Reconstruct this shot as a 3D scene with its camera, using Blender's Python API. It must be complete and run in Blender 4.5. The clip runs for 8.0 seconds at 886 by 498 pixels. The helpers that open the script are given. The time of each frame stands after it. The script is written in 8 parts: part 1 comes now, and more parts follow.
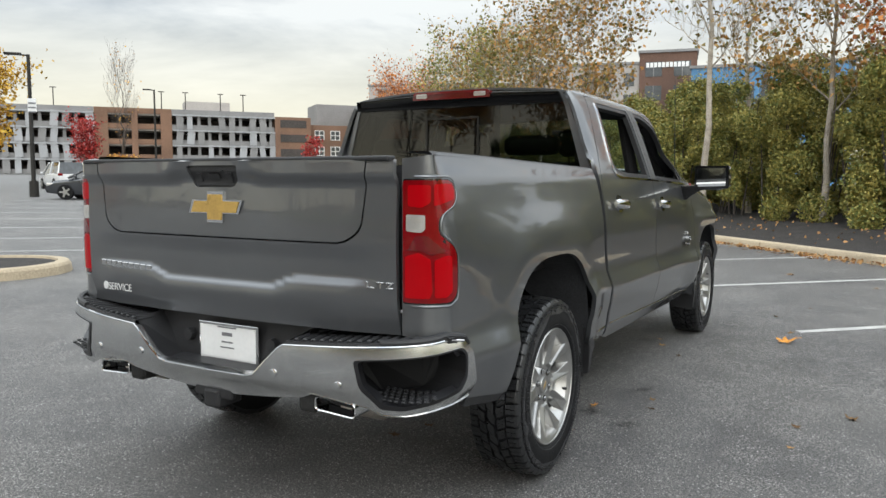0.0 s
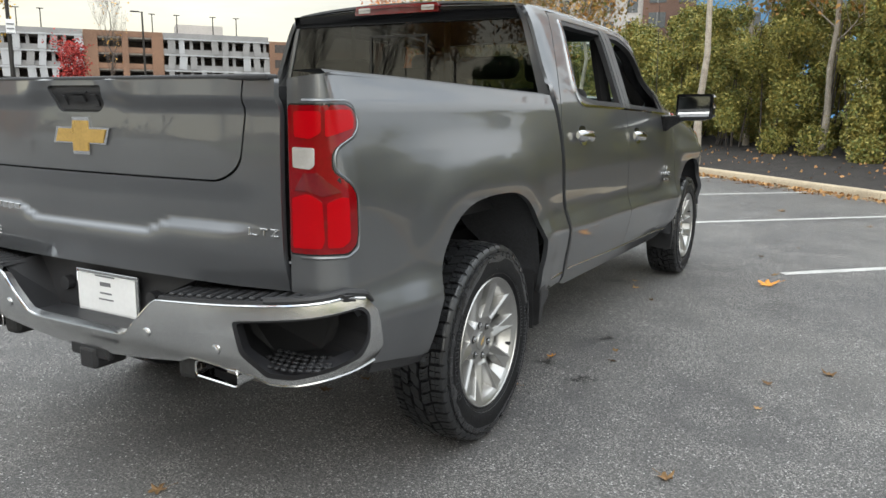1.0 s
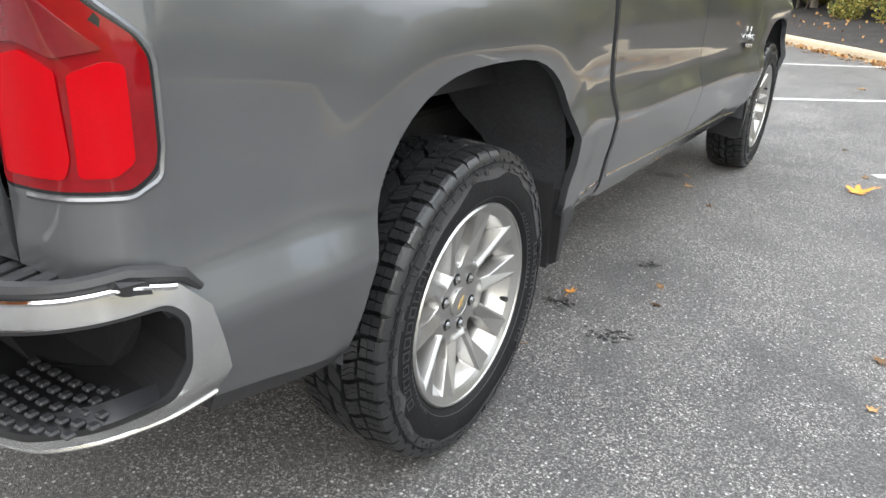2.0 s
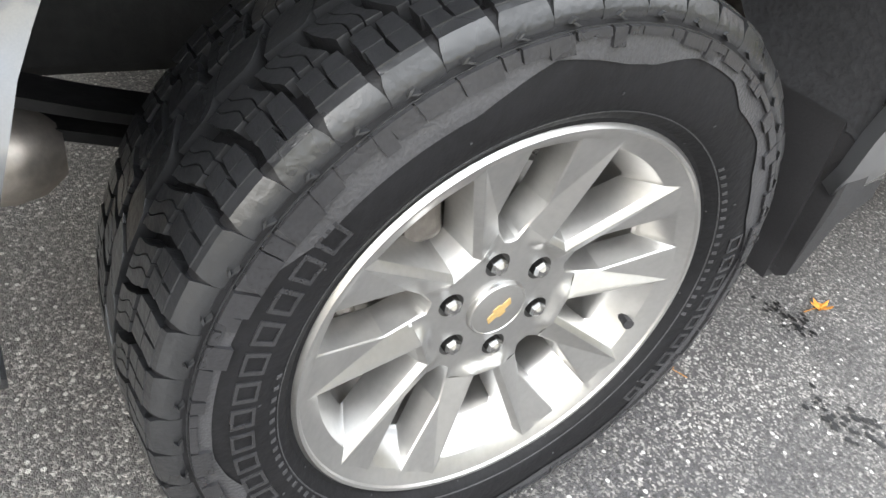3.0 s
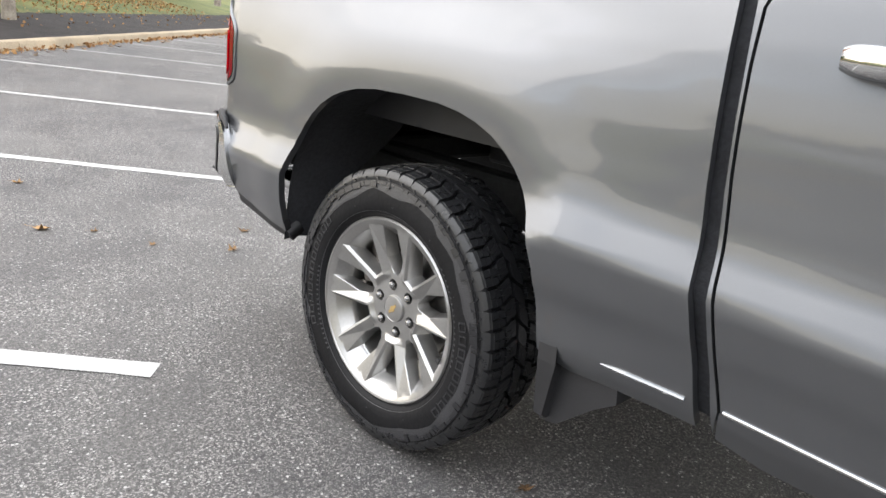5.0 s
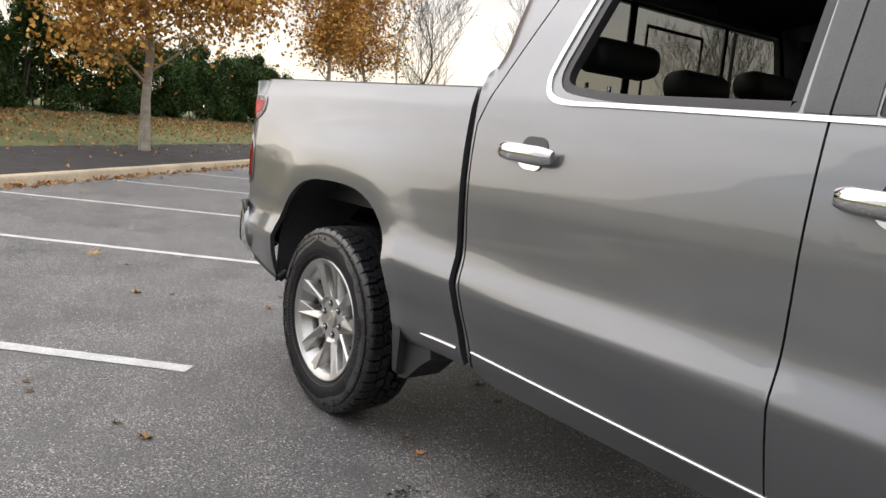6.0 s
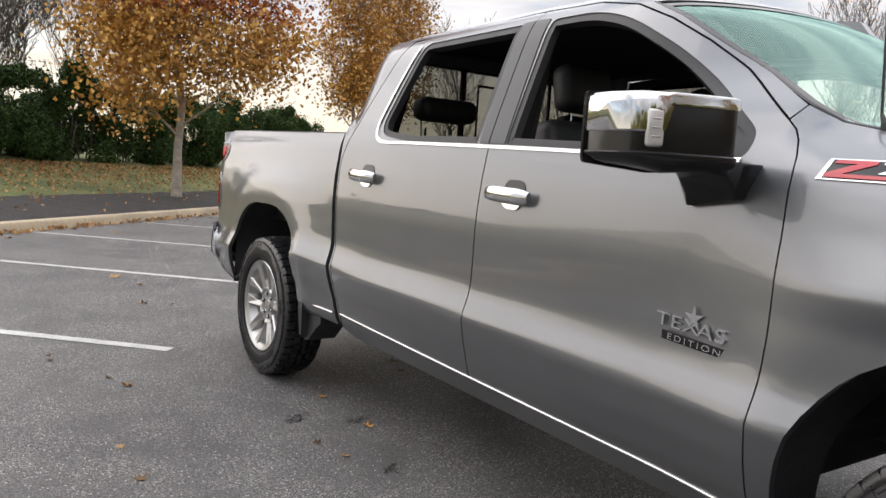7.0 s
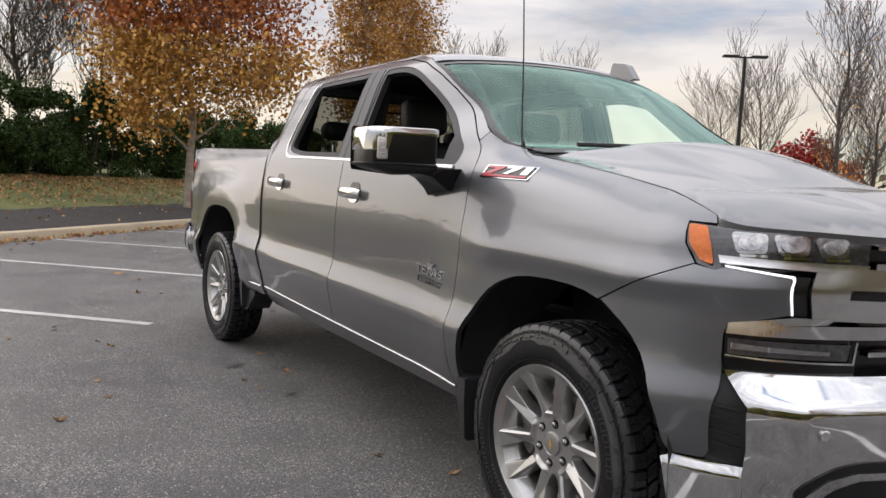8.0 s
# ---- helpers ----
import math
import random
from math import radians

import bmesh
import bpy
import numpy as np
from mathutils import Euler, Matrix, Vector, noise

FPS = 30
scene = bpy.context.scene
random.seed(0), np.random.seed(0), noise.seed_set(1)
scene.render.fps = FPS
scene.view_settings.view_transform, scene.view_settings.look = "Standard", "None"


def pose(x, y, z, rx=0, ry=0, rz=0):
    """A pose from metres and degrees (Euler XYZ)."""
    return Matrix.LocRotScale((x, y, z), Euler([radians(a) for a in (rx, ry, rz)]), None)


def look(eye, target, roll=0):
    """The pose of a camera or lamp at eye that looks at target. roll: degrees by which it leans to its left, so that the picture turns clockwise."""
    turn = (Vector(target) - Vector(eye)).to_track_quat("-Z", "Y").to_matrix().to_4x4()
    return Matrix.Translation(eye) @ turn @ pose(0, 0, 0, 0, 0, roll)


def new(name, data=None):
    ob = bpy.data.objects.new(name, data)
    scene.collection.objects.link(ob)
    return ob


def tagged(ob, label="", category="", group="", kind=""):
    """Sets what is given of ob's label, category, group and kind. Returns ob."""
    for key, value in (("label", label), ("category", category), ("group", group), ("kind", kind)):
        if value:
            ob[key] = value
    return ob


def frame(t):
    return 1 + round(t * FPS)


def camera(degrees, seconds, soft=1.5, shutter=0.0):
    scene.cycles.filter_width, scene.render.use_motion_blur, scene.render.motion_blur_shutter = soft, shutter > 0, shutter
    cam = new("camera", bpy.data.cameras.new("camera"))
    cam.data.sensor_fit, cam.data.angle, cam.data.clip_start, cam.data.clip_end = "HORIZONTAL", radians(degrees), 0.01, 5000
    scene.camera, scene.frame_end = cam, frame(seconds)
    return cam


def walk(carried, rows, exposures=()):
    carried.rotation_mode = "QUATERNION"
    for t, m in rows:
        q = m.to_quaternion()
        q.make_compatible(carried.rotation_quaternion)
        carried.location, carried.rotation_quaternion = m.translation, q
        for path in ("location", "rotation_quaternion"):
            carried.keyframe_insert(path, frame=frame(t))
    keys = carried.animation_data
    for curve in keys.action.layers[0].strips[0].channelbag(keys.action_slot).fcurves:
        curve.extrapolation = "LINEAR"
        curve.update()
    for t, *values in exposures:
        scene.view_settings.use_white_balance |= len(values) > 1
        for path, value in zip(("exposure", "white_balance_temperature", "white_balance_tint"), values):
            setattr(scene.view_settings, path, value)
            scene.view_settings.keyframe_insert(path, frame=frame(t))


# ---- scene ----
cam = camera(61.0, 8.0)
PATH = [
    (0, (2.2, -3.162, 1.341), (1.226, -1.425, 1.157), 0.2),
    (0.5, (2.282, -3.096, 1.351), (1.302, -1.37, 1.101), 0.3),
    (1, (2.246, -2.64, 1.334), (1.289, -0.923, 0.966), 0.7),
    (1.5, (2.026, -2.067, 1.264), (1.09, -0.386, 0.719), 2.0),
    (1.7, (1.94, -1.842, 1.272), (1.012, -0.185, 0.643), 2.4),
    (2.8, (1.443, -0.626, 0.991), (0.332, 0.585, -0.15), 12.7),
    (3, (1.433, -0.463, 0.965), (0.168, 0.531, -0.224), 13.7),
    (3.5, (1.625, -0.177, 1.003), (0.031, 0.123, -0.166), 12.8),
    (4, (1.917, 0.276, 1.038), (0.218, -0.127, 0.063), 11.5),
    (4.2, (2.046, 0.511, 1.081), (0.392, -0.169, 0.186), 10.3),
    (5.3, (2.406, 1.829, 1.21), (1.08, 0.416, 0.715), 6.2),
    (5.5, (2.476, 2.1, 1.215), (1.183, 0.635, 0.79), 5.8),
    (6, (2.541, 2.796, 1.239), (1.327, 1.236, 0.937), 5.1),
    (6.5, (2.583, 3.503, 1.248), (1.42, 1.893, 1.013), 4.2),
    (7, (2.597, 4.172, 1.231), (1.467, 2.534, 1.034), 3.6),
    (7.5, (2.594, 4.895, 1.232), (1.494, 3.234, 1.053), 3.1),
    (8, (2.588, 5.566, 1.243), (1.511, 3.89, 1.069), 2.8),
]
EXPOSURES = [(0.0, 1.44, 6350, 5), (1.0, 1.66, 6400, 5), (1.5, 1.94, 6400, 6), (1.7, 2.12, 6400, 7), (2.8, 2.92, 6500, 8), (3.5, 3.18, 6500, 9), (4.2, 2.80, 6500, 10), (5.3, 1.88, 6550, 11), (6.0, 1.52, 6650, 12), (7.0, 1.36, 6600, 13), (8.0, 1.10, 6650, 15)]
walk(cam, [(t, look(eye, target, roll)) for t, eye, target, roll in PATH], EXPOSURES)

# overcast autumn sky: clear sky under a broken cloud sheet, paler and warmer towards the horizon
SUN_AZ, SUN_EL = radians(146), radians(30)
world = bpy.data.worlds.new("overcast_sky")
scene.world = world
world.use_nodes = True
wt = world.node_tree
wt.nodes.clear()


def wn(kind, **kw):
    n = wt.nodes.new(kind)
    for k, v in kw.items():
        n.inputs[k].default_value = v
    return n


w_out = wn("ShaderNodeOutputWorld")
w_bg = wn("ShaderNodeBackground", Strength=1.0)
w_sky = wn("ShaderNodeTexSky")
w_sky.sky_type, w_sky.sun_disc = "NISHITA", False
w_sky.sun_elevation, w_sky.sun_rotation = SUN_EL, SUN_AZ
w_dim = wn("ShaderNodeVectorMath")
w_dim.operation = "SCALE"
w_dim.inputs["Scale"].default_value = 0.10
w_co = wn("ShaderNodeTexCoord")
w_map = wn("ShaderNodeMapping")
w_map.inputs["Scale"].default_value = (1.0, 1.0, 4.2)
w_n1 = wn("ShaderNodeTexNoise", Scale=1.6, Detail=6.0, Roughness=0.55, Distortion=0.4)
w_cov = wn("ShaderNodeMapRange")
w_cov.inputs["From Min"].default_value, w_cov.inputs["From Max"].default_value = 0.30, 0.42
w_n2 = wn("ShaderNodeTexNoise", Scale=2.6, Detail=8.0, Roughness=0.6, Distortion=0.3)
w_ramp = wn("ShaderNodeValToRGB")
w_ramp.color_ramp.elements[0].position, w_ramp.color_ramp.elements[0].color = 0.36, (0.36, 0.385, 0.42, 1)
w_ramp.color_ramp.elements[1].position, w_ramp.color_ramp.elements[1].color = 0.62, (0.62, 0.62, 0.625, 1)
w_sep = wn("ShaderNodeSeparateXYZ")
w_hor = wn("ShaderNodeMapRange")
w_hor.inputs["From Min"].default_value, w_hor.inputs["From Max"].default_value = 0.02, 0.20
w_hor.inputs["To Min"].default_value, w_hor.inputs["To Max"].default_value = 0.92, 0.0
w_warm = wn("ShaderNodeMix")
w_warm.data_type = "RGBA"
w_warm.inputs["B"].default_value = (0.74, 0.665, 0.49, 1)
w_mix = wn("ShaderNodeMix")
w_mix.data_type = "RGBA"
L = wt.links.new
L(w_co.outputs["Generated"], w_map.inputs["Vector"])
L(w_map.outputs["Vector"], w_n1.inputs["Vector"])
L(w_map.outputs["Vector"], w_n2.inputs["Vector"])
L(w_n1.outputs["Fac"], w_cov.inputs["Value"])
L(w_n2.outputs["Fac"], w_ramp.inputs["Fac"])
L(w_co.outputs["Generated"], w_sep.inputs["Vector"])
L(w_sep.outputs["Z"], w_hor.inputs["Value"])
L(w_hor.outputs["Result"], w_warm.inputs["Factor"])
L(w_ramp.outputs["Color"], w_warm.inputs["A"])
L(w_sky.outputs["Color"], w_dim.inputs[0])
L(w_cov.outputs["Result"], w_mix.inputs["Factor"])
L(w_dim.outputs["Vector"], w_mix.inputs["A"])
L(w_warm.outputs["Result"], w_mix.inputs["B"])
# an overcast dome is about twice as bright overhead as at the horizon
w_dome = wn("ShaderNodeMapRange")
w_dome.inputs["From Min"].default_value, w_dome.inputs["From Max"].default_value = 0.22, 0.95
w_dome.inputs["To Min"].default_value, w_dome.inputs["To Max"].default_value = 0.63, 1.92
w_lift = wn("ShaderNodeVectorMath")
w_lift.operation = "SCALE"
L(w_sep.outputs["Z"], w_dome.inputs["Value"])
L(w_mix.outputs["Result"], w_lift.inputs[0])
# and brighter on the side where the sun stands behind the cloud
w_side = wn("ShaderNodeVectorMath")
w_side.operation = "DOT_PRODUCT"
w_side.inputs[1].default_value = (math.sin(SUN_AZ), math.cos(SUN_AZ), 0.0)
w_grad = wn("ShaderNodeMapRange")
w_grad.inputs["From Min"].default_value, w_grad.inputs["From Max"].default_value = -1.0, 1.0
w_grad.inputs["To Min"].default_value, w_grad.inputs["To Max"].default_value = 0.90, 1.14
w_both = wn("ShaderNodeMath")
w_both.operation = "MULTIPLY"
L(w_co.outputs["Generated"], w_side.inputs[0])
L(w_side.outputs["Value"], w_grad.inputs["Value"])
L(w_grad.outputs["Result"], w_both.inputs[0])
L(w_dome.outputs["Result"], w_both.inputs[1])
L(w_both.outputs["Value"], w_lift.inputs["Scale"])
L(w_lift.outputs["Vector"], w_bg.inputs["Color"])
L(w_bg.outputs["Background"], w_out.inputs["Surface"])

sun = new("sun", bpy.data.lights.new("sun", "SUN"))
sun.data.energy, sun.data.angle, sun.data.color = 0.38, radians(60), (1.0, 0.93, 0.84)
sun.matrix_world = look((0, 0, 0), (-math.sin(SUN_AZ) * math.cos(SUN_EL), -math.cos(SUN_AZ) * math.cos(SUN_EL), -math.sin(SUN_EL)))
# ---------------------------------------------------------------- materials


def material(name, color, rough=0.5, metal=0.0, vary=0.12, scale=6.0, fine=60.0, bump=0.0, coat=0.0, other=None, spec=0.5, per_object=0.0, island=0.0, rough_vary=0.08):
    """A Principled surface with colour variation at two scales and fine relief."""
    m = bpy.data.materials.new(name)
    m.use_nodes = True
    nt = m.node_tree
    b = nt.nodes["Principled BSDF"]
    b.inputs["Roughness"].default_value, b.inputs["Metallic"].default_value = rough, metal
    b.inputs["Specular IOR Level"].default_value = spec
    if coat:
        b.inputs["Coat Weight"].default_value, b.inputs["Coat Roughness"].default_value = coat, 0.03
    co = nt.nodes.new("ShaderNodeTexCoord")
    big, small = nt.nodes.new("ShaderNodeTexNoise"), nt.nodes.new("ShaderNodeTexNoise")
    big.inputs["Scale"].default_value, big.inputs["Detail"].default_value = scale, 3
    small.inputs["Scale"].default_value, small.inputs["Detail"].default_value = fine, 4
    for n in (big, small):
        nt.links.new(co.outputs["Object"], n.inputs["Vector"])
    add = nt.nodes.new("ShaderNodeMath")
    add.operation = "ADD"
    nt.links.new(big.outputs["Fac"], add.inputs[0])
    nt.links.new(small.outputs["Fac"], add.inputs[1])
    half = nt.nodes.new("ShaderNodeMath")
    half.operation = "MULTIPLY"
    half.inputs[1].default_value = 0.5
    nt.links.new(add.outputs[0], half.inputs[0])
    src = half.outputs[0]
    for amount, kind, sock in ((per_object, "ShaderNodeObjectInfo", "Random"), (island, "ShaderNodeNewGeometry", "Random Per Island")):
        if amount:
            info = nt.nodes.new(kind)
            mx = nt.nodes.new("ShaderNodeMix")
            mx.inputs["Factor"].default_value = amount
            nt.links.new(src, mx.inputs["A"])
            nt.links.new(info.outputs[sock], mx.inputs["B"])
            src = mx.outputs["Result"]
    ramp = nt.nodes.new("ShaderNodeValToRGB")
    lo = [max(0, c * (1 - vary)) for c in color]
    hi = [min(1, c * (1 + vary)) for c in color]
    if other:
        hi = list(other)
    ramp.color_ramp.elements[0].color, ramp.color_ramp.elements[1].color = (*lo, 1), (*hi, 1)
    wide = max(per_object, island)
    ramp.color_ramp.elements[0].position, ramp.color_ramp.elements[1].position = 0.38 - 0.3 * wide, 0.62 + 0.3 * wide
    nt.links.new(src, ramp.inputs["Fac"])
    nt.links.new(ramp.outputs["Color"], b.inputs["Base Color"])
    if rough_vary:
        mr = nt.nodes.new("ShaderNodeMapRange")
        mr.inputs["To Min"].default_value, mr.inputs["To Max"].default_value = max(0, rough - rough_vary), min(1, rough + rough_vary)
        nt.links.new(big.outputs["Fac"], mr.inputs["Value"])
        nt.links.new(mr.outputs["Result"], b.inputs["Roughness"])
    if bump:
        bp = nt.nodes.new("ShaderNodeBump")
        bp.inputs["Strength"].default_value, bp.inputs["Distance"].default_value = bump, 0.01
        nt.links.new(small.outputs["Fac"], bp.inputs["Height"])
        nt.links.new(bp.outputs["Normal"], b.inputs["Normal"])
    return m


def clear_glass(name, tint, rough=0.0, coat=(1, 1, 1), ior=1.52):
    """Thin pane: mirror at grazing angles, tinted see-through otherwise."""
    m = bpy.data.materials.new(name)
    m.use_nodes = True
    nt = m.node_tree
    nt.nodes.clear()
    out = nt.nodes.new("ShaderNodeOutputMaterial")
    tr, gl = nt.nodes.new("ShaderNodeBsdfTransparent"), nt.nodes.new("ShaderNodeBsdfGlossy")
    tr.inputs["Color"].default_value = (*tint, 1)
    gl.inputs["Roughness"].default_value = rough
    lw, up, fr = nt.nodes.new("ShaderNodeLayerWeight"), nt.nodes.new("ShaderNodeMath"), nt.nodes.new("ShaderNodeMath")
    lw.inputs["Blend"].default_value = 0.5
    up.operation, fr.operation = "POWER", "MULTIPLY_ADD"
    f0 = ((ior - 1) / (ior + 1)) ** 2
    up.inputs[1].default_value, fr.inputs[1].default_value, fr.inputs[2].default_value = 4.6, 1 - f0, f0
    nt.links.new(lw.outputs["Facing"], up.inputs[0])
    nt.links.new(up.outputs[0], fr.inputs[0])
    gl.inputs["Color"].default_value = (*coat, 1)
    mx = nt.nodes.new("ShaderNodeMixShader")
    nt.links.new(fr.outputs[0], mx.inputs["Fac"])
    nt.links.new(tr.outputs[0], mx.inputs[1])
    nt.links.new(gl.outputs[0], mx.inputs[2])
    nt.links.new(mx.outputs[0], out.inputs["Surface"])
    return m


def asphalt_material():
    m = bpy.data.materials.new("asphalt")
    m.use_nodes = True
    nt = m.node_tree
    b = nt.nodes["Principled BSDF"]
    co = nt.nodes.new("ShaderNodeTexCoord")

    def tex(kind, scale, **kw):
        n = nt.nodes.new(kind)
        n.inputs["Scale"].default_value = scale
        for k, v in kw.items():
            n.inputs[k].default_value = v
        nt.links.new(co.outputs["Object"], n.inputs["Vector"])
        return n

    stones = tex("ShaderNodeTexVoronoi", 230.0, Randomness=1.0)
    grit = tex("ShaderNodeTexVoronoi", 480.0, Randomness=1.0)
    patch = tex("ShaderNodeTexNoise", 0.45, Detail=5.0, Roughness=0.6)
    stain = tex("ShaderNodeTexNoise", 2.4, Detail=6.0, Roughness=0.65)
    sep = nt.nodes.new("ShaderNodeSeparateColor")
    nt.links.new(stones.outputs["Color"], sep.inputs["Color"])
    # a few pale stones among the dark binder
    pale = nt.nodes.new("ShaderNodeMapRange")
    pale.inputs["From Min"].default_value, pale.inputs["From Max"].default_value = 0.58, 1.05
    nt.links.new(sep.outputs["Red"], pale.inputs["Value"])
    worn = nt.nodes.new("ShaderNodeMapRange")
    worn.inputs["From Min"].default_value, worn.inputs["From Max"].default_value = 0.28, 0.60
    nt.links.new(stain.outputs["Fac"], worn.inputs["Value"])
    pw = nt.nodes.new("ShaderNodeMath")
    pw.operation = "MULTIPLY"
    nt.links.new(pale.outputs["Result"], pw.inputs[0])
    nt.links.new(worn.outputs["Result"], pw.inputs[1])
    ramp = nt.nodes.new("ShaderNodeValToRGB")
    ramp.color_ramp.elements[0].position, ramp.color_ramp.elements[0].color = 0.35, (0.051, 0.050, 0.053, 1)
    ramp.color_ramp.elements[1].position, ramp.color_ramp.elements[1].color = 0.68, (0.110, 0.106, 0.102, 1)
    nt.links.new(patch.outputs["Fac"], ramp.inputs["Fac"])
    mx = nt.nodes.new("ShaderNodeMix")
    mx.data_type = "RGBA"
    mx.inputs["B"].default_value = (0.46, 0.44, 0.415, 1)
    nt.links.new(pw.outputs[0], mx.inputs["Factor"])
    nt.links.new(ramp.outputs["Color"], mx.inputs["A"])
    # mottled binder and a few larger pale chips
    mott = tex("ShaderNodeTexNoise", 85.0, Detail=5.0, Roughness=0.75)
    mr = nt.nodes.new("ShaderNodeMapRange")
    mr.inputs["From Min"].default_value, mr.inputs["From Max"].default_value = 0.36, 0.64
    mr.inputs["To Min"].default_value, mr.inputs["To Max"].default_value = 0.42, 1.58
    nt.links.new(mott.outputs["Fac"], mr.inputs["Value"])
    dark = nt.nodes.new("ShaderNodeVectorMath")
    dark.operation = "SCALE"
    nt.links.new(mx.outputs["Result"], dark.inputs[0])
    nt.links.new(mr.outputs["Result"], dark.inputs["Scale"])
    chips = tex("ShaderNodeTexVoronoi", 62.0, Randomness=1.0)
    csep = nt.nodes.new("ShaderNodeSeparateColor")
    nt.links.new(chips.outputs["Color"], csep.inputs["Color"])
    pick = nt.nodes.new("ShaderNodeMath")
    pick.operation = "GREATER_THAN"
    pick.inputs[1].default_value = 0.79
    nt.links.new(csep.outputs["Green"], pick.inputs[0])
    near = nt.nodes.new("ShaderNodeMath")
    near.operation = "LESS_THAN"
    near.inputs[1].default_value = 0.26
    nt.links.new(chips.outputs["Distance"], near.inputs[0])
    both = nt.nodes.new("ShaderNodeMath")
    both.operation = "MULTIPLY"
    nt.links.new(pick.outputs[0], both.inputs[0])
    nt.links.new(near.outputs[0], both.inputs[1])
    chip_mix = nt.nodes.new("ShaderNodeMix")
    chip_mix.data_type = "RGBA"
    chip_mix.inputs["B"].default_value = (0.50, 0.49, 0.47, 1)
    nt.links.new(both.outputs[0], chip_mix.inputs["Factor"])
    nt.links.new(dark.outputs["Vector"], chip_mix.inputs["A"])
    nt.links.new(chip_mix.outputs["Result"], b.inputs["Base Color"])
    rr = nt.nodes.new("ShaderNodeMapRange")
    rr.inputs["To Min"].default_value, rr.inputs["To Max"].default_value = 0.40, 0.70
    nt.links.new(stain.outputs["Fac"], rr.inputs["Value"])
    nt.links.new(rr.outputs["Result"], b.inputs["Roughness"])
    b.inputs["Specular IOR Level"].default_value = 0.46
    hs = nt.nodes.new("ShaderNodeMath")
    hs.operation = "ADD"
    nt.links.new(stones.outputs["Distance"], hs.inputs[0])
    nt.links.new(grit.outputs["Distance"], hs.inputs[1])
    bp = nt.nodes.new("ShaderNodeBump")
    bp.invert = True
    bp.inputs["Strength"].default_value, bp.inputs["Distance"].default_value = 0.7, 0.004
    nt.links.new(hs.outputs[0], bp.inputs["Height"])
    nt.links.new(bp.outputs["Normal"], b.inputs["Normal"])
    return m


def lamp_glow(name, color, strength):
    m = bpy.data.materials.new(name)
    m.use_nodes = True
    b = m.node_tree.nodes["Principled BSDF"]
    b.inputs["Base Color"].default_value = (*color, 1)
    b.inputs["Emission Color"].default_value = (*color, 1)
    b.inputs["Emission Strength"].default_value = strength
    return m


ASPHALT = asphalt_material()
PAINT = material("grey_metallic_paint", (0.158, 0.164, 0.175), 0.38, 0.85, 0.05, 3.0, 900.0, 0.0, coat=1.0, rough_vary=0.03)
PILLAR = material("satin_grey_pillar_film", (0.075, 0.077, 0.080), 0.42, 0, 0.1, 6, 200, 0.02, spec=0.4)
CHROME = material("chrome", (0.62, 0.625, 0.63), 0.05, 1.0, 0.04, 8, 60, rough_vary=0.03)
SATIN = material("satin_chrome", (0.66, 0.665, 0.67), 0.20, 1.0, 0.05, 8, 60, rough_vary=0.04)
ALLOY = material("silver_alloy", (0.425, 0.421, 0.414), 0.30, 0.90, 0.05, 9, 120, rough_vary=0.05)
RUBBER = material("tyre_rubber", (0.007, 0.007, 0.008), 0.56, 0, 0.25, 9, 90, 0.15, spec=0.22, rough_vary=0.12)
RUBBER_WORN = material("tyre_tread_rubber", (0.015, 0.0155, 0.017), 0.30, 0, 0.15, 14, 110, 0.12, spec=0.65, rough_vary=0.10)
RUBBER_GLOSS = material("glossy_sidewall_band", (0.040, 0.040, 0.043), 0.32, 0, 0.25, 9, 260, 0.2, rough_vary=0.1)
RUBBER_MARK = material("raised_sidewall_rubber", (0.020, 0.020, 0.022), 0.28, 0, 0.25, 9, 260, 0.1, rough_vary=0.1)
BLACK_PLASTIC = material("black_plastic", (0.020, 0.020, 0.022), 0.5, 0, 0.2, 12, 300, 0.1)
TRIM_BLACK = material("gloss_black_trim", (0.008, 0.008, 0.009), 0.18, 0, 0.1, 12, 200)
DARK_LINER = material("wheel_well_liner", (0.026, 0.027, 0.031), 0.85, 0, 0.3, 8, 90, 0.3)
UNDERBODY = material("underbody_steel", (0.02, 0.02, 0.02), 0.7, 0.2, 0.3, 6, 50, 0.2)
RED_LENS = material("red_lens", (0.17, 0.001, 0.004), 0.08, 0, 0.1, 12, 80, coat=0.3, spec=0.3)
RED_BRIGHT = material("red_reflector", (0.36, 0.001, 0.005), 0.12, 0, 0.06, 8, 250, 0.03, coat=0.08, spec=0.12)
DARK_RED = material("dark_red_lens", (0.12, 0.004, 0.008), 0.12, 0, 0.1, 12, 80, coat=1.0)
CLEAR_LENS = material("clear_reflector", (0.58, 0.56, 0.54), 0.18, 0.4, 0.12, 22, 240, 0.08, coat=1.0)
AMBER = material("amber_lens", (0.60, 0.13, 0.004), 0.2, 0, 0.15, 30, 120, coat=0.3)
GOLD = material("gold_badge", (0.58, 0.37, 0.10), 0.3, 0.55, 0.1, 20, 100, coat=0.6)
GLASS_TINT = clear_glass("tinted_glass", (0.18, 0.185, 0.172))
GLASS_GREEN = clear_glass("windscreen_glass", (0.72, 0.83, 0.79), 0.0, (0.68, 1.0, 0.90), 1.62)
SEAT_CLOTH = material("black_leather", (0.016, 0.016, 0.017), 0.55, 0, 0.2, 10, 200, 0.1)
HEADLINER = material("dark_headliner", (0.012, 0.012, 0.013), 0.9, 0, 0.15, 10, 200)
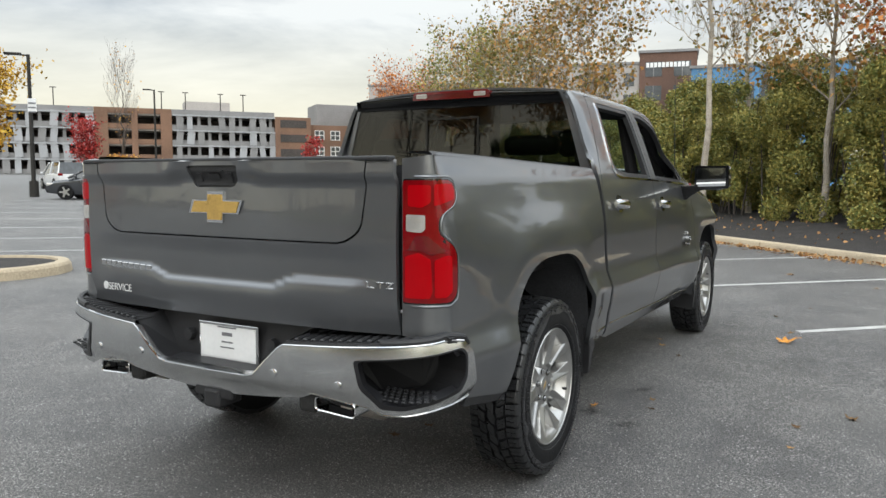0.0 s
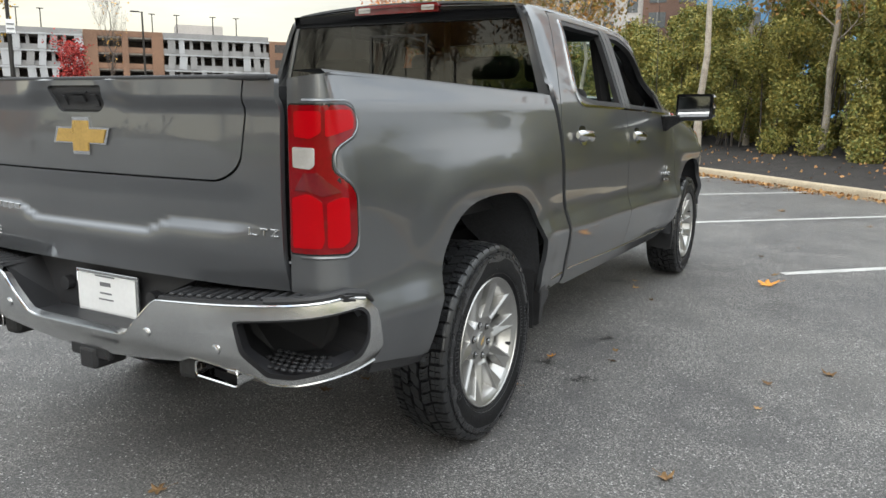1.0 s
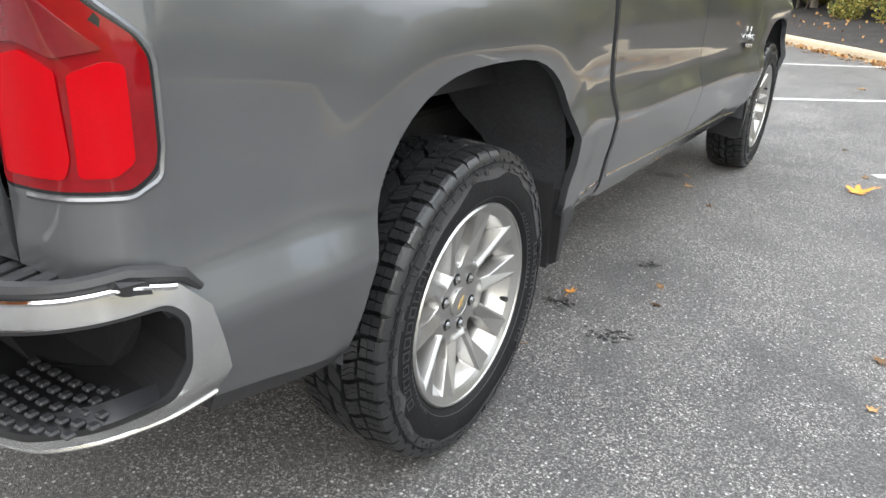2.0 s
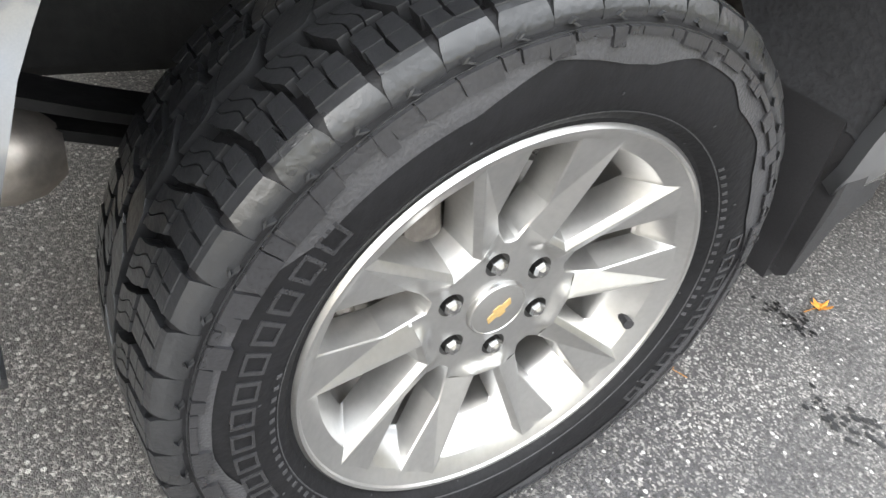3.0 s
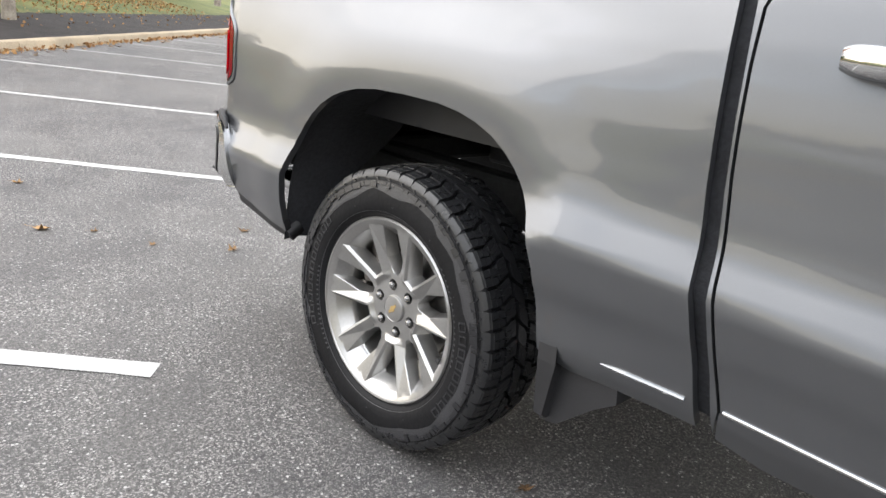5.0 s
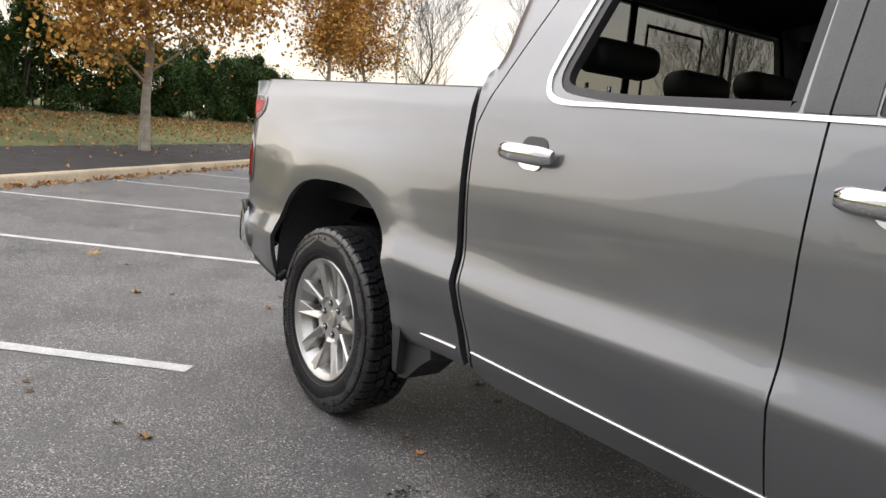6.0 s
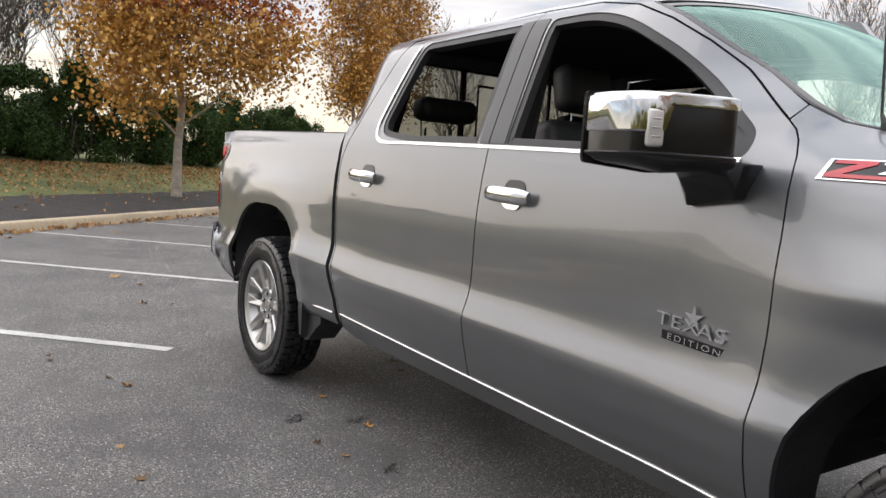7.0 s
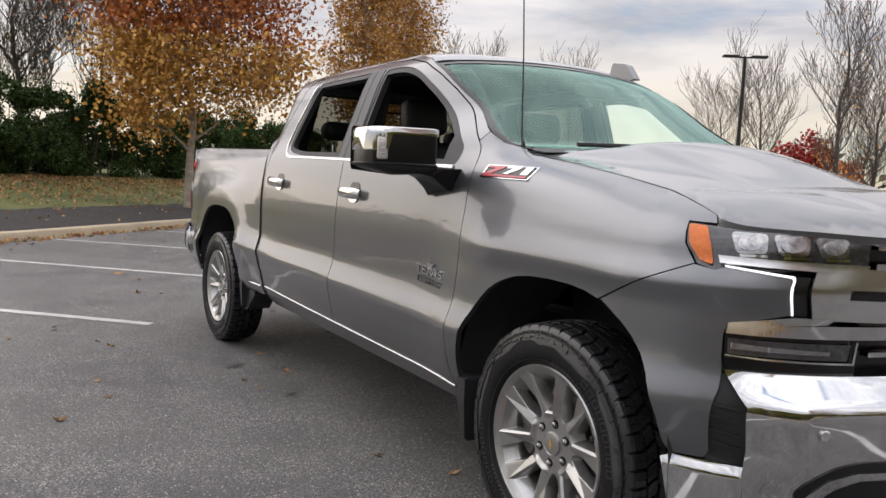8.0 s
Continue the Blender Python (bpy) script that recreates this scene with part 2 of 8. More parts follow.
WHITE_LINE = material("worn_white_line_paint", (0.46, 0.455, 0.44), 0.7, 0, 0.25, 5, 90, 0.3)
KERB_MAT = material("kerb_concrete", (0.45, 0.37, 0.26), 0.85, 0, 0.2, 1.2, 40, 0.3)
MULCH = material("dark_mulch", (0.028, 0.024, 0.022), 0.95, 0, 0.5, 4, 60, 1.0)
GRASS = material("autumn_grass", (0.075, 0.115, 0.025), 0.9, 0, 0.35, 0.8, 40, 1.0, other=(0.16, 0.16, 0.05))
BARK = material("grey_bark", (0.36, 0.315, 0.26), 0.9, 0, 0.3, 6, 50, 0.8)
DARK_BARK = material("dark_bark", (0.085, 0.070, 0.06), 0.9, 0, 0.3, 6, 50, 0.8)
LEAF_ORANGE = material("orange_leaves", (0.37, 0.090, 0.028), 0.65, 0, 0.3, 1.0, 30, island=0.75, other=(0.66, 0.25, 0.055))
LEAF_GOLD = material("golden_leaves", (0.46, 0.20, 0.030), 0.65, 0, 0.3, 1.0, 30, island=0.7, other=(0.70, 0.40, 0.09))
LEAF_YELLOW = material("yellow_leaves", (0.50, 0.26, 0.02), 0.65, 0, 0.3, 1.0, 30, island=0.6, other=(0.66, 0.42, 0.05))
LEAF_HEDGE = material("dark_green_foliage", (0.018, 0.036, 0.012), 0.75, 0, 0.4, 0.6, 30, spec=0.15, island=0.5, other=(0.085, 0.150, 0.042))
LEAF_SHRUB = material("green_yellow_foliage", (0.125, 0.200, 0.045), 0.65, 0, 0.4, 0.35, 20, island=0.42, other=(0.46, 0.37, 0.09))
LEAF_RUST = material("rust_green_leaves", (0.20, 0.22, 0.05), 0.65, 0, 0.4, 0.5, 20, island=0.6, other=(0.56, 0.28, 0.08))
LEAF_RED = material("red_leaves", (0.24, 0.012, 0.012), 0.65, 0, 0.3, 1.0, 30, island=0.6, other=(0.48, 0.04, 0.03))
POLE_MAT = material("dark_bronze_pole", (0.022, 0.020, 0.018), 0.5, 0.3, 0.2, 3, 60)
PLATE_WHITE = material("white_plate", (0.80, 0.80, 0.80), 0.4, 0, 0.03, 10, 60)
PRINT_GREY = material("grey_print", (0.16, 0.16, 0.17), 0.6, 0, 0.1, 10, 60)
DECAL_WHITE = material("white_decal", (0.62, 0.62, 0.62), 0.4, 0, 0.05, 10, 60)
DECAL_RED = material("red_decal", (0.45, 0.015, 0.03), 0.35, 0, 0.05, 10, 60, coat=0.6)
# ---------------------------------------------------------------- mesh helpers


def mesh_object(name, verts, faces, mat, parent=None, label="", smooth=False):
    me = bpy.data.meshes.new(name)
    me.from_pydata([tuple(v) for v in verts], [], faces)
    me.materials.append(mat)
    if smooth:
        me.shade_smooth()
    ob = new(name, me)
    if parent:
        ob.parent = parent
    return tagged(ob, label)


def part(name, bm, mat, parent=None, label="", smooth=False):
    """Links a bmesh as one mesh object under a thing or a part."""
    bmesh.ops.recalc_face_normals(bm, faces=bm.faces)
    me = bpy.data.meshes.new(name)
    bm.to_mesh(me)
    bm.free()
    me.materials.append(mat)
    if smooth:
        me.shade_smooth()
        me.set_sharp_from_angle(angle=radians(38))
    ob = new(name, me)
    if parent:
        ob.parent = parent
    return tagged(ob, label)


def thing(name, label, category, at=(0, 0, 0), group="", kind=""):
    ob = new(name)
    ob.location = at
    return tagged(ob, label, category, group, kind)


def add_box(bm, size, m=Matrix(), bevel=0.0, segs=2):
    """A box of that size about m's origin, with rounded edges."""
    made = bmesh.ops.create_cube(bm, size=1.0, matrix=m @ Matrix.Diagonal((*size, 1)))
    if bevel:
        edges = {e for v in made["verts"] for e in v.link_edges}
        bmesh.ops.bevel(bm, geom=list(edges), offset=bevel, segments=segs, affect="EDGES", profile=0.5)


def add_tube(bm, pts, radii, sides=8, cap=True):
    """A tapered tube along points."""
    rings = []
    pts = [Vector(p) for p in pts]
    for i, p in enumerate(pts):
        d = (pts[min(i + 1, len(pts) - 1)] - pts[max(i - 1, 0)]).normalized()
        a = d.orthogonal().normalized() if i == 0 else (rings_a - d * rings_a.dot(d)).normalized()
        rings_a = a
        b = d.cross(a)
        r = radii[i]
        rings.append([bm.verts.new(p + a * r * math.cos(t) + b * r * math.sin(t)) for t in (2 * math.pi * k / sides for k in range(sides))])
    for r0, r1 in zip(rings, rings[1:]):
        for k in range(sides):
            bm.faces.new((r0[k], r0[(k + 1) % sides], r1[(k + 1) % sides], r1[k]))
    if cap:
        bm.faces.new(rings[0][::-1])
        bm.faces.new(rings[-1])


def add_prism(bm, outline, m, depth):
    """A flat outline in m's xy plane, pulled along its z by depth."""
    lo = [bm.verts.new(m @ Vector((x, y, 0))) for x, y in outline]
    hi = [bm.verts.new(m @ Vector((x, y, depth))) for x, y in outline]
    n = len(lo)
    bm.faces.new(lo[::-1])
    bm.faces.new(hi)
    for k in range(n):
        bm.faces.new((lo[k], lo[(k + 1) % n], hi[(k + 1) % n], hi[k]))


def smoothstep(a, b, v):
    t = min(1.0, max(0.0, (v - a) / (b - a)))
    return t * t * (3 - 2 * t)


# ---------------------------------------------------------------- the lot
K3, U3, N3 = Vector((0.44, -9.5)), Vector((0.692, 0.722)), Vector((0.722, -0.692))
K1, U1, N1 = Vector((2.5, 10.61)), Vector((0.693, -0.721)), Vector((0.721, 0.693))
RISE = Vector((-0.85, 0.527))


def ground_z(x, y):
    """The lot is level round the pickup and climbs gently towards the garage."""
    q = x * RISE.x + y * RISE.y - 9.0
    return 0.0 if q <= 0 else 0.017 * min(q, 110.0) * smoothstep(0, 14, q)


def build_ground():
    ticks = [-900, -500, -300, -200, -150, -120, -100, -84, -70, -60, -50, -42, -36, -30, -26, -22, -19, -16, -13, -10, -7, -4, -2, 0, 2, 4, 7, 10, 13, 16, 20, 26, 34, 44, 56, 70, 90, 120, 200, 400, 900]
    n = len(ticks)
    verts = [(x, y, ground_z(x, y)) for x in ticks for y in ticks]
    faces = [(i * n + j, (i + 1) * n + j, (i + 1) * n + j + 1, i * n + j + 1) for i in range(n - 1) for j in range(n - 1)]
    tagged(mesh_object("ground", verts, faces, ASPHALT, smooth=True), "worn dark grey asphalt of a large parking lot", "ground", kind="structure")


build_ground()


def stripe(p, d, length, width=0.10):
    """A painted stall line from p along d, following the ground, with a slightly ragged edge."""
    side = Vector((-d.y, d.x))
    verts, faces, steps = [], [], max(8, int(length / 0.12))
    for i in range(steps + 1):
        c = p + d * (length * i / steps)
        for k in (-1, 1):
            q = c + side * (k * (width / 2 + random.uniform(-0.006, 0.004)))
            verts.append((q.x, q.y, ground_z(q.x, q.y) + 0.004))
        if i:
            b = 2 * i
            faces.append((b - 2, b - 1, b + 1, b))
    ob = mesh_object("stall_line", verts, faces, WHITE_LINE)
    tagged(ob, "worn white painted parking stall line on asphalt", "road marking", "parking stall lines", "structure")


for k in range(0, 8):
    end = Vector((1.312, -0.70)) - U3 * (2.8 * k)
    stripe(end, N3, 5.35)
for k in range(0, 6):
    end = Vector((1.729, 4.142)) - U1 * (2.76 * k)
    stripe(end, N1, 5.0)
for k in range(0, 9):
    p = U1 * (-11.4 - 2.8 * k) + N1 * (-10.0)
    stripe(p, N1, 8.0)


def strip_mesh(name, origin, along, out, a0, a1, profile, mat, step=0.6, jitter=0.0, label="", kind="structure", category=""):
    """Sweeps a cross-section (distance outwards, height) along a straight line."""
    count = int((a1 - a0) / step)
    verts, faces, n = [], [], len(profile)
    for i in range(count + 1):
        c = origin + along * (a0 + (a1 - a0) * i / count)
        for o, z in profile:
            p = c + out * o
            verts.append((p.x, p.y, z + random.uniform(-jitter, jitter)))
    for i in range(count):
        for k in range(n - 1):
            b = i * n + k
            faces.append((b, b + n, b + n + 1, b + 1))
    return tagged(mesh_object(name, verts, faces, mat, smooth=jitter > 0), label, category, kind=kind)


def kerb_run(origin, along, out, a0, a1, name):
    """A cast kerb in lengths of three metres with open joints."""
    profile = [(-0.02, -0.03), (0.0, 0.10), (0.012, 0.135), (0.035, 0.152), (0.15, 0.155), (0.165, 0.14), (0.17, -0.02)]
    holder = tagged(new(name), "pale weathered concrete kerb along the lot", "kerb", kind="structure")
    a = a0
    while a < a1:
        b = min(a + 3.0, a1) - 0.012
        verts, faces, n = [], [], len(profile)
        steps = 5
        for i in range(steps + 1):
            c = origin + along * (a + (b - a) * i / steps)
            for o, z in profile:
                p = c + out * (o + random.uniform(-0.004, 0.004))
                verts.append((p.x, p.y, z + random.uniform(-0.003, 0.003)))
        for i in range(steps):
            for k in range(n - 1):
                q = i * n + k
                faces.append((q, q + n, q + n + 1, q + 1))
        faces += [tuple(range(n))[::-1], tuple(range(steps * n, steps * n + n))]
        mesh_object("kerb_stone", verts, faces, KERB_MAT, holder)
        a += 3.0


kerb_run(K3, U3, N3, -36, 12.9, "kerb_south")
kerb_run(K1, U1, N1, -30, 10.0, "kerb_north")
bed3 = [(0.17, 0.13), (0.5, 0.16), (1.0, 0.19), (1.6, 0.23), (2.2, 0.26), (2.9, 0.28)]
strip_mesh("mulch_bed_south", K3, U3, N3, -40, 14, bed3, MULCH, 0.25, 0.018, "dark shredded mulch bed behind the kerb", category="ground")
lawn = [(2.85, 0.27), (3.4, 0.33), (4.2, 0.45), (5.2, 0.62), (6.4, 0.85), (8.0, 1.0), (12, 1.1), (40, 1.2), (90, 0.6)]
strip_mesh("lawn_south", K3, U3, N3, -110, 14, lawn, GRASS, 0.5, 0.02, "autumn lawn strewn with fallen leaves", category="ground")
bed1 = [(0.17, 0.13), (0.6, 0.17), (1.3, 0.22), (2.2, 0.28), (3.2, 0.33), (6.0, 0.45), (30, 0.5)]
strip_mesh("mulch_bed_north", K1, U1, N1, -40, 12, bed1, MULCH, 0.25, 0.018, "dark shredded mulch bed under the shrubs", category="ground")


def island():
    """A raised planting island with a rounded nose."""
    ax, c = Vector((-0.72, -0.69)), Vector((-8.65, 2.85))
    side = Vector((-ax.y, ax.x))
    ring = []
    for i in range(19):
        a = -math.pi / 2 + math.pi * i / 18
        ring.append((-math.cos(a) * 1.15, math.sin(a) * 1.15))
    ring += [(6.0, 1.15), (6.0, -1.15)]

    def loop(inset, z):
        out = []
        for u, v in ring:
            k = 1 - inset / 1.15
            p = c + ax * (u * k if u < 0 else u - inset) + side * (v * k)
            out.append((p.x, p.y, ground_z(p.x, p.y) + z))
        return out

    n = len(ring)
    holder = tagged(new("kerb_island"), "raised planting island edged with pale concrete kerb", "kerb", kind="structure")
    loops = [loop(-0.02, -0.03), loop(0, 0.11), loop(0.03, 0.15), loop(0.17, 0.155), loop(0.19, 0.10)]
    verts = [p for q in loops for p in q]
    faces = [(a * n + k, a * n + (k + 1) % n, (a + 1) * n + (k + 1) % n, (a + 1) * n + k) for a in range(4) for k in range(n)]
    mesh_object("kerb_ring", verts, faces, KERB_MAT, holder, smooth=False)
    mesh_object("mulch", loop(0.18, 0.12), [tuple(range(n))], MULCH, holder)


island()
# ---------------------------------------------------------------- the pickup: body surfaces
from mathutils import geometry


def smooth_table(pts, width=0.02, step=0.004):
    xs, ys = zip(*pts)
    g = np.arange(xs[0], xs[-1] + step, step)
    v = np.interp(g, xs, ys)
    k = int(width / step)
    if k > 0:
        w = np.exp(-0.5 * (np.arange(-3 * k, 3 * k + 1) / k) ** 2)
        pad = np.concatenate([v[0] + (v[0] - v[1:3 * k + 1][::-1]), v, v[-1] + (v[-1] - v[-3 * k - 1:-1][::-1])])
        v = np.convolve(pad, w / w.sum(), "same")[3 * k:-3 * k]
    return g, v


# half width against height: rocker, lower flare, waist, shoulder, and above it bed rail, cab or wing
LOW = [(0.30, 0.84), (0.42, 0.915), (0.50, 0.956), (0.60, 0.987), (0.694, 1.004), (0.704, 1.0035), (0.786, 0.975), (0.83, 0.9695), (0.95, 0.9675), (1.04, 0.9675), (1.10, 0.9645), (1.15, 0.9595)]
BED = smooth_table(LOW + [(1.20, 0.953), (1.28, 0.938), (1.34, 0.925), (1.40, 0.900), (1.46, 0.880)], 0.008)
CAB = smooth_table(LOW + [(1.22, 0.951), (1.30, 0.938), (1.36, 0.926), (1.45, 0.895), (1.60, 0.840), (1.74, 0.786), (1.80, 0.755), (1.84, 0.720), (1.88, 0.655), (1.91, 0.56)], 0.008)
WING = smooth_table(LOW[:-4] + [(0.95, 0.968), (1.03, 0.984), (1.10, 0.964), (1.14, 0.953), (1.20, 0.950), (1.25, 0.940), (1.285, 0.924), (1.32, 0.895), (1.35, 0.855), (1.37, 0.81), (1.42, 0.70)], 0.014)
HOOD_LINE = [(3.15, 1.385), (3.39, 1.366), (3.88, 1.290), (4.13, 1.237), (4.25, 1.196), (4.7, 1.15)]


def half_width(y, z):
    y = min(max(y, -0.86), 4.05)
    # the door crease falls gently towards the front
    z0 = z
    z = z - float(np.interp(y, (-0.86, 0.30, 0.56, 0.90, 1.40, 2.00, 2.60, 3.05), (0.0, 0.0, 0.075, 0.052, 0.036, 0.021, 0.006, 0.0))) * smoothstep(0.48, 0.64, z) * smoothstep(1.05, 0.88, z)
    lean = 0.05 * smoothstep(2.75, 3.20, y) * smoothstep(1.25, 1.42, z) + 0.07 * smoothstep(2.50, 3.00, y) * smoothstep(1.40, 1.60, z)
    if y < 0.83:
        x = float(np.interp(z, *BED))
    elif y < 3.12:
        x = float(np.interp(z, *CAB)) - lean
    else:
        lift = (1.366 - float(np.interp(y, *zip(*HOOD_LINE)))) * smoothstep(0.95, 1.18, z)
        w = float(np.interp(min(z + lift, 1.410), *WING))
        k = smoothstep(3.10, 3.42, y)
        x = w * k + (float(np.interp(z, *CAB)) - lean) * (1 - k)
    # flared arches
    z = z0
    for yw, zc in ((0.022, 0.42), (3.735, 0.40)):
        r = ((abs(y - yw) / 0.52) ** 2.6 + (max(z - zc, 0) / 0.60) ** 2.6) ** (1 / 2.6) * 0.56
        if z < 1.32:
            x += (0.026 * smoothstep(1.00, 0.58, r) + 0.010 * smoothstep(0.78, 0.60, r)) * smoothstep(1.32, 1.12, z) * smoothstep(0.30, 0.55, z)
    return x


def smooth_path(pts, n=12):
    """Catmull-Rom through plan points."""
    p = [Vector(q) for q in pts]
    p = [2 * p[0] - p[1]] + p + [2 * p[-1] - p[-2]]
    out = []
    for i in range(1, len(p) - 2):
        for k in range(n):
            t = k / n
            a, b, c, d = p[i - 1], p[i], p[i + 1], p[i + 2]
            out.append(0.5 * (2 * b + (c - a) * t + (2 * a - 5 * b + 4 * c - d) * t * t + (3 * b - a - 3 * c + d) * t ** 3))
    out.append(p[-2])
    return out


REAR = smooth_path([(1.0, -0.86), (0.992, -0.915), (0.965, -0.955), (0.925, -0.974), (0.87, -0.982), (0.82, -0.988), (0.6, -1.008), (0.3, -1.022), (0.0, -1.026)])
FRONT = smooth_path([(1.0, 4.05), (0.985, 4.16), (0.955, 4.26), (0.90, 4.36), (0.82, 4.44), (0.70, 4.51), (0.5, 4.575), (0.25, 4.61), (0.0, 4.625)])


def with_lengths(path):
    s = [0.0]
    for a, b in zip(path, path[1:]):
        s.append(s[-1] + math.hypot((b.x - a.x) * 0.97, b.y - a.y))
    return np.array(s), np.array([p.x for p in path]), np.array([p.y for p in path])


REAR_S, FRONT_S = with_lengths(REAR), with_lengths(FRONT)


def plan(s):
    if s < -0.86:
        return float(np.interp(-0.86 - s, REAR_S[0], REAR_S[1])), float(np.interp(-0.86 - s, REAR_S[0], REAR_S[2]))
    if s > 4.05:
        return float(np.interp(s - 4.05, FRONT_S[0], FRONT_S[1])), float(np.interp(s - 4.05, FRONT_S[0], FRONT_S[2]))
    return 1.0, s


def front_s(x):
    return 4.05 + float(np.interp(-x / 0.97, -FRONT_S[1], FRONT_S[0]))


def skin(s, z):
    f, y = plan(s)
    w = half_width(y, z)
    k = smoothstep(-0.89, -0.97, s)
    x = f * (w * (1 - k) + 0.955 * k)
    if 0.85 < y < 0.97:
        x -= 0.035 * ((0.97 - y) / 0.12) ** 2 * smoothstep(1.36, 1.56, z)
    return Vector((x, y, z))


def rear_face(x, z):
    """The tailgate's surface: x across, z up."""
    y = float(np.interp(-abs(x) / 0.97, -REAR_S[1], REAR_S[2])) - 0.018
    a = abs(x)
    fade = smoothstep(0.80, 0.60, a)
    y -= 0.024 * smoothstep(1.315, 1.360, z) * smoothstep(0.0, 0.12, max(a - 0.13 - (1.36 - z) * 0.8, 0.0))   # overhanging lip
    y -= 0.020 * smoothstep(1.33, 1.375, z) * smoothstep(0.32, 0.14, a)
    drop = 0.036 * smoothstep(0.40, 0.26, a)
    y += 0.010 * smoothstep(1.125, 1.045, z) * smoothstep(0.930 - drop, 1.000 - drop, z) * fade               # hollow below the inner gate
    y -= 0.012 * smoothstep(0.990 - drop, 0.970 - drop, z) * fade
    y += 0.022 * smoothstep(0.92, 0.79, z)
    y -= 0.009 * math.sin(math.pi * min(1.0, max(0.0, (z - 0.80) / 0.60)))
    return Vector((x, y, z))


def dense(outline, step):
    out = []
    for a, b in zip(outline, outline[1:] + outline[:1]):
        n = max(1, int(math.hypot(b[0] - a[0], b[1] - a[1]) / step))
        out += [(a[0] + (b[0] - a[0]) * k / n, a[1] + (b[1] - a[1]) * k / n) for k in range(n)]
    return out


def inside(pts, poly):
    x, y = pts[:, 0], pts[:, 1]
    res = np.zeros(len(pts), bool)
    for (ax, ay), (bx, by) in zip(poly, poly[1:] + poly[:1]):
        if ay != by:
            res ^= ((ay > y) != (by > y)) & (x < (bx - ax) * (y - ay) / (by - ay) + ax)
    return res


def rounded(outline, r, n=5):
    """Rounds a polygon's corners. r: one radius or one for each corner."""
    out, m = [], len(outline)
    for i, p in enumerate(outline):
        rr = r[i] if isinstance(r, (list, tuple)) else r
        p, a, b = Vector(p), Vector(outline[i - 1]), Vector(outline[(i + 1) % m])
        da, db = a - p, b - p
        rr = min(rr, da.length * 0.48, db.length * 0.48)
        if rr < 1e-4:
            out.append(tuple(p))
            continue
        p0, p1 = p + da.normalized() * rr, p + db.normalized() * rr
        for k in range(n + 1):
            t = k / n
            out.append(tuple((1 - t) ** 2 * p0 + 2 * t * (1 - t) * p + t * t * p1))
    return out


def drawn_in(outline, by):
    """The outline moved inwards by a distance, along the mean of its neighbouring edges."""
    out, m = [], len(outline)
    area = sum(a[0] * b[1] - b[0] * a[1] for a, b in zip(outline, outline[1:] + outline[:1]))
    for i, p in enumerate(outline):
        along = Vector(outline[(i + 1) % m]) - Vector(outline[i - 1])
        across = Vector((-along.y, along.x)).normalized() * math.copysign(by, area)
        out.append(tuple(Vector(p) + across))
    return out


